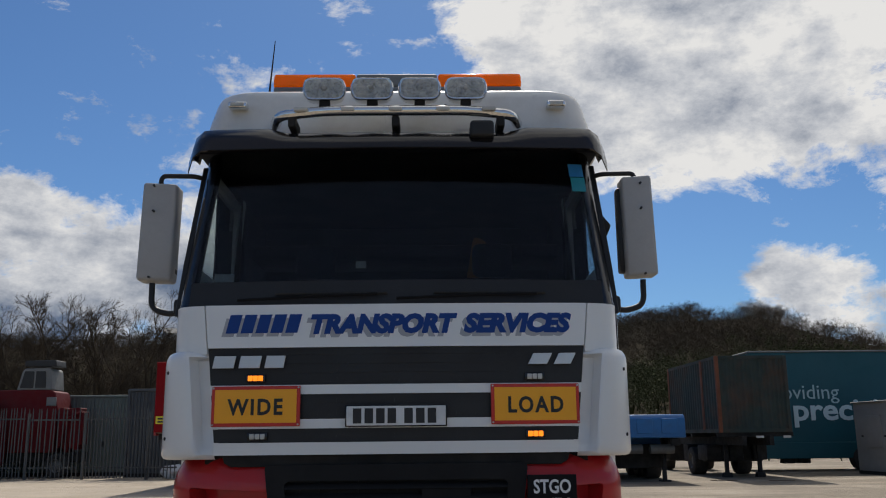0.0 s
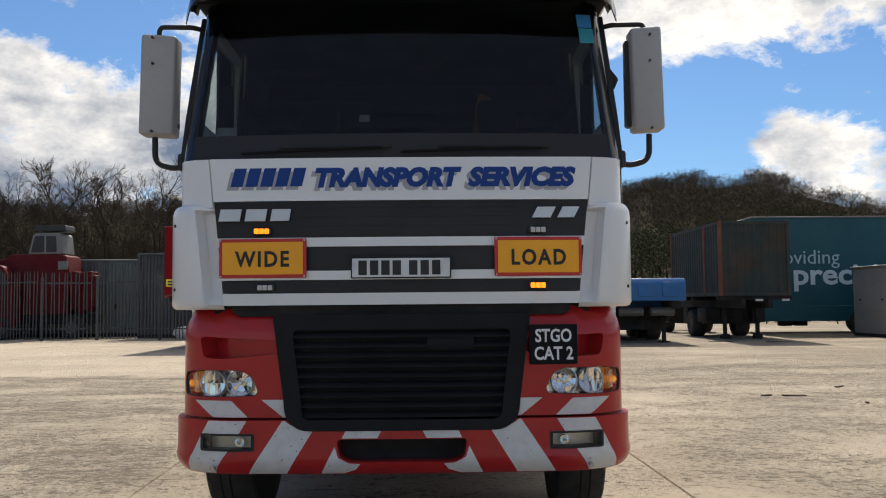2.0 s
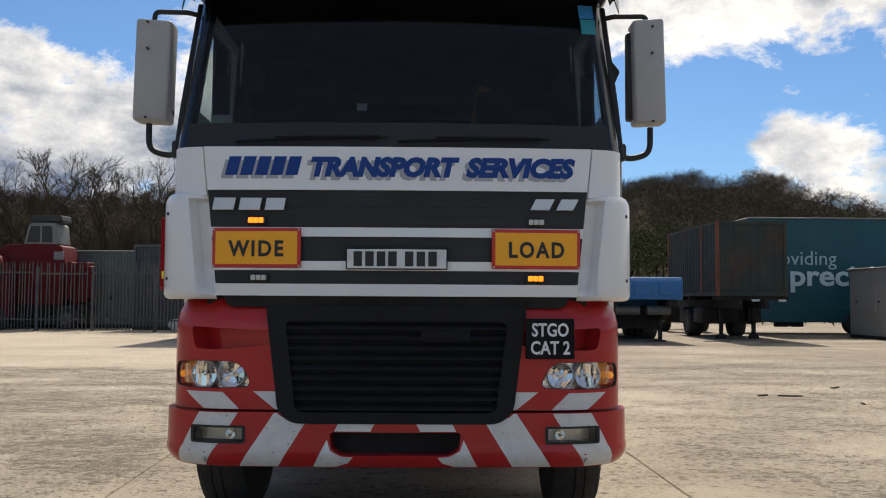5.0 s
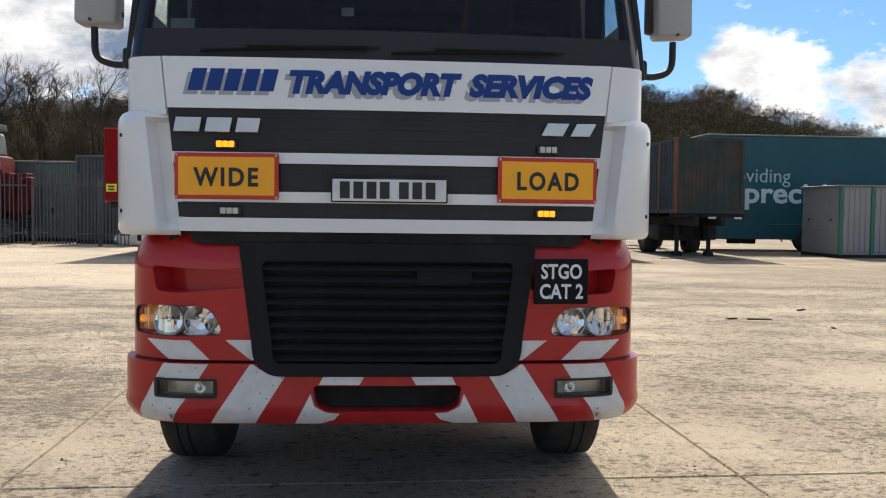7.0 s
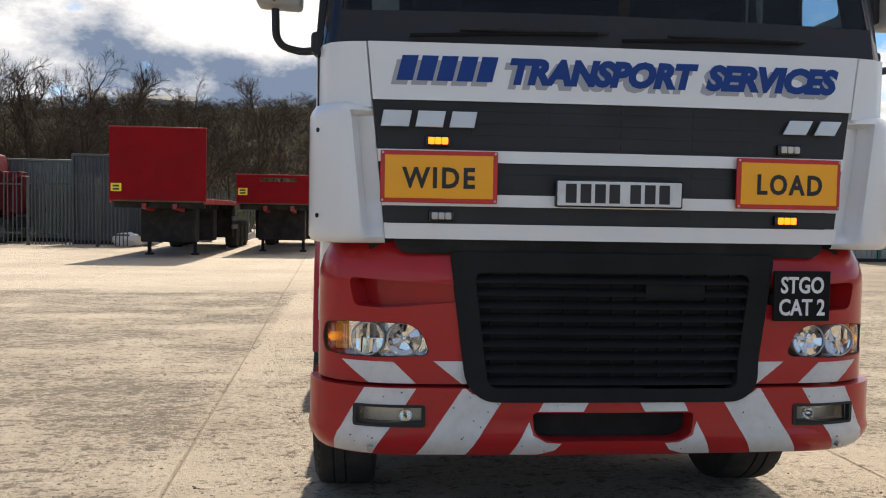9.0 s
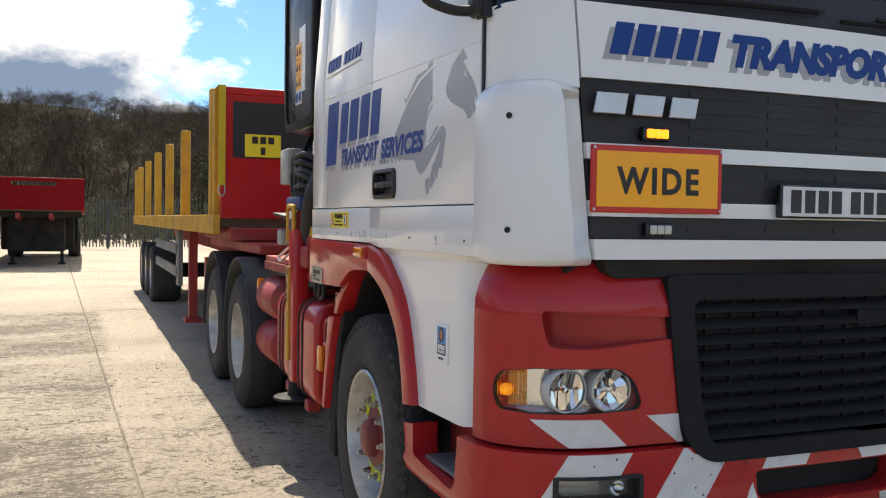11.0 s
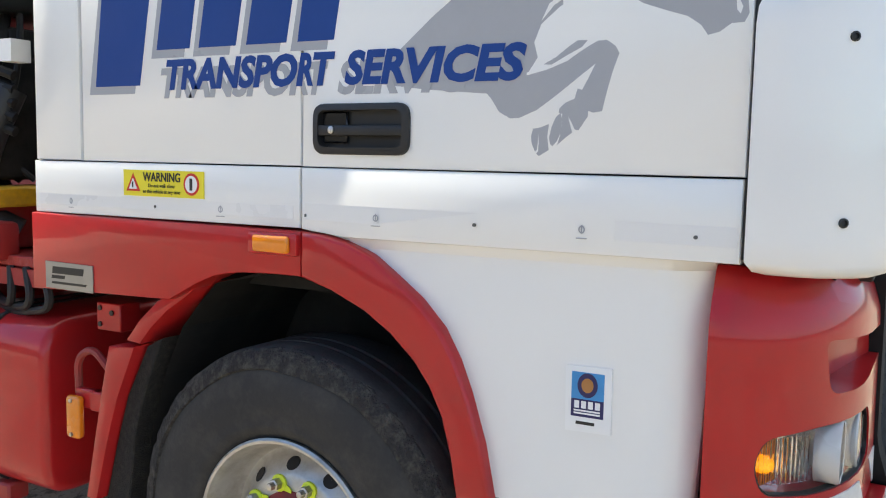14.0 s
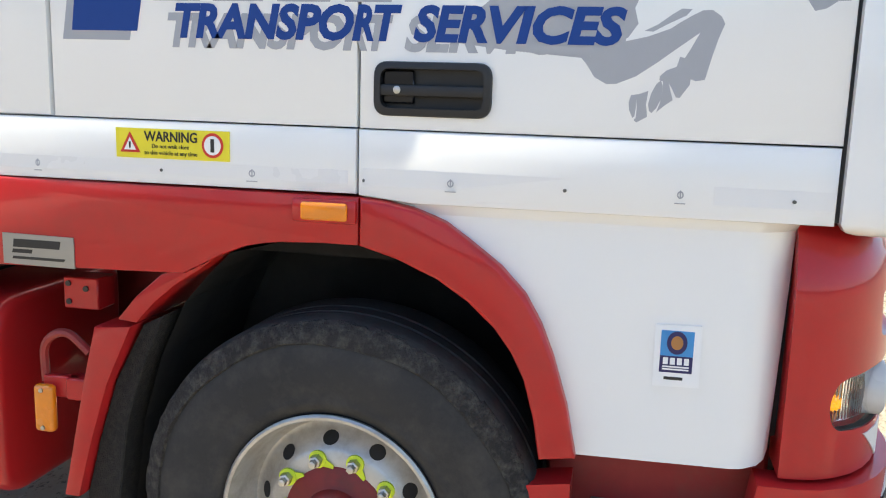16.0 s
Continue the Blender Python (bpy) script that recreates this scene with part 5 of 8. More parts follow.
        line = [(0.86, 0.52), (0.90, 0.6)] + inner + [(1.542, 1.262), (1.70, 1.22), (1.76, 1.16), (1.83, 1.08), (1.90, 0.93), (1.955, 0.75), (1.99, 0.5), (2.0, 0.22)]
        for (a, b), (c, d2) in zip(line, line[1:]):
            f1 = [bm.verts.new((g * x, yy, zz)) for x, yy, zz in ((1.16, a, b), (1.16, c, d2), (0.62, c, d2), (0.62, a, b))]
            bm.faces.new(f1)
        bm.faces.new([bm.verts.new((g * 0.62, a, max(b, 0.52))) for a, b in line[1:-1]])
        part("arch_liner", bm, "dark", lorry)
        # rear mudguard: upper curve, lower strip
        bm = B()
        prism(bm, [(1.70, 1.225), (1.76, 1.20), (1.86, 1.165), (1.935, 1.10), (1.99, 1.035), (1.935, 1.03), (1.885, 1.085), (1.82, 1.14), (1.75, 1.185)], "x", g * 1.225, g * 0.9, 0.006, 2)
        part("mudguard_top", bm, "red", lorry)
        bm = B()
        prism(bm, [(1.945, 1.022), (2.052, 1.012), (2.085, 0.88), (2.125, 0.70), (2.162, 0.53), (2.118, 0.53), (2.075, 0.69), (2.02, 0.86)], "x", g * 1.235, g * 0.9, 0.006, 2)
        part("mudguard_strip", bm, "red", lorry)
        bm = B()
        prism(bm, [(1.93, 1.02), (2.015, 0.86), (2.07, 0.69), (2.113, 0.53), (2.12, 0.30), (2.03, 0.30), (2.02, 0.5), (1.985, 0.75), (1.935, 0.90), (1.87, 1.05)], "x", g * 1.2, g * 0.9, 0.004)
        part("mud_flap", bm, "bristle", lorry, "dark bristly spray suppressing flap")
    # bracket, side lamp and its cable
    bm = B()
    box(bm, -1.16, -1.08, 2.085, 2.19, 1.035, 1.122, 0.004)
    br = part("bracket", bm, "red", lorry)
    for y, z in ((2.172, 1.105), (2.12, 1.093), (2.172, 1.055)):
        bm = B()
        cyl(bm, (-1.165, y, z), (-1.13, y, z), 0.008, 10)
        part("bolt_hole", bm, "ink", br)
    bm = B()
    box(bm, -1.225, -1.17, 2.08, 2.15, 0.80, 0.86, 0.004)
    box(bm, -1.215, -1.19, 2.12, 2.225, 0.80, 0.86, 0.004)
    part("lamp_bracket", bm, "red", lorry)
    bm = B()
    box(bm, -1.245, -1.215, 2.18, 2.238, 0.708, 0.84, 0.012, 3)
    sl = part("side_lamp", bm, "amber", lorry, "amber side marker lamp")
    for z in (0.71, 0.815):
        bm = B()
        cyl(bm, (-1.25, 2.209, z + 0.012), (-1.24, 2.209, z + 0.012), 0.006, 10)
        part("screw", bm, "steel", sl)
    bm = B()
    tube(bm, bend([(-1.2, 2.09, 0.93), (-1.2, 2.16, 0.99), (-1.2, 2.23, 0.95), (-1.2, 2.225, 0.84)], 0.06), 0.012, 8)
    part("lamp_cable", bm, "red_dull", lorry)
    # orange repeater in the red band
    LONG_FIT = True
    bm = B()
    box(bm, -1.272, -1.25, 1.352, 1.512, 1.318, 1.374, 0.008, 2)
    rp = part("repeater_base", bm, "red", lorry)
    bm = B()
    box(bm, -1.285, -1.27, 1.372, 1.486, 1.325, 1.368, 0.007, 3)
    part("repeater_lens", bm, "amber", rp, "orange repeater lens")
    LONG_FIT = False


M["bristle"] = mat("spray_bristle", (0.014, 0.013, 0.012), 0.95, vary=0.4, bump=1.0, bump_scale=220, dirt=(0.05, 0.045, 0.035), dirt_amt=0.6, dirt_scale=60)
M["tape"] = mat("silver_tape", (0.75, 0.745, 0.725), 0.32, vary=0.02, fine=400)
cab_sides()


def door_handle():
    bm = B()
    prism(bm, rounded([(1.01, 1.572), (1.306, 1.572), (1.306, 1.694), (1.01, 1.694)], 0.035, 6), "x", -1.252, -1.20, 0.006, 2)
    h = part("door_handle", bm, "black", lorry, "black recessed door handle")
    cut = B()
    prism(cut, rounded([(1.03, 1.59), (1.288, 1.59), (1.288, 1.678), (1.03, 1.678)], 0.024, 6), "x", -1.3, -1.225)
    carve(h, [cut])
    bm = B()
    box(bm, -1.25, -1.232, 1.022, 1.296, 1.617, 1.643, 0.006, 2)
    part("grip", bm, "black", h)
    bm = B()
    box(bm, -1.236, -1.226, 1.205, 1.285, 1.60, 1.675, 0.004)
    part("lock_plate", bm, "black_gloss", h)
    bm = B()
    lathe(bm, [(0, 0.009), (0.004, 0.009), (0.005, 0.006)], (-1.2495, 1.245, 1.631), (-1, 0, 0), 14)
    part("keyhole", bm, "steel", h)


LONG_FIT = True
door_handle()
LONG_FIT = False


def cab_front():
    edge = lambda z: 1.014 - (2.15 - z) * 0.10
    strips = [("name_panel", 1.935, 2.162, "white", 0.0), ("grille_panel", 1.742, 1.933, "black", -0.012), ("white_bar", 1.692, 1.740, "white", 0.0),
              ("grille_panel", 1.567, 1.690, "black", -0.012), ("white_bar", 1.517, 1.565, "white", 0.0), ("grille_panel", 1.449, 1.515, "black", -0.012), ("white_bar", 1.385, 1.447, "white", 0.004)]
    for nm, a, b, mt, o in strips:
        bm = B()
        drape(bm, [(-edge(a), a), (edge(a), a), (edge(b), b), (-edge(b), b)], NOSE, o, 0.03, 0.1, 1)
        p = part(nm, bm, mt, lorry, "white panel with blue company name" if nm == "name_panel" else "")
        if nm == "grille_panel":
            # shallow slats in the dark panels
            rows = 4 if b - a > 0.15 else 2 if b - a > 0.1 else 1
            for k in range(rows):
                z = a + (b - a) * (k + 0.5) / rows
                for x0, x1 in ((-0.6, -0.31), (-0.29, -0.01), (0.01, 0.29), (0.31, 0.6)):
                    bm = B()
                    drape(bm, [(x0, z - 0.011), (x1, z - 0.011), (x1, z + 0.009), (x0, z + 0.009)], NOSE, o + 0.003, 0.004, 0.2, 1)
                    part("slat", bm, "black", p)
    # corner panels above and behind the deflectors
    for g in (-1, 1):
        bm = B()
        pl = [(1.022, 0.060), (1.10, 0.078), (1.158, 0.112), (1.192, 0.172), (1.213, 0.272), (1.17, 0.272), (1.15, 0.165), (1.09, 0.13), (1.0, 0.12)]
        rings = []
        for z, back in ((1.39, 0.055), (1.7, 0.055), (1.895, 0.055), (1.905, 0), (2.161, 0)):
            rings.append([bm.verts.new((g * (x - ((2.15 - z) * 0.10 if x < 1.05 else 0)), y + (back if y < 0.1 else 0), z)) for x, y in pl])
        skin(bm, rings)
        part("corner_panel", bm, "white", lorry)
        # deflector: proud, rounded, with a hollow inner flank
        bm = B()
        rings = []
        for z, k in ((1.365, 0.72), (1.372, 0.9), (1.39, 1.0), (1.43, 1.0), (1.55, 1.0), (1.7, 1.0), (1.84, 1.0), (1.872, 0.98), (1.889, 0.93), (1.91, 0.80), (1.92, 0.6)):
            sh = (1.92 - z) * 0.115
            lip = 1.082 - 0.9 * sh
            hollow = 1.392 < z < 1.88
            plan = [(1.19, 0.276), (1.243, 0.276), (1.247, 0.21), (1.236, 0.155), (1.209, 0.110), (1.175, 0.070), (1.135, 0.038)]
            plan += [(lip + 0.018, 0.012), (lip, 0.018), (lip - 0.006, 0.06), (lip - 0.026, 0.105), (lip - 0.088, 0.078), (1.1, 0.15)] if hollow else [(lip + 0.018, 0.014), (lip, 0.018), (lip - 0.03, 0.028), (lip - 0.06, 0.046), (lip - 0.088, 0.068), (1.1, 0.15)]
            cx, cy = 1.13, 0.14
            rings.append([bm.verts.new((g * (cx + (x - cx) * (k if x > 1.0 else 1)), cy + (y - cy) * k, z)) for x, y in plan])
        skin(bm, rings)
        d = part("air_deflector", bm, "white", lorry, "white rounded corner air deflector", smooth=50)
        for z in (1.472, 1.812):
            bm = B()
            lathe(bm, [(0, 0.0095), (0.005, 0.0095), (0.006, 0.006), (0.002, 0.005)], (g * 1.2065, 0.110, z), (g, -0.85, 0), 14)
            part("bolt", bm, "ink", d)
    # dark gap under the panel
    bm = B()
    prism(bm, [(-0.90, 1.387), (0.90, 1.387), (0.885, 1.345), (0.85, 1.325), (-0.85, 1.325), (-0.885, 1.345)], "y", 0.065, 0.15, 0.004)
    part("gap_strip", bm, "dark", lorry)
    # inner bulkhead
    bm = B()
    box(bm, -1.0, 1.0, 0.25, 2.30, 1.2, 1.36)
    box(bm, -1.16, 1.16, 0.5, 2.30, 1.3, 1.40)
    part("cab_floor", bm, "dark", lorry)
    bm = B()
    box(bm, -1.0, 1.0, 0.13, 0.18, 1.34, 2.2)
    box(bm, -1.17, 1.17, 0.2, 0.25, 1.38, 2.2)
    part("bulkhead", bm, "dark", lorry)


cab_front()


def windscreen():
    def yw(x, z):
        return 0.045 + (z - 2.15) * 0.235 + 0.055 * x * x

    def sheet(poly, dy, th):
        bm = B()
        tmp = bmesh.new()
        tmp.faces.new([tmp.verts.new((x, 0, z)) for x, z in poly])
        bmesh.ops.triangulate(tmp, faces=tmp.faces)
        for k in range(-12, 13):
            bmesh.ops.bisect_plane(tmp, geom=tmp.verts[:] + tmp.edges[:] + tmp.faces[:], plane_co=(k * 0.1, 0, 0), plane_no=(1, 0, 0), dist=1e-6)
        a = {v: bm.verts.new((v.co.x, yw(v.co.x, v.co.z) + dy, v.co.z)) for v in tmp.verts}
        b = {v: bm.verts.new((v.co.x, yw(v.co.x, v.co.z) + dy + th, v.co.z)) for v in tmp.verts}
        for f in tmp.faces:
            bm.faces.new([a[v] for v in f.verts])
            bm.faces.new([b[v] for v in reversed(f.verts)])
        for e in tmp.edges:
            if e.is_boundary:
                p, q = e.verts
                bm.faces.new((a[p], a[q], b[q], b[p]))
        tmp.free()
        return bm

    part("scuttle", sheet([(-1.12, 2.152), (1.12, 2.152), (1.12, 2.30), (-1.12, 2.30)], 0, 0.03), "black", lorry, "black panel below the windscreen")
    ws = part("windscreen", sheet([(-1.13, 2.285), (1.13, 2.285), (1.045, 3.15), (-1.045, 3.15)], 0.006, 0.006), "tint_dark", lorry, "large dark windscreen")
    ws.visible_shadow = False
    for x, z0, z1, c in ((0.992, 2.935, 3.015, "sky_blue"), (1.002, 2.84, 2.93, "tealish")):
        part("sticker", sheet([(x, z0), (x + 0.082, z0), (x + 0.076, z1), (x - 0.006, z1)], -0.001, 0.003), c, ws, "small blue windscreen sticker")
    part("sticker", sheet([(-1.0, 2.30), (-0.89, 2.30), (-0.89, 2.35), (-1.0, 2.35)], 0.015, 0.003), "galv", ws)
    part("sticker", sheet([(-0.225, 2.37), (-0.17, 2.37), (-0.17, 2.41), (-0.225, 2.41)], 0.015, 0.003), "galv", ws)
    # wipers
    for x0, x1 in ((-0.85, -0.1), (0.0, 0.75)):
        bm = B()
        pts = [(x, yw(x, z) - 0.03, z) for x, z in ((x0, 2.19), ((x0 + x1) / 2, 2.205), (x1, 2.215))]
        tube(bm, pts, 0.008, 6)
        w = part("wiper", bm, "board_black", lorry)
        bm = B()
        tube(bm, [(x, yw(x, z) - 0.012, z) for x, z in ((x0 + 0.2, 2.225), (x1 + 0.05, 2.225))], 0.007, 6)
        part("blade", bm, "rubber", w)
    for g in (-1, 1):
        bm = B()
        lo = [(1.118, 0.115), (1.16, 0.135), (1.20, 0.20), (1.215, 0.30), (1.213, 0.36), (1.16, 0.36), (1.13, 0.2)]
        rings = []
        for z, dx, dy in ((2.15, 0, 0), (2.45, 0.025, 0.07), (2.8, 0.05, 0.155), (3.15, 0.08, 0.235)):
            rings.append([bm.verts.new((g * (x - dx), y + dy, z)) for x, y in lo])
        skin(bm, rings)
        part("door_pillar", bm, "black_gloss", lorry, "black windscreen pillar")
        bm = B()
        box(bm, g * 1.165, g * 1.12, 1.322, 1.348, 1.4, 3.1)
        part("door_gap", bm, "dark", lorry)


M["board_black"] = mat("board_black", (0.010, 0.010, 0.011), 0.6, spec=0.12)
M["tint_dark"] = glass_mat("windscreen_glass", (0.62, 0.68, 0.68), 0.02, 1.28)
M["lamp_lens"] = glass_mat("lamp_lens", (0.98, 0.98, 0.98), 0.01, 1.15)
M["tealish"] = mat("teal_sticker", (0.03, 0.30, 0.36), 0.4)
windscreen()


def cab_roof():
    def ring(z, yf, hw, yr, r):
        pts = rounded([(-hw, yr), (-hw, yf), (hw, yf), (hw, yr)], [0.05, r, r, 0.05], 6)
        return [(x, y + 0.05 * (x / hw) ** 2 * (1 if y < 1.2 else 0), z) for x, y in pts]

    bm = B()
    rings = []
    for a in ((3.14, 0.315, 1.205, 2.36, 0.24), (3.2, 0.32, 1.20, 2.36, 0.24), (3.35, 0.35, 1.172, 2.36, 0.24), (3.47, 0.375, 1.142, 2.36, 0.24), (3.515, 0.395, 1.126, 2.35, 0.24), (3.54, 0.435, 1.098, 2.34, 0.24), (3.585, 0.66, 1.04, 2.4, 0.25), (3.66, 1.0, 0.98, 2.3, 0.25), (3.72, 1.5, 0.9, 2.25, 0.25)):
        rings.append([bm.verts.new(p) for p in ring(*a)])
    skin(bm, rings)
    part("roof", bm, "white_roof", lorry, "white high roof", smooth=50)
    # sun visor over the windscreen
    bm = B()
    rings = []
    n = 40
    for k in range(n + 1):
        x = -1.222 + 2.444 * k / n
        t = abs(x) / 1.222
        lift = 0.035 * min(1, max(0, (abs(x) - 0.62) / 0.12))
        yb = 0.05 * t * t + max(0, t - 0.88) ** 2 * 14
        drop = max(0, t - 0.93) * 0.9
        prof = [(0.30, 3.19 + lift), (0.20, 3.185 + lift), (0.11, 3.155 + lift * 0.8), (0.06, 3.10 + lift * 0.3), (0.045, 3.045), (0.06, 3.04), (0.08, 3.095), (0.125, 3.14), (0.21, 3.165), (0.30, 3.17)]
        rings.append([bm.verts.new((x, y + yb + 0.02, z - drop)) for y, z in prof])
    skin(bm, rings)
    part("sun_visor", bm, "visor", lorry, "dark tinted sun visor", smooth=60)
    # roof marker lamps
    for x in (-0.955, 0.94):
        bm = B()
        box(bm, x - 0.055, x + 0.055, 0.325, 0.40, 3.385, 3.425, 0.012, 3)
        m_ = part("marker_lamp", bm, "chrome", lorry)
        bm = B()
        box(bm, x - 0.04, x + 0.04, 0.32, 0.33, 3.393, 3.417, 0.006, 2)
        part("lens", bm, "led_off", m_)
    # chrome light bar
    bm = B()
    pts = bend([(-0.72, 0.30, 3.262), (-0.68, 0.17, 3.272), (-0.4, 0.13, 3.285), (0.4, 0.13, 3.285), (0.66, 0.17, 3.272), (0.70, 0.30, 3.262)], 0.1, 6)
    tube(bm, pts, 0.03, 12)
    bar = part("light_bar", bm, "chrome", lorry, "polished tubular light bar")
    for x in (-0.6, -0.01, 0.59):
        bm = B()
        box(bm, x - 0.022, x + 0.022, 0.14, 0.33, 3.195, 3.262, 0.008)
        part("bracket", bm, "dark", bar)
    for x in (-0.545, -0.28, -0.01, 0.26, 0.52):
        bm = B()
        box(bm, x - 0.04, x + 0.04, 0.095, 0.125, 3.272, 3.298, 0.009, 2)
        part("marker_lens", bm, "led_off", bar)
    bm = B()
    tube(bm, bend([(0.1, 0.17, 3.35), (0.2, 0.2, 3.32), (0.28, 0.2, 3.345)], 0.05), 0.006, 6)
    part("cable", bm, "black", bar)
    bm = B()
    box(bm, 0.41, 0.545, 0.06, 0.2, 3.105, 3.205, 0.02, 3)
    part("camera_box", bm, "black", lorry, "black box on the visor")
    # four driving lamps
    for x in (-0.418, -0.145, 0.127, 0.392):
        sp = []
        bm = B()
        rings = []
        for y, k in ((0.30, 0.35), (0.27, 0.62), (0.21, 0.9), (0.15, 1.0), (0.135, 1.0), (0.128, 0.96)):
            o = rounded([(-0.123 * k, -0.068 * k), (0.123 * k, -0.068 * k), (0.123 * k, 0.068 * k), (-0.123 * k, 0.068 * k)], 0.064 * k, 6)
            rings.append([bm.verts.new((x + a, y, 3.42 + b)) for a, b in o])
        skin(bm, rings)
        lamp = part("driving_lamp", bm, "chrome", lorry, "rectangular chrome driving lamp", smooth=50)
        bm = B()
        lathe(bm, [(-0.012, 0.012), (0.004, 0.026), (0.02, 0.03)], (x, 0.126, 3.42), (0, 1, 0), 18)
        part("reflector", bm, "lamp_grey", lamp)
        bm = B()
        o = rounded([(-0.108, -0.054), (0.108, -0.054), (0.108, 0.054), (-0.108, 0.054)], 0.05, 5)
        prism(bm, [(x + a, 3.42 + b) for a, b in o], "y", 0.122, 0.127)
        part("backing", bm, "lamp_grey", lamp)
        bm = B()
        o = rounded([(-0.115, -0.06), (0.115, -0.06), (0.115, 0.06), (-0.115, 0.06)], 0.045, 5)
        prism(bm, [(x + a, 3.42 + b) for a, b in o], "y", 0.108, 0.116, 0.003)
        part("lens", bm, "glass", lamp).visible_shadow = False
        bm = B()
        box(bm, x - 0.03, x + 0.03, 0.15, 0.2, 3.29, 3.36, 0.006)
        part("stalk", bm, "dark", lamp)
    # amber beacon bar
    bm = B()
    box(bm, -0.80, 0.765, 0.62, 0.86, 3.575, 3.64, 0.015, 2)
    bb = part("beacon_bar", bm, "galv", lorry, "amber roof beacon bar")
    for a, b, mt in ((-0.805, -0.285, "amber_dome"), (-0.28, 0.235, "galv"), (0.24, 0.77, "amber_dome")):
        bm = B()
        prism(bm, rounded([(0.63, 3.642), (0.85, 3.642), (0.82, 3.745), (0.66, 3.745)], 0.03, 4), "x", a, b, 0.02, 3)
        part("dome" if mt != "galv" else "centre_panel", bm, mt, bb, "bright orange plastic dome" if mt != "galv" else "")
        if mt != "galv":
            for k in range(2):
                bm = B()
                x = a + 0.13 + 0.26 * k
                lathe(bm, [(0, 0.045), (0.05, 0.05), (0.075, 0.03)], (x, 0.74, 3.645), (0, 0, 1), 14)
                part("rotator", bm, "chrome", bb)
    bm = B()
    tube(bm, [(-0.86, 0.8, 3.55), (-0.86, 0.8, 3.64), (-0.84, 0.85, 4.06)], 0.006, 6, [0.016, 0.008, 0.003])
    part("aerial", bm, "black", lorry, "thin whip aerial")


M["lamp_grey"] = mat("lamp_grey", (0.52, 0.48, 0.41), 0.3, metal=0.25, vary=0.45, big=24, fine=60, bump=0.6, bump_scale=45)
M["visor"] = mat("smoked_visor", (0.016, 0.013, 0.012), 0.12, vary=0.15, rough_vary=0.04)
M["white_roof"] = mat("roof_paint", (0.74, 0.72, 0.67), 0.35, vary=0.05, coat=0.4, dirt=(0.4, 0.36, 0.28), dirt_amt=0.3, dirt_scale=3)
M["amber_dome"] = mat("amber_dome", (1.0, 0.36, 0.005), 0.2, vary=0.08, fine=200, coat=0.5)
_nt = M["amber_dome"].node_tree
_tr, _mx = _nt.nodes.new("ShaderNodeBsdfTranslucent"), _nt.nodes.new("ShaderNodeMixShader")
_tr.inputs[0].default_value = (1.0, 0.30, 0.004, 1)
_mx.inputs[0].default_value = 0.6
_nt.links.new(_nt.nodes["Principled BSDF"].outputs[0], _mx.inputs[1])
_nt.links.new(_tr.outputs[0], _mx.inputs[2])
_nt.links.new(_mx.outputs[0], _nt.nodes["Material Output"].inputs[0])
M["reflector"] = mat("lamp_reflector", (0.92, 0.91, 0.89), 0.12, metal=1.0, vary=0.04, fine=60, bump=0.25, bump_scale=60)
cab_roof()


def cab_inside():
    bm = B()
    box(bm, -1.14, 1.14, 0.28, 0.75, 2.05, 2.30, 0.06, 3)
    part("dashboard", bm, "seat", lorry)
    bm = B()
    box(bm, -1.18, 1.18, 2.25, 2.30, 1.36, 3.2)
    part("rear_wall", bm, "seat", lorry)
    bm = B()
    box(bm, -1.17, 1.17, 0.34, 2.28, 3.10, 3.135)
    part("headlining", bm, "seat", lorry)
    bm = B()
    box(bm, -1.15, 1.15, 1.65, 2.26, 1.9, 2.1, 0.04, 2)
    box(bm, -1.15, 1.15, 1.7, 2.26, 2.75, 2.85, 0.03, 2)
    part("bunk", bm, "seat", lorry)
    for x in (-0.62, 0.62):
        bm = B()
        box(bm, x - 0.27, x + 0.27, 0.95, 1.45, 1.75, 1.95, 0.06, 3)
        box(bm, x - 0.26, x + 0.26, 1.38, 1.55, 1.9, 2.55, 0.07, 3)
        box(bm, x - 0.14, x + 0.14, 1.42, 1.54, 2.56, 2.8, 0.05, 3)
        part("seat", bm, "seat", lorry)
    bm = B()
    ring = [(-0.62 + 0.23 * math.cos(a), 0.72 + 0.1 * math.sin(a), 2.2 + 0.21 * math.sin(a)) for a in [math.tau * k / 24 for k in range(25)]]
    tube(bm, ring, 0.016, 8)
    cyl(bm, (-0.85, 0.72, 2.2), (-0.39, 0.72, 2.2), 0.014, 6)
    part("steering_wheel", bm, "black", lorry)
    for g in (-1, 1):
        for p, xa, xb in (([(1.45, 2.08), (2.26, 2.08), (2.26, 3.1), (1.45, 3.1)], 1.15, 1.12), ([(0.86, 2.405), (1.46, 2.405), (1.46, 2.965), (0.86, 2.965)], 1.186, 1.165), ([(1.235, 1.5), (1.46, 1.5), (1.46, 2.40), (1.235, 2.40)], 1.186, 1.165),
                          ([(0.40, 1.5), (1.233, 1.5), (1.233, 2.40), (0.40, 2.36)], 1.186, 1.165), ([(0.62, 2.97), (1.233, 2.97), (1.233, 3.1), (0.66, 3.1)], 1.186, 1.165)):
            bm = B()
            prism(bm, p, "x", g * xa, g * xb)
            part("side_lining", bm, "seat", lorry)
    bm = B()
    prism(bm, rounded([(0.44, 2.55), (0.62, 2.5), (0.6, 2.85), (0.5, 2.9)], 0.05), "y", 1.62, 1.68, 0.02, 2)
    part("hanging_jacket", bm, "jacket", lorry, "dull orange jacket hung in the cab")


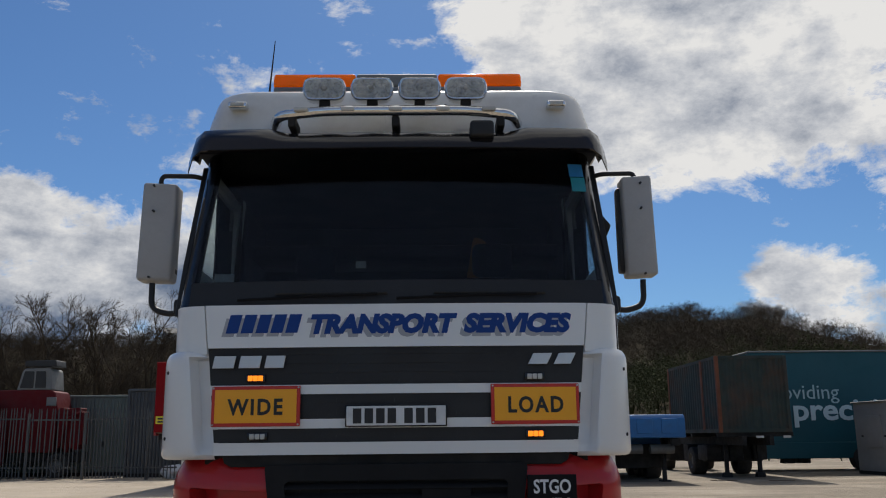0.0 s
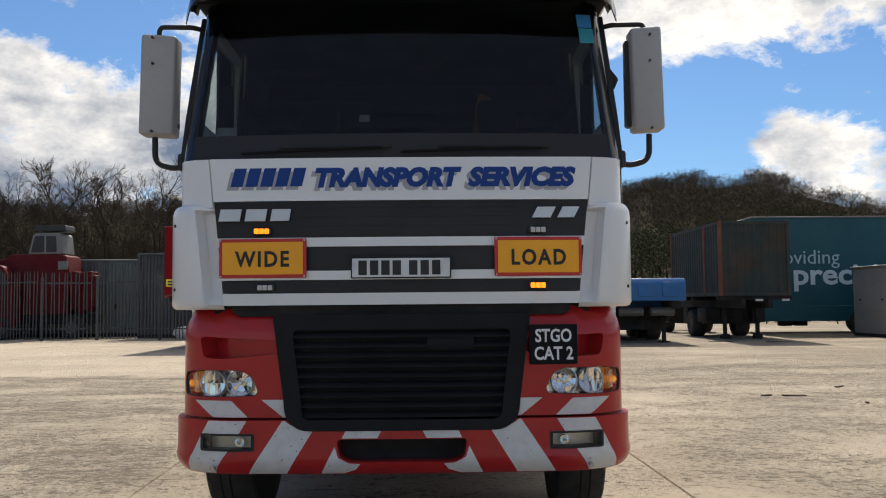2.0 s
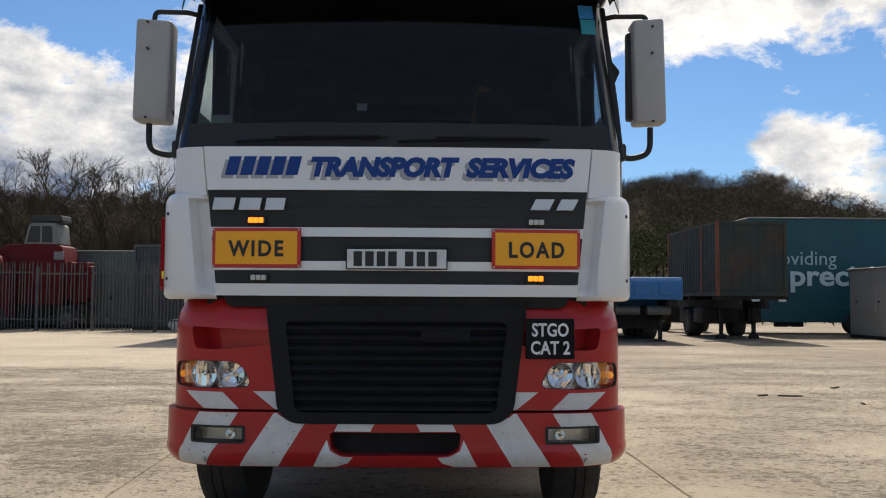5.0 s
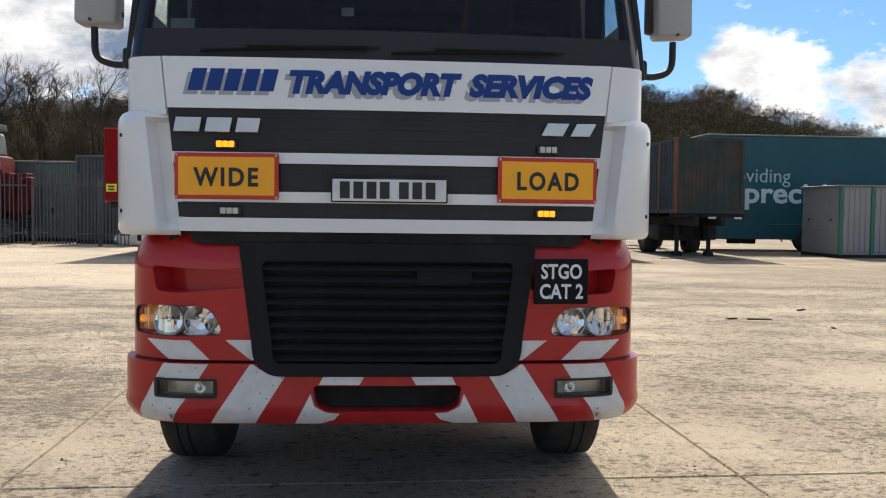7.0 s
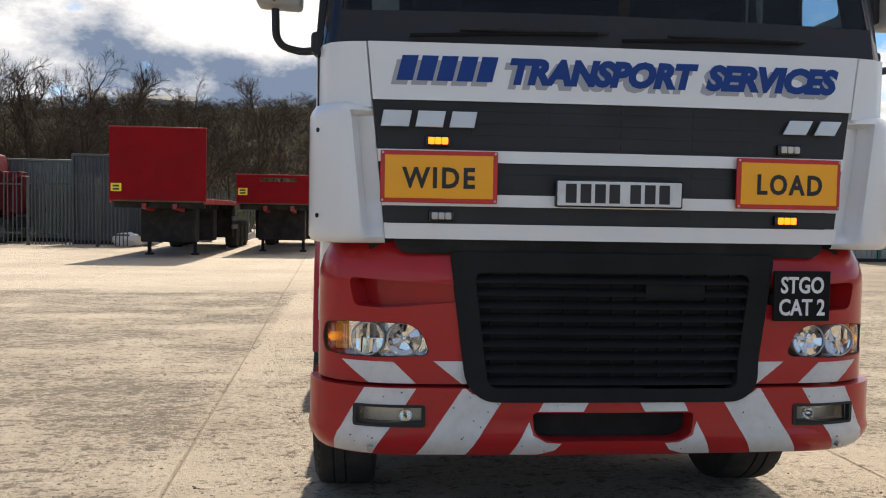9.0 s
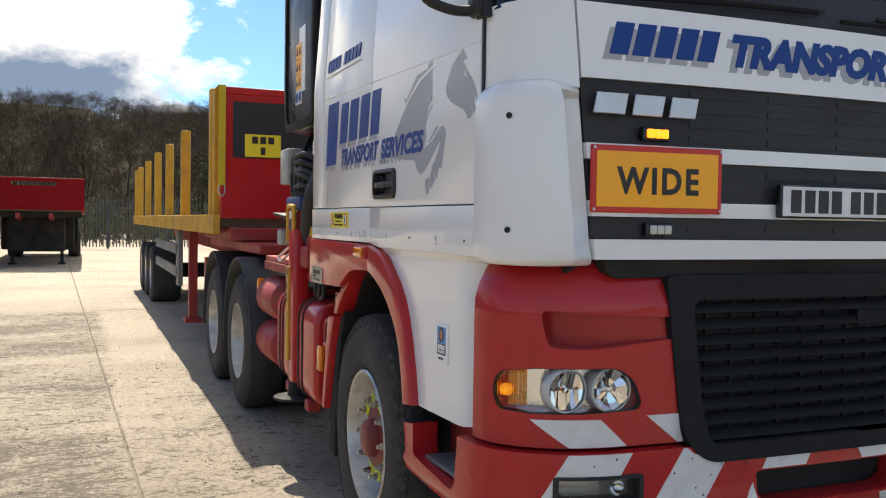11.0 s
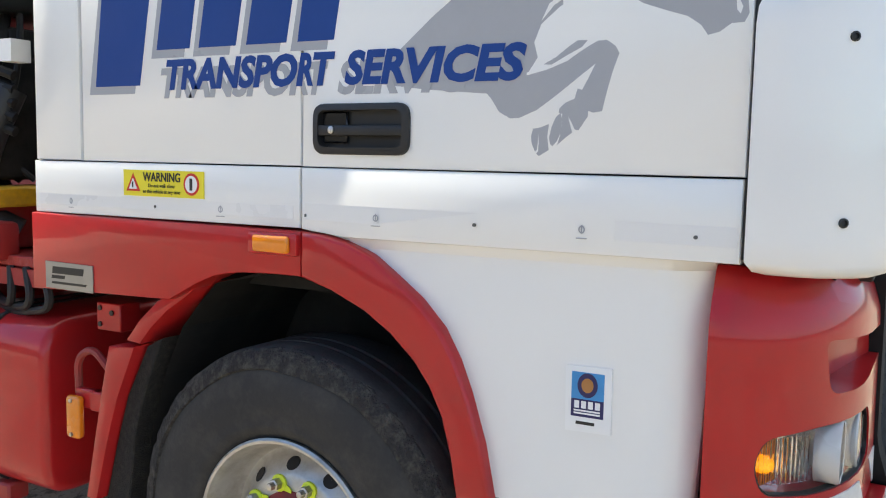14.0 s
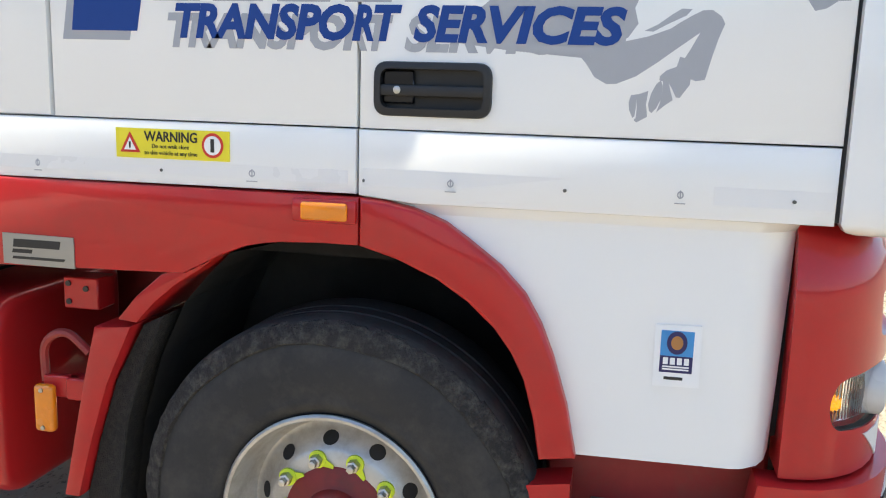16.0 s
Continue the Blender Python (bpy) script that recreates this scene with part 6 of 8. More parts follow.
M["jacket"] = mat("dull_orange_cloth", (0.22, 0.09, 0.02), 0.9, vary=0.3)
cab_inside()


def mirrors():
    for g in (-1, 1):
        bm = B()
        box(bm, g * (1.282 if g < 0 else 1.303), g * (1.470 if g < 0 else 1.472), 0.30, 0.44, *((2.348, 2.922) if g < 0 else (2.358, 2.95)), 0.02, 3)
        for v in bm.verts:
            t = (v.co.z - 2.33) / 0.6
            v.co.x += g * 0.012 * (1 - t)
            if abs(v.co.x) < 1.36:
                v.co.y += 0.035
        m = part("mirror", bm, "mirror_shell", lorry, "pale grey door mirror housing", smooth=45)
        bm = B()
        box(bm, g * (1.292 if g < 0 else 1.284), g * 1.452, 0.40, 0.475, 2.39, 2.90, 0.015, 2)
        part("mirror_back", bm, "black", m)
        for z0, z1 in ((2.56, 2.88), (2.40, 2.54)):
            bm = B()
            box(bm, g * 1.31, g * 1.46, 0.474, 0.482, z0, z1, 0.003)
            part("mirror_glass", bm, "mirror_glass", m)
        for x, z in ((1.405, 2.90), (1.402, 2.75), (1.405, 2.365)):
            bm = B()
            cyl(bm, (g * x, 0.292, z), (g * x, 0.31, z), 0.007, 8)
            part("screw", bm, "ink", m)
        bm = B()
        tube(bm, bend([(g * 1.39, 0.37, 2.92), (g * 1.385, 0.37, 2.978), (g * 1.20, 0.37, 2.975), (g * 1.16, 0.40, 2.972)], 0.04), 0.014, 10)
        part("top_arm", bm, "black", m)
        bm = B()
        tube(bm, bend([(g * 1.405, 0.37, 2.34), (g * 1.40, 0.36, 2.19), (g * 1.28, 0.33, 2.155), (g * 1.20, 0.30, 2.17)], 0.06), 0.017, 10)
        box(bm, g * 1.195, g * 1.25, 0.26, 0.35, 2.14, 2.235, 0.02, 2)
        part("lower_arm", bm, "black", m)
    # kerb mirror
    bm = B()
    prism(bm, rounded([(1.19, 2.80), (1.27, 2.70), (1.24, 2.63), (1.19, 2.64)], 0.015), "y", 0.52, 0.66, 0.015, 2)
    km = part("kerb_mirror", bm, "black", lorry)
    bm = B()
    cyl(bm, (1.2, 0.6, 2.78), (1.2, 0.6, 2.95), 0.012, 8)
    part("arm", bm, "black", km)


M["mirror_shell"] = mat("mirror_shell", (0.40, 0.395, 0.385), 0.5, vary=0.05, dirt=(0.28, 0.27, 0.25), dirt_amt=0.3, dirt_scale=5)
M["mirror_glass"] = mat("mirror_glass", (0.85, 0.85, 0.85), 0.03, metal=1.0, vary=0.0, rough_vary=0.0)
mirrors()


def bumper():
    up = lambda s, z: -0.05 * max(0, (z - 1.22) / 0.14) ** 2
    bm = B()
    drape(bm, [(-1.358, 0.80), (1.358, 0.80), (1.358, 1.372), (-1.358, 1.372)], BUMP, up, 0.14, 0.06, 0.05)
    ub = part("bumper_upper", bm, "red", lorry, "glossy red bumper corner with headlamp recess", smooth=35)
    cuts = []
    light = rounded([(-1.218, 0.912), (-1.242, 0.975), (-1.212, 1.032), (-1.08, 1.047), (-0.835, 1.047), (-0.778, 1.005), (-0.752, 0.935), (-0.765, 0.913), (-0.95, 0.905), (-1.10, 0.905)], [0.03, 0.05, 0.03, 0, 0.05, 0.04, 0.02, 0.015, 0, 0], 5)
    scoop = rounded([(-1.075, 1.225), (-0.62, 1.20), (-0.62, 1.135), (-0.94, 1.105), (-1.05, 1.11)], 0.03, 4)
    for f in (lambda p: p, mirror):
        c = B()
        drape(c, f(light), BUMP, 0.05, 0.13, 0.05, 0.1)
        cuts.append(c)
        c = B()
        drape(c, f(scoop), BUMP, lambda s, z: 0.03, 0.15, 0.05, 0.1)
        if f is not mirror:
            # the floor of the scoop runs out towards the grille
            for v in c.verts:
                t = min(1, max(0, (v.co.x + 1.05) / 0.43))
                v.co.y -= 0.105 * t
        else:
            for v in c.verts:
                t = min(1, max(0, (1.05 - v.co.x) / 0.43))
                v.co.y -= 0.105 * t
        cuts.append(c)
    c = B()
    drape(c, [(-0.64, 1.30), (0.64, 1.30), (0.60, 0.90), (0.585, 0.79), (-0.585, 0.79), (-0.60, 0.90)], BUMP, 0.1, 0.4, 0.1, 1)
    cuts.append(c)
    carve(ub, cuts)
    # lower bumper
    low = lambda s, z: 0.034 - 0.045 * max(0, (0.575 - z) / 0.067) ** 2 + 0.008 * math.exp(-((z - 0.588) / 0.018) ** 2)
    bm = B()
    drape(bm, [(-1.95, 0.72), (-1.95, 0.56), (-1.42, 0.515), (-1.1, 0.508), (1.1, 0.508), (1.42, 0.515), (1.95, 0.56), (1.95, 0.72), (1.60, 0.775), (1.42, 0.79), (0.60, 0.79), (0.575, 0.768), (0.52, 0.757), (-0.52, 0.757), (-0.575, 0.768), (-0.60, 0.79), (-1.42, 0.79), (-1.60, 0.775)], BUMP, low, 0.1, 0.06, 0.035)
    lb = part("bumper_lower", bm, "red", lorry, "red lower bumper with white hazard stripes", smooth=35)
    slot = rounded([(-0.335, 0.692), (0.335, 0.692), (0.325, 0.605), (0.27, 0.575), (-0.27, 0.575), (-0.325, 0.605)], 0.02, 4)
    fog = rounded([(-1.03, 0.632), (-0.765, 0.632), (-0.765, 0.722), (-1.03, 0.722)], 0.012, 3)
    cuts = []
    well = rounded([(-1.82, 0.625), (-1.43, 0.60), (-1.40, 0.83), (-1.82, 0.83)], 0.03, 4)
    for p, d in ((slot, 0.3), (fog, 0.07), (mirror(fog), 0.07), (well, 0.2), (mirror(well), 0.2)):
        c = B()
        drape(c, p, BUMP, 0.08, d + 0.05, 0.06, 0.1)
        cuts.append(c)
    carve(lb, cuts)
    bm = B()
    box(bm, -0.45, 0.45, 0.11, 0.16, 0.55, 0.72)
    part("slot_back", bm, "dark", lorry)
    # hazard stripes
    lowd = lambda s, z: low(s, z) + 0.0025
    stripes_low = [[(-0.99, 0.788), (-0.805, 0.788), (-0.97, 0.512), (-1.135, 0.514)],
                   [(-0.618, 0.788), (-0.605, 0.789), (-0.577, 0.767), (-0.52, 0.756), (-0.448, 0.756), (-0.60, 0.512), (-0.80, 0.512)],
                   [(-0.28, 0.755), (-0.095, 0.755), (-0.127, 0.697), (-0.31, 0.697)],
                   [(-0.347, 0.655), (-0.33, 0.60), (-0.272, 0.570), (-0.215, 0.566), (-0.24, 0.535), (-0.305, 0.512), (-0.42, 0.512)]]
    for p in stripes_low:
        for f in (lambda q: q, mirror):
            bm = B()
            drape(bm, f(p), BUMP, lowd, 0.004, 0.06, 0.035)
            st = part("stripe", bm, "stripe", lb, "scuffed white reflective stripe")
            if p is stripes_low[0]:
                hole = B()
                drape(hole, f(fog), BUMP, 0.08, 0.2, 0.06, 0.1)
                carve(st, [hole])
    rng = random.Random(12)
    bm = B()
    for _ in range(90):
        s, z, r = rng.uniform(-1.05, 1.05), rng.uniform(0.525, 0.775), rng.uniform(0.0015, 0.0042)
        if abs(s) < 0.36 and 0.56 < z < 0.70 or 0.75 < abs(s) < 1.04 and 0.62 < z < 0.735:
            continue
        drape(bm, [(s - r, z), (s - r * 0.2, z - r), (s + r, z - r * 0.4), (s + r * 0.5, z + r)], BUMP, lambda a, b: low(a, b) + 0.0036, 0.003, 1, 1)
    tagged(part("paint_chips", bm, "chip", lb, "dark stone chips in the paint"), "dark stone chips in the paint", kind="stuff")
    updd = lambda s, z: up(s, z) + 0.0025
    for p in ([(-1.10, 0.888), (-0.895, 0.888), (-0.805, 0.802), (-0.985, 0.802)], [(-0.735, 0.893), (-0.60, 0.893), (-0.60, 0.802), (-0.62, 0.802)]):
        for f in (lambda q: q, mirror):
            bm = B()
            drape(bm, f(p), BUMP, updd, 0.004, 0.06, 0.04)
            part("stripe", bm, "stripe", ub, "white reflective stripe")
    # headlamps
    for f, g in ((lambda p: p, -1), (mirror, 1)):
        bm = B()
        drape(bm, f(light), BUMP, -0.07, 0.01, 0.05, 0.1)
        hl = part("headlamp", bm, "reflector", lorry, "clear headlamp with amber indicator")
        for x, r, y in ((0.998, 0.066, 0.096), (0.853, 0.068, 0.072)):
            c = (g * x, y, 0.977)
            bm = B()
            lathe(bm, [(0.052, r * 1.05), (0.004, r * 1.05), (0.0, r * 1.0), (0.002, r * 0.955)], c, (0, 1, 0), 32, False)
            part("sleeve", bm, "lamp_sleeve", hl, "pale grey lamp sleeve")
            # mirror facets: upright bands in one bowl, sectors in the other
            bm = B()
            cells, q = [], r * 0.95
            if x > 0.9:
                for k in range(9):
                    a, b = -q + 2 * q * k / 9, -q + 2 * q * (k + 1) / 9
                    za, zm, zb = (math.sqrt(max(0.0, q * q - v * v)) for v in (a, (a + b) / 2, b))
                    cells += [[(a, 0), (b, 0), (b, zb), ((a + b) / 2, zm), (a, za)], [(a, 0), (a, -za), ((a + b) / 2, -zm), (b, -zb), (b, 0)]]
            else:
                for k in range(11):
                    t0, t1 = math.tau * k / 11 + 0.2, math.tau * (k + 1) / 11 + 0.2
                    mid = rng.uniform(0.4, 0.75)
                    for r0, r1 in ((0.16, mid), (mid, 1.0)):
                        cells.append([(q * w * math.cos(t), q * w * math.sin(t)) for w, t in ((r0, t0), (r1, t0), (r1, (t0 + t1) / 2), (r1, t1), (r0, t1))])
            for cell in cells:
                mx, mz = sum(p[0] for p in cell) / len(cell), sum(p[1] for p in cell) / len(cell)
                ta, tb = -0.030 * mx / q ** 2 + rng.gauss(0, 0.26), -0.030 * mz / q ** 2 + rng.gauss(0, 0.26)
                deep = 0.012 + 0.016 * (1 - (mx * mx + mz * mz) / q ** 2)
                bm.faces.new([bm.verts.new((c[0] + p, c[1] + deep + ta * (p - mx) + tb * (z - mz), c[2] + z)) for p, z in cell])
            part("bowl", bm, "bowl", hl, smooth=0)
            bm = B()
            lathe(bm, [(0.008, 0.001), (0.009, 0.008), (0.02, 0.011), (0.046, 0.012)], c, (0, 1, 0), 16, False)
            part("bulb_shield", bm, "chrome", hl)
        for k in range(12):
            s = -1.222 + 0.012 * k
            bm = B()
            drape(bm, f([(s - 0.003, 0.93), (s + 0.003, 0.93), (s + 0.003, 1.026), (s - 0.003, 1.026)]), BUMP, -0.016, 0.004, 0.02, 0.1)
            part("lens_flute", bm, "lamp_lens", hl).visible_shadow = False
        bm = B()
        lathe(bm, [(-0.02, 0.003), (-0.017, 0.011), (-0.008, 0.018), (0.006, 0.02), (0.02, 0.016)], (g * 1.138, 0.232, 0.968), (g * 0.3, 0.95, 0), 20)
        part("indicator", bm, "amber_lens", hl, "amber indicator bulb")
        # added plate: the bulb's reflection in the chrome is painted on as amber
        bm = B()
        prism(bm, [(g * 1.068, 0.215), (g * 1.128, 0.240), (g * 1.126, 0.248), (g * 1.068, 0.225)], "z", 0.918, 1.034)
        part("indicator_reflector", bm, "amber_tint", hl, "plate coloured with the bulb's amber reflection")
        bm = B()
        drape(bm, f(light), BUMP, -0.010, 0.004, 0.03, 0.1)
        ln = part("lens", bm, "lamp_lens", hl)
        ln.visible_shadow = False
        bm = B()
        drape(bm, f([(x, z) for x, z in light]), BUMP, -0.004, 0.02, 0.05, 0.1)
        o = part("lamp_rim", bm, "black", hl)
        inner = [(-0.985 + (x + 0.985) * 0.985, 0.976 + (z - 0.976) * 0.965) for x, z in light]
        c = B()
        drape(c, f(inner), BUMP, 0.06, 0.18, 0.05, 0.1)
        carve(o, [c])
        # fog lamps
        bm = B()
        drape(bm, f(fog), BUMP, -0.035, 0.01, 0.05, 0.1)
        fl = part("fog_lamp", bm, "reflector_dull", lorry, "rectangular fog lamp in a black frame")
        bm = B()
        drape(bm, f(fog), BUMP, 0.040, 0.08, 0.05, 0.1)
        fr = part("frame", bm, "black", fl)
        c = B()
        drape(c, f([(-1.015, 0.643), (-0.78, 0.643), (-0.78, 0.711), (-1.015, 0.711)]), BUMP, 0.08, 0.16, 0.05, 0.1)
        carve(fr, [c])
        bm = B()
        lathe(bm, [(0, 0.026), (0.012, 0.02), (0.02, 0.006)], (g * 0.845, 0.05, 0.677), (0, 1, 0), 16, False)
        part("bulb", bm, "chrome", fl)
        bm = B()
        drape(bm, f([(-1.013, 0.645), (-0.782, 0.645), (-0.782, 0.709), (-1.013, 0.709)]), BUMP, 0.022, 0.004, 0.05, 0.1)
        ln = part("lens", bm, "glass", fl)
        ln.visible_shadow = False
        bm = B()
        cyl(bm, (g * 0.985, 0.028, 0.545), (g * 0.985, 0.10, 0.545), 0.013, 12)
        part("bumper_bolt", bm, "steel", lorry)
        # step housing behind the bumper corner
        bm = B()
        prism(bm, [(0.34, 0.52), (0.86, 0.56), (0.88, 0.72), (0.68, 0.785), (0.34, 0.80)], "x", g * 1.06, g * 0.9, 0.01)
        part("step_housing", bm, "red_dull", lorry)
        bm = B()
        box(bm, g * 1.06, g * 1.205, 0.42, 0.76, 0.618, 0.634, 0.003)
        part("step_plate", bm, "galv", lorry, "grey metal step in the bumper recess")


M["stripe"] = mat("white_reflective", (0.70, 0.69, 0.66), 0.45, vary=0.05, fine=120, dirt=(0.36, 0.33, 0.29), dirt_amt=0.25, dirt_scale=16)
# amber of the reflected bulb, put into the plate's own colour
M["amber_tint"] = mat("amber_glow_tint", (0.85, 0.33, 0.05), 0.3, metal=0.5, vary=0.2, fine=150, bump=0.5, bump_scale=120)
M["amber_lens"] = mat("amber_lens", (1.0, 0.33, 0.015), 0.25, metal=0.1, vary=0.15, fine=150, bump=0.6, bump_scale=140, emit=0.4)
M["lamp_sleeve"] = mat("lamp_sleeve", (0.55, 0.55, 0.54), 0.3, vary=0.06)
M["chip"] = mat("paint_chip", (0.07, 0.06, 0.055), 0.8, vary=0.3)
M["bowl"] = mat("mirror_bowl", (0.82, 0.81, 0.78), 0.1, metal=1.0, vary=0.02, rough_vary=0.02)
M["reflector_dull"] = mat("old_reflector", (0.5, 0.49, 0.45), 0.3, metal=0.9, vary=0.2, fine=60, bump=0.3, bump_scale=60)
bumper()


def grille():
    bm = B()
    outer = rounded([(-0.676, 1.335), (0.676, 1.335), (0.655, 1.17), (0.625, 0.94), (0.605, 0.80), (0.53, 0.735), (-0.53, 0.735), (-0.605, 0.80), (-0.625, 0.94), (-0.655, 1.17)], [0.03, 0.03, 0, 0, 0.06, 0.05, 0.05, 0.06, 0, 0], 5)
    drape(bm, outer, BUMP, lambda s, z: 0.008 + 0.034 * min(1, max(0, (0.90 - z) / 0.12)), 0.08, 0.1, 0.04)
    g = part("grille", bm, "grille", lorry, "dark grey radiator grille with open slats", smooth=35)
    inner = rounded([(-0.575, 1.255), (0.575, 1.255), (0.515, 0.79), (-0.515, 0.79)], 0.04, 3)
    c = B()
    drape(c, inner, BUMP, 0.06, 0.15, 0.1, 1)
    carve(g, [c])
    bm = B()
    drape(bm, [(-0.62, 1.30), (0.62, 1.30), (0.58, 0.76), (-0.58, 0.76)], BUMP, -0.034, 0.01, 0.2, 1)
    part("mesh_back", bm, "grille", g)
    n = 9
    for k in range(n):
        z = 0.79 + (1.255 - 0.79) * (k + 0.5) / n
        w = 0.51 + 0.06 * (z - 0.80) / 0.435 + 0.006
        bm = B()
        drape(bm, [(-w, z - 0.016), (w, z - 0.016), (w, z + 0.013), (-w, z + 0.013)], BUMP, lambda s, zz: -0.008 - (zz - z) * 1.2, 0.014, 0.2, 1)
        part("slat", bm, "grille", g)
    for k in range(-5, 6):
        x = k * 0.1
        bm = B()
        drape(bm, [(x - 0.005, 0.79), (x + 0.005, 0.79), (x + 0.005, 1.256), (x - 0.005, 1.256)], BUMP, -0.022, 0.036, 1, 1)
        part("rib", bm, "grille", g)
    bm = B()
    drape(bm, [(0.13, 1.15), (0.38, 1.15), (0.38, 1.215), (0.13, 1.215)], BUMP, 0.0, 0.02, 0.2, 1)
    part("blank_plate", bm, "grille", g)


grille()


def boards():
    bow = lambda co: Vector((co.x, co.y + 0.028 * co.x * co.x, co.z))
    for x0, x1, word, g in ((-0.960, -0.495, "WIDE", -1), (0.490, 0.955, "LOAD", 1)):
        xc = (x0 + x1) / 2
        turn = Matrix.Translation((xc, 0.031, 0)) @ Matrix.Rotation(g * 0.075, 4, "Z")
        w = (x1 - x0) / 2
        bm = B()
        box(bm, -w, w, 0.0, 0.010, 1.529, 1.735, 0.003, m=turn)
        s = part("warning_sign", bm, "sign_red", lorry, "amber warning board with a red border and black words")
        bm = B()
        box(bm, 0.018 - w, w - 0.018, -0.003, 0.002, 1.547, 1.717, m=turn)
        part("face", bm, "sign_yellow", s)
        lettering("lettering", word, 0.112, turn @ Matrix.Translation((0, -0.004, 1.590)) @ FRONT, "ink", s, 0.001, fat=0.0034, width=0.290, align="CENTER", track=1.22)
        for x in (0.009 - w, w - 0.009):
            for z in (1.538, 1.726):
                bm = B()
                cyl(bm, turn @ Vector((x, -0.006, z)), turn @ Vector((x, 0.001, z)), 0.005, 8)
                part("screw", bm, "steel", s)
        bm = B()
        box(bm, -0.1, 0.1, 0.008, 0.05, 1.60, 1.66, m=turn)
        part("mount", bm, "dark", s)
    # registration plate with bars for its characters
    bm = B()
    box(bm, -0.262, 0.262, 0.004, 0.028, 1.522, 1.632, 0.004)
    p = part("registration_plate", bm, "black_gloss", lorry, "white registration plate in a thin frame")
    bm = B()
    box(bm, -0.255, 0.255, 0.0005, 0.005, 1.528, 1.626, 0.002)
    part("face", bm, "plate_white", p)
    for i, x in enumerate((-0.222, -0.162, -0.103, -0.044, 0.042, 0.102, 0.162)):
        bm = B()
        box(bm, x, x + 0.044, -0.001, 0.001, 1.539, 1.615)
        part("bar", bm, "ink", p)
    # black category board
    turn = Matrix.Translation((0.7945, 0.029, 0)) @ Matrix.Rotation(0.055, 4, "Z")
    bm = B()
    box(bm, -0.1265, 0.1265, 0, 0.012, 1.066, 1.274, 0.003, m=turn)
    c = part("category_board", bm, "board_black", lorry, "black board with white category code")
    for word, z, w in (("STGO", 1.184, 0.192), ("CAT 2", 1.092, 0.205)):
        lettering("lettering", word, 0.094, turn @ Matrix.Translation((0, -0.0005, z)) @ FRONT, "decal_white", c, 0.001, fat=0.0022, width=w, align="CENTER")
    for x in (-0.105, 0.11):
        bm = B()
        box(bm, x - 0.02, x + 0.02, 0.01, 0.06, 1.13, 1.17, m=turn)
        part("mount", bm, "dark", c)
    # small lamps on the nose
    for x, z, lit in ((-0.733, 1.775, True), (0.723, 1.773, False), (-0.715, 1.478, False), (0.719, 1.480, True)):
        bm = B()
        box(bm, x - 0.052, x + 0.052, 0.034, 0.060, z - 0.021, z + 0.021, 0.006, 2)
        q = part("strobe_lamp", bm, "black_gloss", lorry, "slim three-element strobe lamp")
        for k in (-1, 0, 1):
            bm = B()
            box(bm, x + k * 0.027 - 0.0125, x + k * 0.027 + 0.0125, 0.026, 0.035, z - 0.014, z + 0.014, 0.004, 2)
            part("led", bm, "amber_lit" if lit else "led_off", q, "lit amber element" if lit else "")
    # marque blocks: plain slanted shapes
    def block(x0, x1, z0, z1, sl, mt, y, nm, cut=None):
        bm = B()
        prism(bm, [(x0, z0), (x1, z0), (x1 + sl, z1), (x0 + sl, z1)], "y", y, y + 0.008, 0.002)
        b = part(nm, bm, mt, lorry)
        if cut:
            cs = B()
            a0, a1, c0, c1 = cut
            prism(cs, [(a0, c0), (a1, c0), (a1, c1), (a0, c1)], "y", y - 0.05, y + 0.05)
            carve(b, [cs])
        return b
    block(-0.962, -0.85, 1.828, 1.892, 0.012, "silver", 0.036, "badge_block")
    block(-0.825, -0.715, 1.828, 1.892, 0.012, "silver", 0.034, "badge_block")
    block(-0.69, -0.59, 1.828, 1.892, 0.012, "silver", 0.032, "badge_block")
    block(0.69, 0.79, 1.836, 1.894, 0.03, "silver", 0.034, "badge_block")
    block(0.825, 0.915, 1.836, 1.894, 0.03, "silver", 0.036, "badge_block")

    # livery on the nose: slanted plain blocks, then the two descriptive words
    for dx, dz, mt, y in ((-0.022, -0.018, "decal_grey", 0.0285), (0, 0, "decal_blue", 0.0268)):
        for k in range(5):
            x = -0.902 + k * 0.079
            bm = B()
            prism(bm, [(x + dx, 2.012 + dz), (x + dx + 0.064, 2.012 + dz), (x + dx + 0.088, 2.110 + dz), (x + dx + 0.024, 2.110 + dz)], "y", y, y + 0.004)
            for v in bm.verts:
                v.co = bow(v.co)
            part("livery_block", bm, mt, lorry)
        for word, x, w in (("TRANSPORT", -0.452, 0.775), ("SERVICES", 0.355, 0.575)):
            lettering("livery_lettering", word, 0.130, Matrix.Translation((x + dx, y + 0.001, 2.012 + dz)) @ FRONT, mt, lorry, 0.001, shear=0.22, fat=0.0082, width=w, warp=bow)


M["silver"] = mat("silver_badge", (0.58, 0.58, 0.58), 0.35, metal=0.8, vary=0.04)
boards()


def flank(co):
    """A point of the livery laid on the door and sleeper as they stand."""
    y = float(np.interp(co.y, LONG_FROM, LONG_TO))
    base = 1.245 - 0.02 * max(0.0, 1.334 - y) / 1.084
    return Vector((-(base - co.x - 1.2445), y, co.z + 0.011))


def laid(name, polys, x, material):
    bm = B()
    for p in polys:
        prism(bm, p, "x", x, -1.2435)
    for v in bm.verts:
        v.co = flank(v.co)
    global LONG_FIT
    LONG_FIT = False
    ob = part(name, bm, material, lorry)
    LONG_FIT = True
    return ob


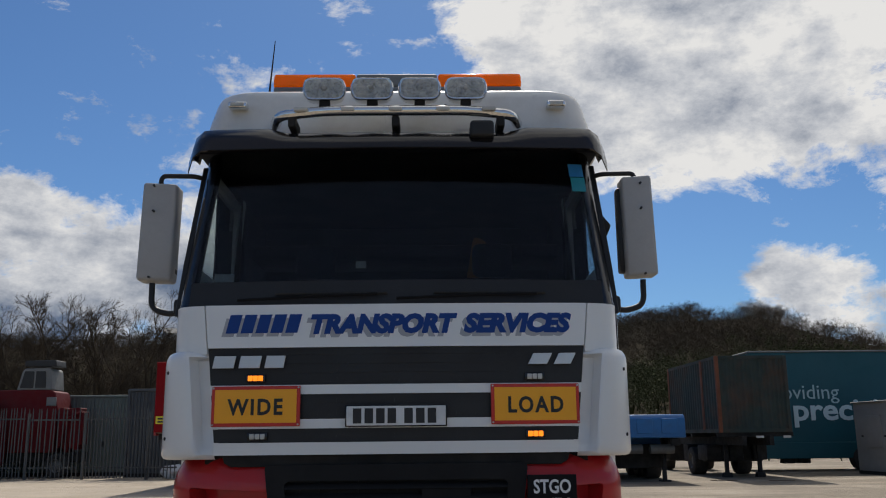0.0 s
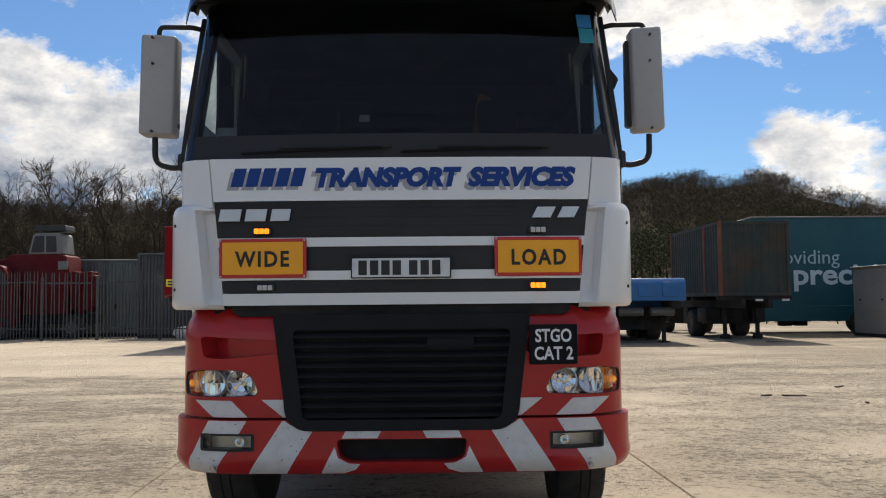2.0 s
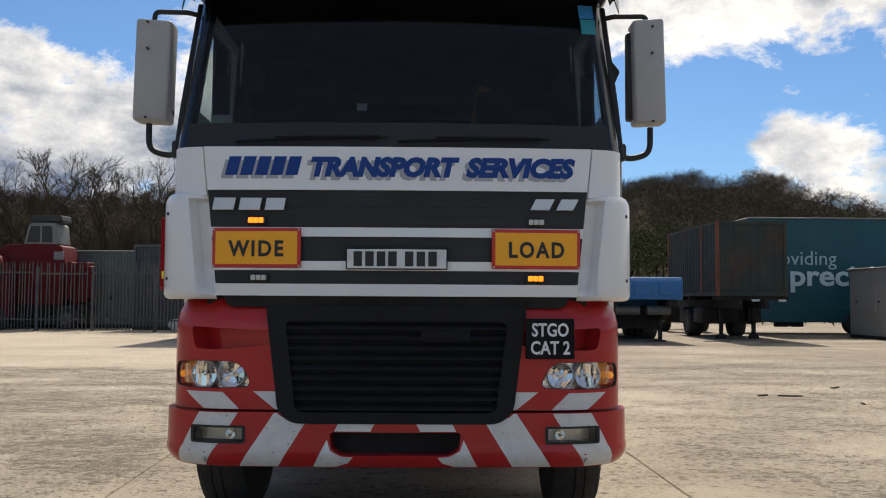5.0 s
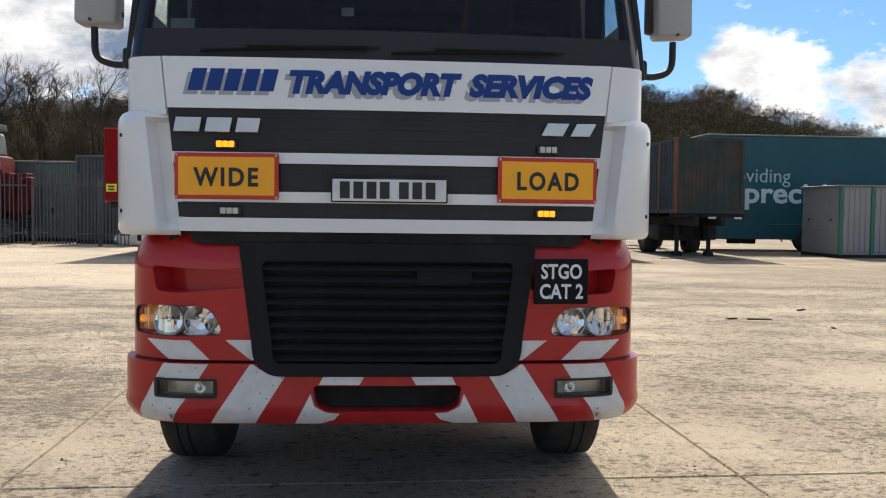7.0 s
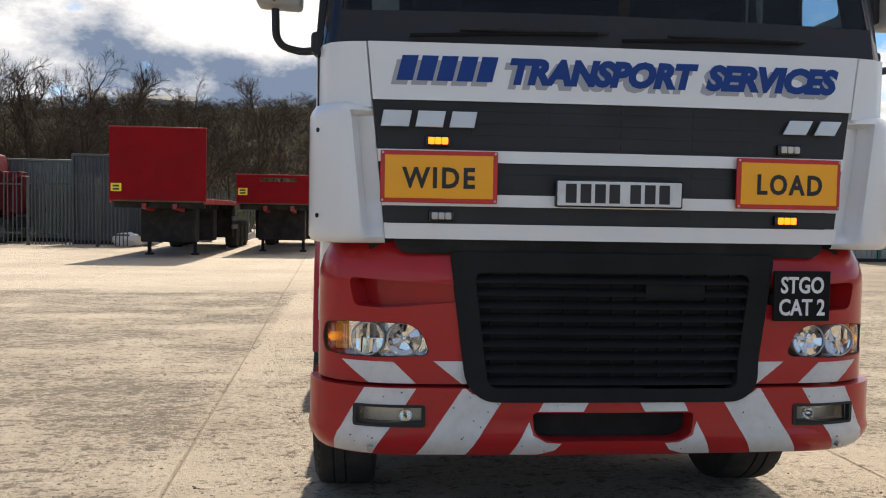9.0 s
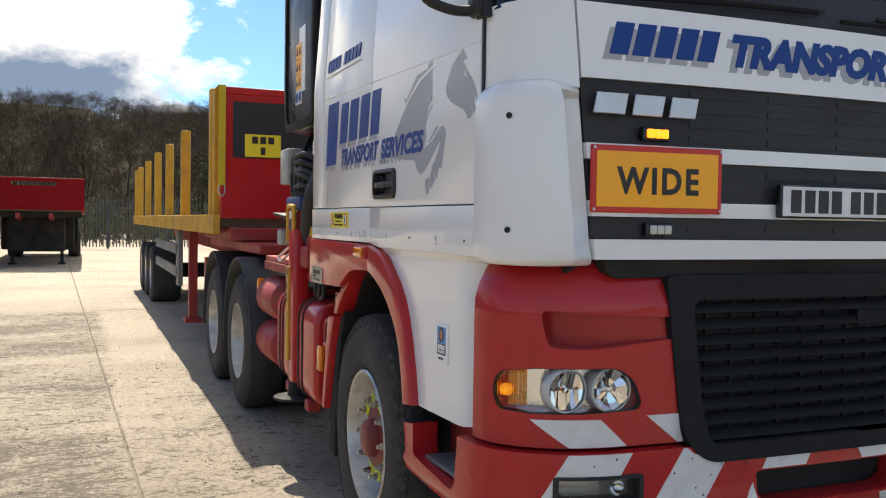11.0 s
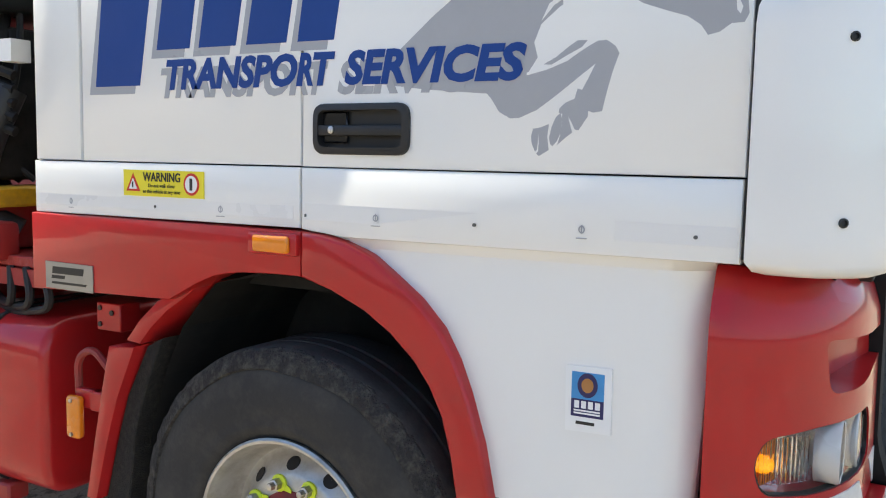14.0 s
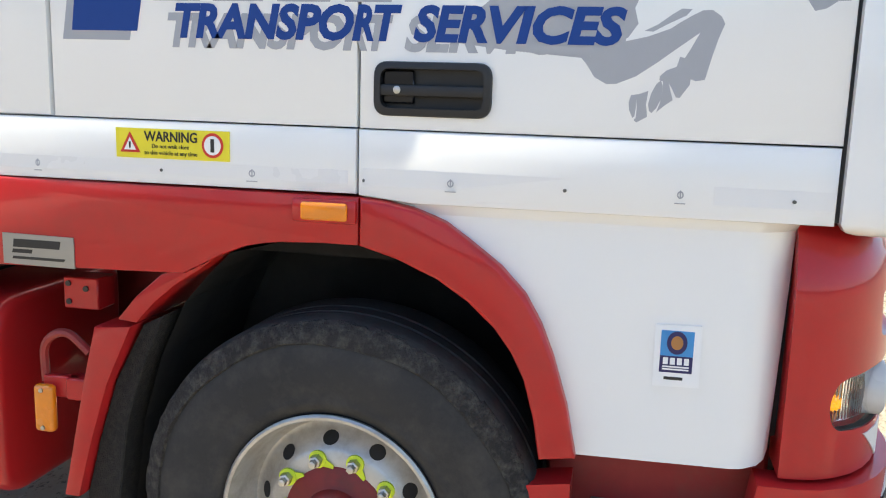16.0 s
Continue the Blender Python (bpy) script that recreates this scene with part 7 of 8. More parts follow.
def side_livery():
    # yellow notice
    bm = B()
    prism(bm, [(1.997, 1.449), (1.676, 1.449), (1.676, 1.521), (1.997, 1.521)], "x", -1.2525, -1.246)
    w = part("warning_notice", bm, "decal_yellow", lorry, "yellow warning sticker")
    lettering("lettering", "WARNING", 0.034, Matrix.Translation((-1.2535, 1.915, 1.491)) @ SIDE, "ink", w, 0.0006, fat=0.0006, width=0.15)
    lettering("lettering", "Do not walk close", 0.015, Matrix.Translation((-1.2535, 1.893, 1.474)) @ SIDE, "ink", w, 0.0005, width=0.105)
    lettering("lettering", "to this vehicle at any time", 0.015, Matrix.Translation((-1.2535, 1.915, 1.458)) @ SIDE, "ink", w, 0.0005, width=0.15)
    bm = B()
    prism(bm, [(1.985, 1.462), (1.927, 1.462), (1.956, 1.512)], "x", -1.2535, -1.2522)
    tr = part("triangle", bm, "sign_red", w)
    bm = B()
    prism(bm, [(1.973, 1.468), (1.939, 1.468), (1.956, 1.498)], "x", -1.2545, -1.2532)
    part("triangle_face", bm, "decal_white", w)
    bm = B()
    prism(bm, [(1.958, 1.472), (1.954, 1.472), (1.953, 1.488), (1.959, 1.488)], "x", -1.2553, -1.2543)
    part("exclamation", bm, "ink", w)
    bm = B()
    lathe(bm, [(0, 0.03), (0.0012, 0.03)], (-1.2522, 1.722, 1.486), (-1, 0, 0), 24)
    part("disc", bm, "sign_red", w)
    bm = B()
    lathe(bm, [(0, 0.023), (0.0022, 0.023)], (-1.2522, 1.722, 1.486), (-1, 0, 0), 24)
    part("disc_face", bm, "decal_white", w)
    bm = B()
    prism(bm, [(1.727, 1.470), (1.717, 1.470), (1.717, 1.502), (1.727, 1.502)], "x", -1.2552, -1.2543)
    part("disc_bar", bm, "ink", w)
    # scheme sticker: plain shapes
    bm = B()
    prism(bm, [(0.634, 0.984), (0.512, 0.986), (0.514, 1.130), (0.636, 1.128)], "x", -1.2305, -1.225)
    s = part("scheme_sticker", bm, "decal_white", lorry, "white and blue square sticker on the skirt")
    for a, b, c, d, mt in ((0.62, 0.533, 1.057, 1.116, "sky_blue"), (0.62, 0.533, 1.018, 1.057, "navy")):
        bm = B()
        prism(bm, [(a, c), (b, c), (b, d), (a, d)], "x", -1.2312, -1.2303)
        part("panel", bm, mt, s)
    for r, mt, o in ((0.027, "navy", 0.0016), (0.016, "bronze", 0.0022)):
        bm = B()
        lathe(bm, [(0, r), (o, r)], (-1.2303, 0.577, 1.088), (-1, 0, 0), 24)
        part("roundel", bm, mt, s)
    for k in range(4):
        bm = B()
        y = 0.611 - k * 0.0185
        prism(bm, [(y, 1.037), (y - 0.013, 1.037), (y - 0.013, 1.053), (y, 1.053)], "x", -1.2318, -1.2311)
        part("bar", bm, "decal_white", s)
    for z in (1.024, 1.030):
        bm = B()
        prism(bm, [(0.612, z), (0.542, z), (0.542, z + 0.0035), (0.612, z + 0.0035)], "x", -1.2318, -1.2311)
        part("bar", bm, "decal_white", s)
    bm = B()
    prism(bm, [(0.606, 1.001), (0.556, 1.001), (0.556, 1.008), (0.606, 1.008)], "x", -1.2312, -1.2303)
    part("bar", bm, "ink", s)
    # maker's plate on the red band, with bars
    bm = B()
    prism(bm, [(2.42, 1.160), (2.175, 1.158), (2.175, 1.238), (2.42, 1.240)], "x", -1.2615, -1.257)
    m = part("maker_plate", bm, "plate_silver", lorry, "silver maker's plate with dark print")
    for a, b, c, d in ((2.38, 2.21, 1.205, 1.226), (2.385, 2.31, 1.19, 1.2), (2.385, 2.2, 1.174, 1.181)):
        bm = B()
        prism(bm, [(a, c), (b, c), (b - 0.004, d), (a - 0.004, d)], "x", -1.2625, -1.2613)
        part("bar", bm, "ink", m)
    # number line above the belt, as bars
    for i in range(11):
        if i == 5:
            continue
        bm = B()
        y = 2.16 - i * 0.058
        prism(bm, [(y, 2.215), (y - 0.036, 2.215), (y - 0.046, 2.272), (y - 0.010, 2.272)], "x", -1.2505, -1.246)
        part("number_bar", bm, "decal_blue", lorry)
    bm = B()
    prism(bm, [(2.17, 2.192), (1.52, 2.192), (1.52, 2.196), (2.17, 2.196)], "x", -1.2505, -1.246)
    part("rule", bm, "decal_grey", lorry)
    # company name: plain blocks and the two descriptive words, grey shadow behind
    for dy, dz, mt, x in ((0.022, -0.022, "decal_grey", -1.2452), (0, 0, "decal_blue", -1.2459)):
        big = [(2.165, 1.93, 1.752, 2.052, 0.055)] + [(1.86 - k * 0.163, 1.732 - k * 0.163, 1.845, 2.030, 0.034) for k in range(4)]
        for a, b, z0, z1, sl in big:
            laid("livery_block", [[(a + dy, z0 + dz), (b + dy, z0 + dz), (b - sl + dy, z1 + dz), (a - sl + dy, z1 + dz)]], x, mt)
        for word, y, w in (("TRANSPORT", 1.822, 0.585), ("SERVICES", 1.208, 0.47)):
            lettering("livery_lettering", word, 0.104, Matrix.Translation((x - 0.0003, y + dy, 1.742 + dz)) @ SIDE, mt, lorry, 0.00015, shear=0.2, fat=0.0046, width=w, warp=flank)
    # grey leaping horse: plain flat silhouette, drawn as (distance from the nose, height)
    neck = [(1.06, 1.823), (0.977, 1.892), (0.929, 1.94), (0.951, 1.963), (0.919, 1.96), (0.892, 1.981), (0.849, 2.012), (0.818, 2.034), (0.714, 2.042),
            (0.705, 2.061), (0.631, 2.068), (0.553, 2.086), (0.463, 2.082), (0.42, 2.062), (0.40, 2.03), (0.544, 1.96), (0.617, 1.928), (0.674, 1.896),
            (0.712, 1.864), (0.727, 1.827), (0.718, 1.795), (0.742, 1.759), (0.83, 1.721), (0.993, 1.734), (1.173, 1.756), (1.156, 1.803)]
    head = [(0.41, 2.062), (0.377, 2.025), (0.41, 2.02), (0.377, 1.988), (0.339, 1.955), (0.314, 1.928), (0.296, 1.893), (0.292, 1.862), (0.30, 1.846), (0.324, 1.845),
            (0.345, 1.83), (0.367, 1.825), (0.381, 1.845), (0.407, 1.863), (0.45, 1.877), (0.495, 1.893), (0.532, 1.915), (0.548, 1.937), (0.544, 1.96), (0.50, 2.02)]
    fore = [(0.842, 1.729), (0.747, 1.76), (0.696, 1.769), (0.652, 1.786), (0.61, 1.812), (0.587, 1.824), (0.568, 1.825), (0.549, 1.812), (0.541, 1.797), (0.552, 1.766),
            (0.563, 1.725), (0.573, 1.681), (0.592, 1.678), (0.603, 1.682), (0.602, 1.70), (0.618, 1.71), (0.620, 1.72), (0.605, 1.748), (0.59, 1.778), (0.621, 1.755),
            (0.672, 1.716), (0.716, 1.685), (0.757, 1.668), (0.778, 1.667), (0.804, 1.681), (0.824, 1.71)]
    shin = [(0.705, 1.78), (0.677, 1.794), (0.649, 1.815), (0.63, 1.827), (0.609, 1.826), (0.62, 1.813), (0.653, 1.797), (0.686, 1.779)]
    pastern = [(0.687, 1.626), (0.682, 1.649), (0.673, 1.669), (0.663, 1.678), (0.659, 1.666), (0.66, 1.64), (0.669, 1.619), (0.679, 1.608), (0.684, 1.613)]
    fetlock = [(0.659, 1.676), (0.667, 1.678), (0.666, 1.687), (0.653, 1.699), (0.633, 1.707), (0.627, 1.728), (0.6, 1.72), (0.603, 1.67), (0.622, 1.642), (0.63, 1.643), (0.639, 1.66),
               (0.646, 1.671), (0.641, 1.653), (0.636, 1.637), (0.652, 1.625), (0.669, 1.61), (0.663, 1.628), (0.659, 1.653)]
    hoof = [(0.728, 1.629), (0.724, 1.645), (0.706, 1.648), (0.688, 1.655), (0.691, 1.628), (0.687, 1.6), (0.709, 1.587), (0.715, 1.592), (0.711, 1.597), (0.71, 1.618),
            (0.712, 1.636), (0.712, 1.618), (0.714, 1.6), (0.718, 1.596), (0.726, 1.613)]
    slits = [[(0.977, 1.892), (0.89, 1.955), (0.784, 2.008), (0.663, 2.038), (0.551, 2.058), (0.551, 2.063), (0.669, 2.046), (0.795, 2.015), (0.90, 1.961), (0.982, 1.90)],
             [(0.711, 1.872), (0.684, 1.902), (0.618, 1.939), (0.545, 1.973), (0.502, 2.009), (0.508, 2.011), (0.555, 1.981), (0.628, 1.946), (0.695, 1.906)],
             [(0.401, 1.967), (0.394, 1.993), (0.387, 1.983), (0.38, 1.962), (0.389, 1.973)], [(0.318, 1.904), (0.304, 1.875), (0.308, 1.862), (0.315, 1.87)],
             [(0.742, 1.764), (0.696, 1.775), (0.652, 1.792), (0.612, 1.818), (0.606, 1.817), (0.65, 1.786), (0.695, 1.769), (0.742, 1.758)]]

    def back(p):
        return [(float(np.interp(y, LONG_TO, LONG_FROM)), z - 0.011) for y, z in p]
    laid("horse_graphic", [back(p) for p in (neck,)], -1.2447, "decal_grey")
    for p in (head, fore, shin, pastern, hoof):
        laid("horse_graphic", [back(p)], -1.2449, "decal_grey")
    laid("horse_graphic", [back(fetlock)], -1.24505, "decal_grey")
    for p in slits:
        laid("horse_highlight", [back(p)], -1.2454, "white")
    # tiny approval marks along the tape
    for y in (2.28, 1.62, 1.104, 0.60):
        bm = B()
        lathe(bm, [(0, 0.0085), (0.0004, 0.0085), (0.0004, 0.0055), (0, 0.0055)], (-1.2498, y, 1.424), (-1, 0, 0), 14, False)
        box(bm, -1.2502, -1.2497, y - 0.0015, y + 0.0015, 1.415, 1.434)
        box(bm, -1.2502, -1.2497, y - 0.014, y + 0.014, 1.404, 1.4065)
        part("approval_mark", bm, "decal_grey", lorry)
    for y in (1.87, 1.335, 0.845, 0.362):
        bm = B()
        cyl(bm, (-1.2515, y, 1.421), (-1.248, y, 1.421), 0.0042, 8)
        part("rivet", bm, "steel_dark", lorry)


M["steel_dark"] = mat("dark_rivet", (0.12, 0.12, 0.115), 0.45, metal=0.6)
M["plate_silver"] = mat("silver_plate", (0.32, 0.32, 0.31), 0.35, metal=0.6, vary=0.06)
LONG_FIT = True
side_livery()
LONG_FIT = False


def front_wheel(g):
    c = (g * 1.235, 1.37, 0.545)
    ax = (g, 0, 0)
    R = 0.54
    bm = B()
    lathe(bm, [(-0.02, 0.292), (0.0, 0.31), (0.012, 0.335), (0.010, 0.34), (0.014, 0.36), (0.016, 0.42), (0.006, 0.475), (-0.012, 0.505), (-0.3, 0.505), (-0.31, 0.40), (-0.29, 0.292)], c, ax, 72, False)
    w = part("front_wheel", bm, "rubber", lorry, "black front tyre on a silver steel rim", smooth=50)
    # worn tread with shoulder notches
    bm = B()
    n = 96
    rings = []
    for t, r, wv in ((-0.012, 0.505, 0), (-0.008, 0.516, 0), (-0.022, 0.533, 0), (-0.045, R, 0), (-0.09, R, 0), (-0.094, R - 0.008, 0), (-0.10, R - 0.008, 0), (-0.104, R, 0), (-0.148, R, 0), (-0.152, R - 0.008, 0), (-0.158, R - 0.008, 0), (-0.162, R, 0), (-0.25, R, 0), (-0.285, 0.53, 0), (-0.30, 0.505, 0)):
        d, u, v2 = basis(ax)
        ring = []
        for k in range(n):
            a = math.tau * k / n
            rr = r - (0.007 if wv and k % 4 == 0 else 0)
            ring.append(bm.verts.new(Vector(c) + d * t + (u * math.cos(a) + v2 * math.sin(a)) * rr))
        rings.append(ring)
    skin(bm, rings, True, False)
    part("tread", bm, "rubber", w, "worn tread", smooth=35)
    bm = B()
    rings = []
    rng = random.Random(3)
    for i, (t, r) in enumerate(((0.0, 0.478), (0.0085, 0.484), (0.006, 0.497), (-0.001, 0.513), (-0.014, 0.532), (-0.03, 0.535))):
        ring = []
        for k in range(160):
            a = math.tau * k / 160
            rr = r - (0.006 if i in (3, 4) and k % 5 == 0 else 0) + rng.uniform(-0.0015, 0.0015) + (0.008 * math.sin(a * 5) * math.sin(a * 3 + 1) if i < 2 else 0)
            ring.append(bm.verts.new(Vector(c) + d * t + (u * math.cos(a) + v2 * math.sin(a)) * rr))
        rings.append(ring)
    skin(bm, rings, True, False)
    part("shoulder", bm, "rubber_worn", w, "scuffed grey tyre shoulder", smooth=35)
    bm = B()
    lathe(bm, [(-0.035, 0.288), (0.0, 0.298), (0.006, 0.292), (0.004, 0.284), (-0.03, 0.272), (-0.085, 0.264), (-0.105, 0.25), (-0.105, 0.24), (-0.095, 0.228), (-0.056, 0.190), (-0.050, 0.18), (-0.048, 0.12), (-0.2, 0.11)], c, ax, 72, False)
    rim = part("rim", bm, "rim", w, "dusty silver steel rim with round holes")
    for k in range(10):
        a = math.tau * (k + 0.3) / 10
        rad = Vector((0, math.cos(a), math.sin(a)))
        p = Vector((c[0] - g * 0.0752, c[1], c[2])) + rad * 0.2095
        bm = B()
        lathe(bm, [(0, 0.022), (0.0012, 0.0215), (0.0013, 0.0)], p, Vector((g, 0, 0)) + rad, 16, False)
        part("hand_hole", bm, "dark", rim)
    for k in range(10):
        a = math.tau * k / 10
        p = Vector((c[0] - g * 0.049, c[1] + 0.165 * math.cos(a), c[2] + 0.165 * math.sin(a)))
        bm = B()
        lathe(bm, [(0, 0.024), (0.006, 0.024), (0.008, 0.019)], p, ax, 16)
        tg = part("nut_tag", bm, "hivis", rim, "yellow wheel nut indicator")
        bm = B()
        q = Vector((c[0] - g * 0.046, c[1] + 0.142 * math.cos(a + 0.28), c[2] + 0.142 * math.sin(a + 0.28)))
        rad = Vector((0, math.cos(a), math.sin(a)))
        tang = Vector((0, -math.sin(a), math.cos(a)))
        pts = [p + tang * 0.018, q + rad * 0.004, q - rad * 0.004 - tang * 0.004, p - rad * 0.018]
        o = Vector((g * 0.004, 0, 0))
        lo, hi = [bm.verts.new(x + o * 0.5) for x in pts], [bm.verts.new(x + o) for x in pts]
        bm.faces.new(lo), bm.faces.new(hi[::-1])
        for i in range(4):
            bm.faces.new((lo[i], hi[i], hi[(i + 1) % 4], lo[(i + 1) % 4]))
        part("pointer", bm, "hivis", tg)
        bm = B()
        lathe(bm, [(0.005, 0.0165), (0.028, 0.016), (0.03, 0.011), (0.045, 0.010), (0.047, 0.006)], p, ax, 6)
        part("nut", bm, "steel", rim)
    bm = B()
    lathe(bm, [(-0.049, 0.142), (-0.046, 0.138), (-0.043, 0.10), (-0.036, 0.085), (-0.010, 0.082), (0.004, 0.07), (0.010, 0.04), (0.012, 0.0)], c, ax, 36, False)
    part("hub", bm, "hub_red", rim, "dull red painted hub")
    # wheels stand slightly steered
    turn = Matrix.Translation((c[0], 1.402, 0)) @ Matrix.Rotation(math.radians(-1.5), 4, "Z") @ Matrix.Translation((-c[0], -c[1], 0))
    for ob in [w] + list(w.children_recursive):
        ob.data.transform(turn)


M["hub_red"] = mat("hub_paint", (0.20, 0.012, 0.012), 0.5, vary=0.25, dirt=(0.07, 0.02, 0.016), dirt_amt=0.6, dirt_scale=12)
for g in (-1, 1):
    front_wheel(g)


def rear_wheel(y, g):
    c = (g * 1.24, y, 0.53)
    ax = (g, 0, 0)
    for k in range(2):
        bm = B()
        o = -k * 0.34
        lathe(bm, [(o, 0.29), (o + 0.012, 0.36), (o + 0.012, 0.43), (o - 0.01, 0.5), (o - 0.035, 0.528), (o - 0.25, 0.528), (o - 0.285, 0.49), (o - 0.29, 0.29)], c, ax, 48, False)
        w = part("rear_wheel", bm, "rubber", lorry, "black twin rear tyre", smooth=50)
        if k == 0:
            bm = B()
            lathe(bm, [(-0.03, 0.29), (0.004, 0.297), (0.006, 0.285), (-0.05, 0.27), (-0.12, 0.255), (-0.16, 0.235), (-0.165, 0.13), (-0.12, 0.125), (-0.10, 0.11), (-0.10, 0.0)], c, ax, 40, False)
            rim = part("rim", bm, "rim", w, "dished silver rim")
            for j in range(10):
                a = math.tau * j / 10
                bm = B()
                lathe(bm, [(0, 0.016), (0.03, 0.015)], (c[0] - g * 0.165, c[1] + 0.165 * math.cos(a), c[2] + 0.165 * math.sin(a)), ax, 6)
                part("nut", bm, "steel", rim)


for y in (4.78, 6.15):
    for g in (-1, 1):
        rear_wheel(y, g)


def chassis():
    for x in (-0.43, 0.35):
        bm = B()
        box(bm, x, x + 0.08, 0.4, 7.4, 0.72, 1.0)
        part("chassis_beam", bm, "red_dull", lorry)
    bm = B()
    box(bm, -0.5, 0.5, 0.5, 1.9, 0.55, 1.3, 0.08)
    part("engine", bm, "dark", lorry)
    bm = B()
    cyl(bm, (-1.0, 1.385, 0.5), (1.0, 1.385, 0.5), 0.09, 12)
    part("front_axle", bm, "dark", lorry)
    bm = B()
    box(bm, -0.9, 0.9, 0.16, 0.3, 0.57, 0.9)
    part("front_beam", bm, "dark", lorry)
    # tanks on both sides
    for g in (-1, 1):
        for y0, y1, x0 in ((2.36, 2.86, 1.225), (2.99, 3.47, 1.20)):
            bm = B()
            prism(bm, rounded([(g * x0, 0.47), (g * 0.62, 0.47), (g * 0.62, 1.05), (g * x0, 1.05)], [0.12, 0.05, 0.05, 0.14], 6), "y", y0, y1, 0.03, 3)
            t = part("fuel_tank", bm, "red", lorry, "red painted fuel tank with black straps", smooth=45)
            for ys in (y0 + 0.10 * (y1 - y0) + 0.22, y0 + 0.10 * (y1 - y0) + 0.31):
                bm = B()
                o = rounded([(g * (x0 + 0.006), 0.464), (g * 0.61, 0.464), (g * 0.61, 1.056), (g * (x0 + 0.006), 1.056)], [0.122, 0.05, 0.05, 0.142], 6)
                prism(bm, o, "y", ys, ys + 0.015)
                part("strap", bm, "rubber", t)
            bm = B()
            box(bm, g * (x0 - 0.1), g * (x0 - 0.02), (y0 + y1) / 2 - 0.03, (y0 + y1) / 2 + 0.05, 0.41, 0.475, 0.008)
            part("tank_bracket", bm, "red_dull", t)
    bm = B()
    lathe(bm, [(0, 0.06), (0.03, 0.06), (0.045, 0.045)], (-1.12, 3.22, 1.05), (0, 0, 1), 18)
    part("filler_cap", bm, "steel", lorry, "silver fuel cap")
    # air tanks end on
    for g in (-1, 1):
        for z in (0.94, 0.63):
            bm = B()
            lathe(bm, [(0, 0.02), (0.012, 0.08), (0.05, 0.135), (0.12, 0.15), (0.5, 0.15), (0.56, 0.1)], (g * 1.07, 3.60, z), (0, 1, 0), 24)
            part("air_tank", bm, "red_dull", lorry, "round-ended red air tank")
    # deck plate behind the cab and rear wings
    bm = B()
    box(bm, -1.15, 1.15, 2.40, 4.10, 1.20, 1.235, 0.004)
    d = part("catwalk", bm, "tread_plate", lorry, "red chequer plate deck behind the cab")
    bm = B()
    box(bm, -1.16, 1.16, 2.40, 4.10, 1.14, 1.196)
    part("deck_frame", bm, "red_dull", d)
    for g in (-1, 1):
        for yc in (4.78, 6.15):
            bm = B()
            arc = [(yc + 0.665 * math.cos(a), 0.53 + 0.665 * math.sin(a)) for a in [math.radians(k) for k in range(-8, 189, 14)]]
            arc2 = [(yc + 0.64 * math.cos(a), 0.53 + 0.64 * math.sin(a)) for a in [math.radians(k) for k in range(-8, 189, 14)]]
            prism(bm, arc + arc2[::-1], "x", g * 1.255, g * 0.6, 0.006)
            part("rear_wing", bm, "wing", lorry, "black plastic rear wing", smooth=50)
    bm = B()
    box(bm, -1.22, 1.22, 6.9, 7.0, 0.5, 1.1)
    part("rear_beam", bm, "red_dull", lorry)
    # fifth wheel and high deck
    bm = B()
    box(bm, -1.12, 1.12, 4.5, 7.3, 1.22, 1.30, 0.01)
    part("upper_deck", bm, "red_dull", lorry)
    bm = B()
    lathe(bm, [(0, 0.45), (0.04, 0.45)], (0, 5.6, 1.30), (0, 0, 1), 24)
    part("fifth_wheel", bm, "dark", lorry)
    # cables below the band
    for k in range(3):
        bm = B()
        tube(bm, bend([(-1.15, 2.45 + 0.08 * k, 1.2), (-1.17, 2.38 + 0.1 * k, 1.08), (-1.12, 2.7, 1.03 + 0.02 * k), (-1.0, 2.95, 1.1)], 0.08), 0.014, 8)
        part("air_line", bm, "black", lorry)


M["tread_plate"] = mat("red_chequer_plate", (0.42, 0.05, 0.045), 0.35, metal=0.25, vary=0.25, fine=35, bump=0.8, bump_scale=45)
M["wing"] = mat("wing_plastic", (0.018, 0.019, 0.021), 0.55, vary=0.15, spec=0.3, dirt=(0.04, 0.037, 0.033), dirt_amt=0.4)
chassis()


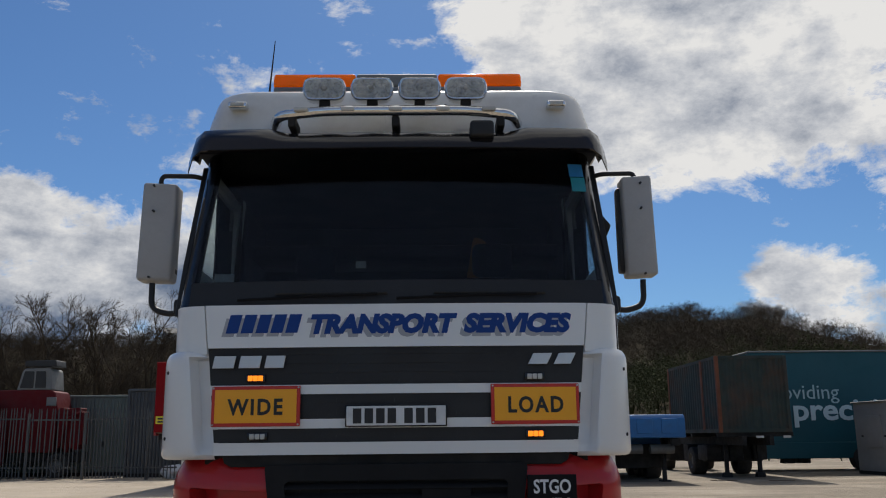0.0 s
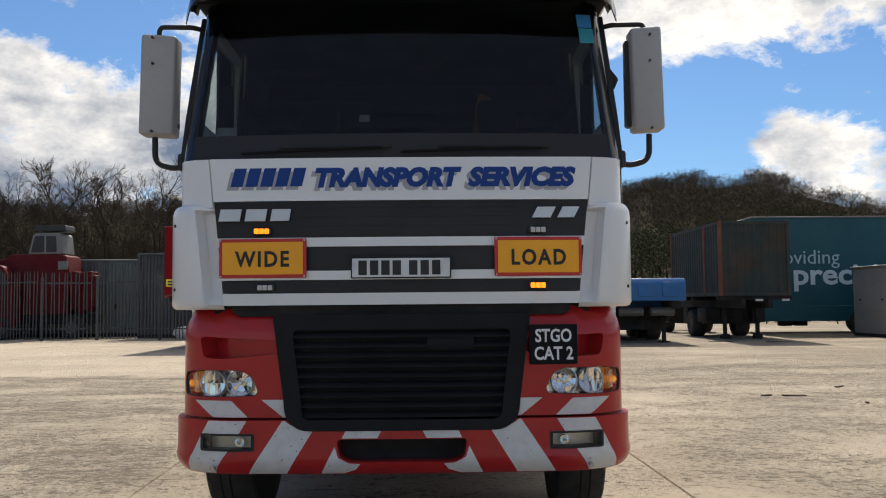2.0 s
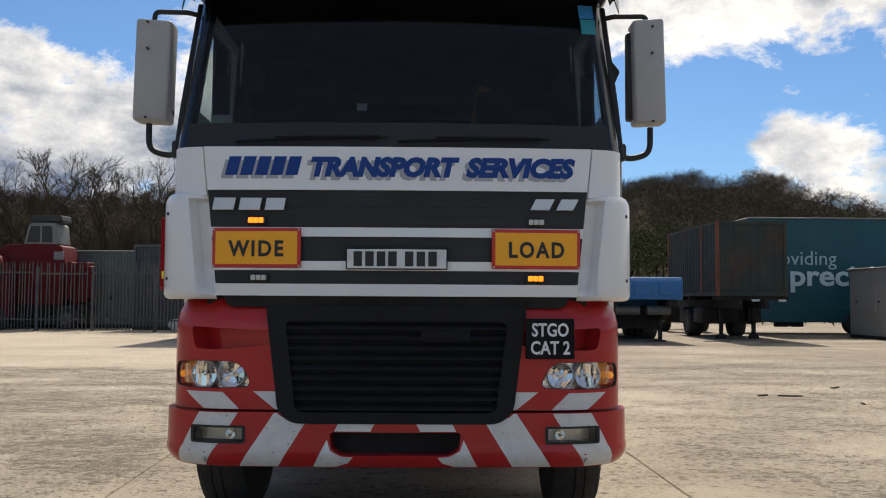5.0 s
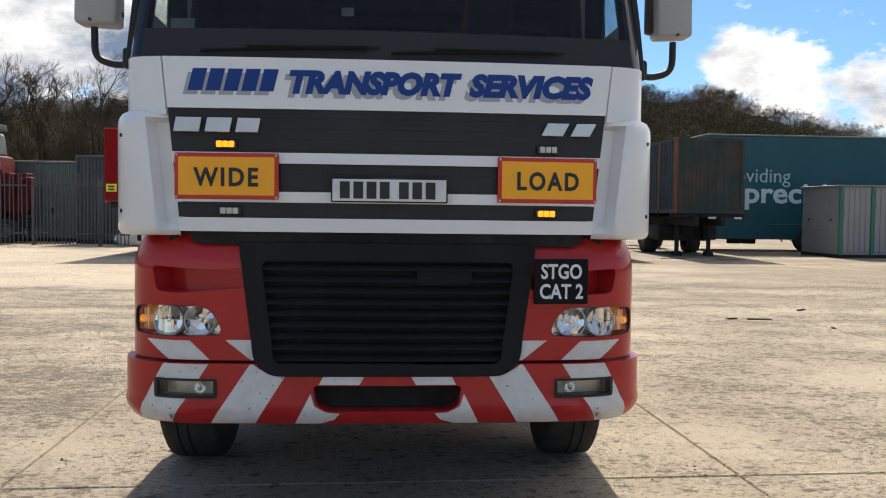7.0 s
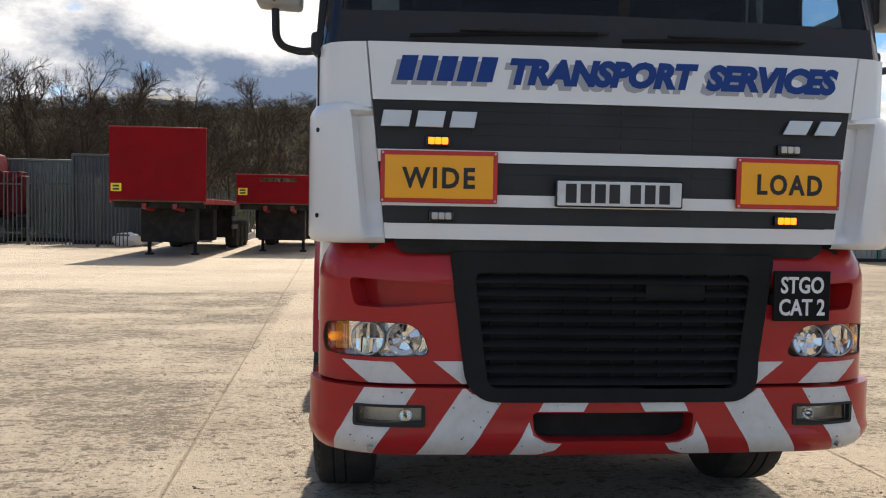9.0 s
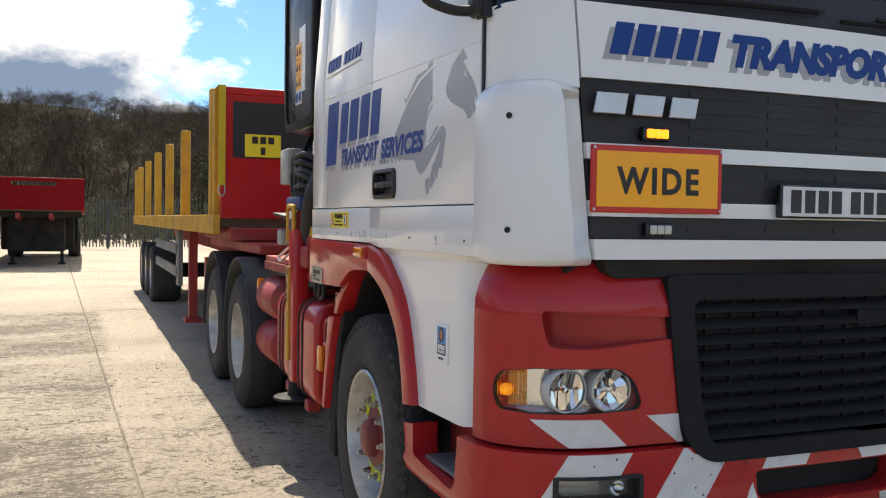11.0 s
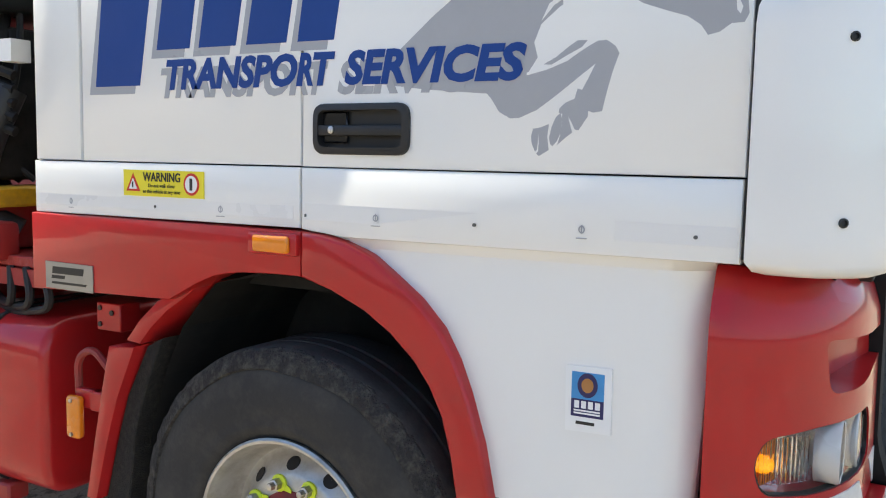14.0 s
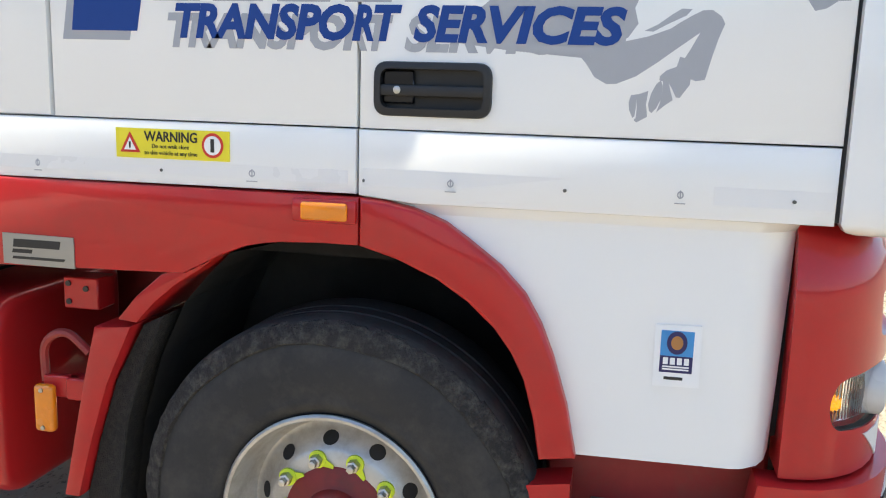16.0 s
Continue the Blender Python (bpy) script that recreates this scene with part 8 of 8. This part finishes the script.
def crane():
    """The folded loader crane behind the cab: base, stabiliser leg, valve bank, hoses, enclosure."""
    bm = B()
    box(bm, -1.18, 1.18, 2.72, 3.0, 1.24, 1.42, 0.02, 2)
    base = part("loader_crane", bm, "red_dull", lorry, "folded red, blue and black loader crane behind the cab")
    # stabiliser leg by the side
    bm = B()
    box(bm, -1.245, -1.15, 2.80, 2.93, 0.54, 1.44, 0.012, 2)
    part("stabiliser_leg", bm, "red", base)
    bm = B()
    lathe(bm, [(0, 0.13), (0.014, 0.13), (0.02, 0.05), (0.12, 0.035)], (-1.2, 2.90, 0.43), (0, 0, 1), 24)
    part("leg_foot", bm, "dark", base)
    bm = B()
    box(bm, -1.256, -1.240, 2.885, 2.945, 0.66, 1.215, 0.003)
    part("leg_guard", bm, "yellow", base, "yellow warning strip")
    for z in (1.06, 1.14, 1.22):
        bm = B()
        prism(bm, [(2.897, z - 0.05), (2.935, z - 0.05), (2.916, z)], "x", -1.2575, -1.2555)
        part("warning_triangle", bm, "ink", base)
    bm = B()
    tube(bm, bend([(-1.235, 2.84, 1.42), (-1.235, 2.84, 1.575), (-1.235, 2.99, 1.575), (-1.235, 2.99, 1.36)], 0.03), 0.014, 8)
    part("hoop", bm, "yellow", base, "yellow grab hoop")
    bm = B()
    box(bm, -1.24, -1.18, 2.85, 2.94, 1.42, 1.55, 0.01)
    part("leg_cover", bm, "red_dull", base)
    for z, mt in ((1.56, "decal_white"), (1.50, "decal_blue")):
        bm = B()
        box(bm, -1.2435, -1.239, 2.87, 2.92, z - 0.06, z - 0.015)
        part("label", bm, mt, base)
    bm = B()
    box(bm, -1.2, -0.98, 2.86, 3.22, 1.46, 1.635, 0.015, 2)
    part("blue_cover", bm, "blue_dark", base, "dark blue steel cover")
    bm = B()
    box(bm, -1.17, -0.9, 2.66, 2.82, 1.39, 1.46, 0.01)
    part("amber_block", bm, "yellow", base)
    # column, arm and hoses
    bm = B()
    box(bm, -0.35, 0.35, 2.72, 3.2, 1.4, 3.1, 0.05, 2)
    part("column", bm, "crane_black", base)
    bm = B()
    box(bm, -1.15, 1.1, 2.75, 3.15, 2.62, 2.9, 0.03, 2)
    box(bm, -1.05, 1.1, 2.72, 3.2, 1.85, 2.0, 0.03, 2)
    part("folded_arm", bm, "crane_black", base)
    bm = B()
    box(bm, -1.16, -0.5, 2.70, 3.3, 1.48, 1.9, 0.03, 2)
    part("valve_bank", bm, "crane_black", base)
    for k in range(6):
        bm = B()
        box(bm, -1.175, -1.14, 2.72, 3.2, 1.55 + k * 0.055, 1.572 + k * 0.055, 0.006)
        part("valve_rib", bm, "crane_black", base)
    rng = random.Random(5)
    for k in range(9):
        bm = B()
        y = 2.58 + 0.075 * k
        r1, r2, r3 = (rng.uniform(-0.06, 0.06) for _ in range(3))
        tube(bm, bend([(-1.0, y + 0.14 + r1, 2.04), (-1.12 + r2 * 0.5, y + r1, 1.88 + r2), (-1.13, y - 0.06 + r3 * 2, 1.74 + r3), (-1.1, y + 0.16 + r1 * 2, 1.6), (-1.0, y + 0.1, 1.45 + r2)], 0.1), 0.011 + 0.004 * (k % 3), 8)
        part("hose", bm, "crane_black", base)
    for k in range(5):
        bm = B()
        z = 1.70 + 0.045 * k
        tube(bm, bend([(-1.14, 2.58, z - 0.06), (-1.2, 2.72 + rng.uniform(-0.04, 0.04), z), (-1.19, 3.02, z + rng.uniform(-0.02, 0.03)), (-1.08, 3.22, z - 0.03)], 0.08), 0.017, 8)
        part("hose", bm, "crane_black", base)
    for k in range(4):
        bm = B()
        cyl(bm, (-1.2, 2.76 + 0.1 * k, 1.66), (-1.2, 2.77 + 0.1 * k, 1.75 + 0.02 * (k % 2)), 0.008, 8)
        part("lever", bm, "black", base)
    # the big loop of hose by the cab
    bm = B()
    tube(bm, bend([(-1.12, 2.62, 1.78), (-1.18, 2.66, 1.62), (-1.16, 2.80, 1.38), (-1.05, 2.7, 1.30)], 0.12), 0.05, 10)
    part("hose_loop", bm, "black", base)
    # enclosure with hazard labels
    bm = B()
    box(bm, -1.14, -0.55, 2.72, 3.45, 2.05, 3.0, 0.05, 3)
    e = part("enclosure", bm, "crane_panel", base, "dark grey control enclosure with hazard labels")
    bm = B()
    prism(bm, rounded([(2.80, 2.10), (3.40, 2.10), (3.40, 2.95), (2.80, 2.95)], 0.06), "x", -1.152, -1.138, 0.006, 2)
    part("door_panel", bm, "crane_panel", e)
    bm = B()
    box(bm, -1.156, -1.150, 2.93, 3.08, 2.27, 2.66)
    part("label_sheet", bm, "decal_white", e)
    for z in (2.29, 2.385, 2.48):
        bm = B()
        box(bm, -1.159, -1.155, 3.02, 3.155, z, z + 0.09)
        part("hazard_label", bm, "sign_yellow", e)
    bm = B()
    box(bm, -1.159, -1.155, 3.0, 3.155, 2.20, 2.286)
    part("notice_label", bm, "decal_white", e)
    for y in (3.04, 3.115):
        bm = B()
        lathe(bm, [(0, 0.032), (0.002, 0.032)], (-1.159, y, 2.243), (-1, 0, 0), 16)
        part("roundel", bm, "decal_blue", e)
    for z in (2.29, 2.385, 2.48):
        for y in (3.053, 3.121):
            bm = B()
            prism(bm, [(y - 0.024, z + 0.02), (y + 0.024, z + 0.02), (y, z + 0.07)], "x", -1.1605, -1.1588)
            part("hazard_sign", bm, "ink", e)
    bm = B()
    prism(bm, rounded([(2.70, 2.05), (3.42, 2.05), (3.47, 2.3), (3.47, 2.98), (2.70, 2.98)], 0.05), "x", -1.165, -1.135, 0.008, 2)
    lip = part("lid_rim", bm, "crane_black", e)
    c = B()
    prism(c, rounded([(2.74, 2.10), (3.38, 2.10), (3.42, 2.3), (3.42, 2.94), (2.74, 2.94)], 0.06), "x", -1.2, -1.1)
    carve(lip, [c])
    bm = B()
    box(bm, -1.21, -1.16, 4.10, 4.15, 0.98, 1.07, 0.01, 2)
    part("side_lamp", bm, "amber", lorry, "amber side marker lamp")
    bm = B()
    box(bm, -1.21, -1.1, 2.62, 2.97, 1.215, 1.345, 0.02, 2)
    part("leg_bracket", bm, "red_dull", base)
    bm = B()
    box(bm, -1.19, -1.12, 2.52, 2.58, 1.86, 1.93)
    part("label", bm, "decal_white", base)
    bm = B()
    box(bm, -1.18, -1.0, 3.29, 3.50, 1.72, 1.95, 0.015, 2)
    part("grey_box", bm, "box_grey", base, "pale grey switch box")
    bm = B()
    box(bm, -1.1, -0.8, 3.3, 3.5, 1.45, 1.9, 0.03, 2)
    part("hydraulic_block", bm, "crane_black", base)
    # lamp on a stalk and the lever frame
    bm = B()
    box(bm, -1.16, -1.08, 3.20, 3.29, 1.0, 1.52, 0.01)
    st = part("lever_stand", bm, "red_dull", base)
    bm = B()
    prism(bm, [(3.12, 1.49), (3.62, 1.525), (3.62, 1.54), (3.12, 1.51)], "x", -1.2, -1.0)
    part("tray", bm, "black", st)
    bm = B()
    box(bm, -1.2, -1.1, 3.36, 3.48, 1.33, 1.43, 0.01)
    part("work_lamp", bm, "box_grey", st)
    bm = B()
    tube(bm, bend([(-1.14, 3.2, 1.32), (-1.18, 3.45, 1.22), (-1.18, 3.55, 1.24), (-1.14, 3.38, 1.32)], 0.03), 0.008, 6)
    part("wire_handle", bm, "steel", st)
    bm = B()
    lathe(bm, [(0, 0.05), (0.05, 0.05), (0.07, 0.035)], (-1.05, 3.62, 2.26), (0, 0, 1), 14)
    part("cap", bm, "steel", base)


M["crane_black"] = mat("crane_black", (0.011, 0.011, 0.011), 0.6, spec=0.2, vary=0.3, dirt=(0.05, 0.045, 0.04), dirt_amt=0.4, dirt_scale=6)
M["box_grey"] = mat("box_grey", (0.36, 0.36, 0.33), 0.55, vary=0.1, dirt=(0.2, 0.18, 0.15), dirt_amt=0.4, dirt_scale=8)
M["crane_panel"] = mat("crane_panel", (0.03, 0.034, 0.035), 0.35, vary=0.15)
crane()


# ---- the trailer behind ----
def haul_trailer():
    t = empty("flatbed_trailer", (0, 11.5, 0))
    x = 1.29
    bm = B()
    box(bm, -x, x, 5.40, 5.48, 1.50, 2.60, 0.01)
    hb = part("headboard", bm, "red", t, "red headboard with a black panel")
    bm = B()
    box(bm, -x - 0.01, x + 0.01, 5.38, 5.49, 2.56, 2.62, 0.01)
    part("top_rail", bm, "red", hb)
    bm = B()
    box(bm, -1.19, 1.19, 5.392, 5.399, 2.02, 2.50)
    part("black_panel", bm, "ink", hb)
    bm = B()
    box(bm, -1.09, -0.78, 5.382, 5.391, 2.03, 2.225, 0.003)
    pl = part("marker_plate", bm, "decal_yellow", hb, "yellow plate with two rows of dark characters")
    for a, b, c, d in ((-1.03, -0.98, 2.145, 2.205), (-0.96, -0.91, 2.145, 2.205), (-0.89, -0.84, 2.145, 2.205), (-0.955, -0.915, 2.05, 2.115)):
        bm = B()
        box(bm, a, b, 5.379, 5.3825, c, d)
        part("bar", bm, "ink", pl)
    bm = B()
    box(bm, -1.315, -1.255, 5.37, 5.378, 1.78, 2.625, 0.003)
    box(bm, -1.315, -1.255, 5.37, 5.9, 2.625, 2.63)
    st = part("strap", bm, "strap_yellow", t, "yellow ratchet strap over the corner")
    bm = B()
    tube(bm, bend([(-1.31, 5.37, 1.78), (-1.315, 5.37, 1.72), (-1.285, 5.37, 1.68), (-1.255, 5.37, 1.72), (-1.26, 5.37, 1.78)], 0.02), 0.006, 6)
    part("hook", bm, "steel", st)
    # deck
    bm = B()
    box(bm, -x, x, 5.48, 18.0, 1.42, 1.50, 0.006)
    part("deck", bm, "wood", t)
    for g in (-1, 1):
        bm = B()
        box(bm, g * x, g * (x + 0.06), 5.40, 18.0, 1.36, 1.53, 0.008)
        part("side_rail", bm, "yellow", t, "faded orange side rail")
    for xx in (-0.5, 0.4):
        bm = B()
        prism(bm, [(5.5, 1.42), (17.9, 1.42), (17.9, 1.1), (9.0, 1.0), (7.6, 1.25), (5.5, 1.28)], "x", xx, xx + 0.12)
        part("chassis_beam", bm, "red_dull", t)
    # stakes along both sides
    for y, h in ((5.52, 1.12), (5.75, 1.15), (8.2, 1.0), (10.2, 1.0), (12.2, 1.02), (14.4, 1.02), (16.6, 1.02), (17.8, 1.02)):
        for g in (-1, 1):
            bm = B()
            box(bm, g * (x - 0.06), g * (x + 0.04), y, y + 0.13, 1.5, 1.5 + h, 0.008)
            part("stake", bm, "yellow", t, "weathered yellow steel stake")
    for y in (14.2, 15.5, 16.8):
        for g in (-1, 1):
            wheel_pair(t, g * 1.26, y, 0.5, 0.5, g)
        bm = B()
        cyl(bm, (-1.0, y, 0.5), (1.0, y, 0.5), 0.07, 10)
        part("axle", bm, "dark", t)
    for g in (-1, 1):
        bm = B()
        box(bm, g * 1.05, g * 1.15, 9.0, 9.12, 0.25, 1.4)
        leg = part("landing_leg", bm, "red_dull", t)
        bm = B()
        box(bm, g * 1.0, g * 1.2, 8.92, 9.2, 0.2, 0.25)
        part("foot", bm, "red_dull", leg)
        for z in (0.72, 1.02):
            bm = B()
            box(bm, g * 1.2, g * 1.24, 9.6, 13.2, z, z + 0.14, 0.006)
            part("side_guard", bm, "galv", t, "pale aluminium side guard")
        bm = B()
        box(bm, g * 1.18, g * 1.24, 9.45, 9.75, 0.62, 1.4, 0.006)
        part("guard_post", bm, "galv", t)
    # neck box above the wings
    bm = B()
    box(bm, -1.22, 1.22, 5.3, 7.0, 1.31, 1.42, 0.01)
    part("neck_plate", bm, "red_dull", t)
    return tagged(t, "red flatbed semi-trailer with yellow side stakes", "trailer")


M["strap_yellow"] = mat("yellow_webbing", (0.55, 0.42, 0.02), 0.8, vary=0.15)
haul_trailer()


# ---- concrete slabs ----
def slabs():
    rng = random.Random(2)
    w, ln, gap = 4.05, 12.0, 0.012
    shared = None
    turn = pose(0, 0.6, 0, 0, 0, 1.6)
    for i in range(-6, 7):
        for j in range(-2, 5):
            cx, cy = i * w, j * ln
            if shared is None:
                bm = B()
                hw, hl = (w - gap) / 2, (ln - gap) / 2
                prism(bm, [(-hw, -hl), (hw, -hl), (hw, hl), (-hw, hl)], "z", -0.15, 0.0, 0.008)
                ob = part("slab", bm, "ground", ground, smooth=0)
                shared = ob.data
            else:
                ob = new("slab", shared)
                ob.parent = ground
            ob.matrix_basis = turn @ pose(cx + rng.uniform(-0.003, 0.003), cy + 6.2, rng.uniform(-0.002, 0.002))


slabs()


def debris():
    """Bits of dark timber and stones lying on the slabs."""
    rng = random.Random(9)
    for x, y, a, l in ((4.93, 8.07, 20, 0.16), (5.3, 8.0, -10, 0.34), (6.5, 9.2, 40, 0.22), (5.9, 7.1, 70, 0.12), (9.5, 24.0, 8, 0.9), (11.2, 23.6, -4, 0.8)):
        bm = B()
        box(bm, -l / 2, l / 2, -0.022, 0.022, 0.0, 0.02, 0.004, m=pose(x, y, 0.003, 0, 0, a))
        for v in bm.verts:
            v.co += Vector((rng.gauss(0, 0.005), rng.gauss(0, 0.005), abs(rng.gauss(0, 0.002))))
        tagged(part("timber_scrap", bm, "wood", smooth=0), "splintered dark timber scrap lying on the concrete", "scrap", group="scraps on the yard")
    bm = B()
    for _ in range(1600):
        x, y = rng.uniform(-9, 9), rng.uniform(-3, 22)
        if abs(x) < 1.3 and 0 < y < 18:
            continue
        r = rng.uniform(0.003, 0.010)
        bmesh.ops.create_icosphere(bm, subdivisions=1, radius=r, matrix=Matrix.Translation((x, y, r * 0.4)) @ Matrix.Diagonal((1, rng.uniform(0.6, 1), 0.6, 1)))
    tagged(part("gravel", bm, "joint", smooth=0), "loose grit scattered on the concrete", "gravel", kind="stuff")


debris()


def loose_grit():
    """Small dark lumps lying where the concrete has worn."""
    rng = random.Random(31)
    kinds = []
    for _ in range(5):
        v = np.array([(sx * rng.uniform(0.6, 1), sy * rng.uniform(0.4, 0.8), sz) for sz in (0.0, rng.uniform(0.4, 0.7)) for sx, sy in ((-1, -1), (1, -1), (1, 1), (-1, 1))])
        v[4:, :2] *= 0.6
        kinds.append((v, np.array([(0, 1, 5, 4), (1, 2, 6, 5), (2, 3, 7, 6), (3, 0, 4, 7), (4, 5, 6, 7)])))
    spots = []
    while len(spots) < 9000:
        x, y = rng.uniform(-9, 9), -2.5 + 16 * rng.random() ** 1.2
        worn = noise.noise(Vector((x * 0.7, y * 1.1, 5))) + 0.4 * noise.noise(Vector((x * 2.1, y * 3, 1)))
        if abs(x) < 1.3 and 0 < y or worn < (-0.05 if x < -2.1 else 0.2) or x < -2.1 and y > 12.2:
            continue
        spots.append((x, y, -0.001, min(0.014, 0.004 + rng.expovariate(1) * 0.0028)))
    scatter("grit", kinds, spots, "grit", ground, "dark loose grit on the worn concrete")


M["grit"] = mat("dark_grit", (0.12, 0.098, 0.072), 0.95, vary=0.3, fine=60, island=0.5)
loose_grit()
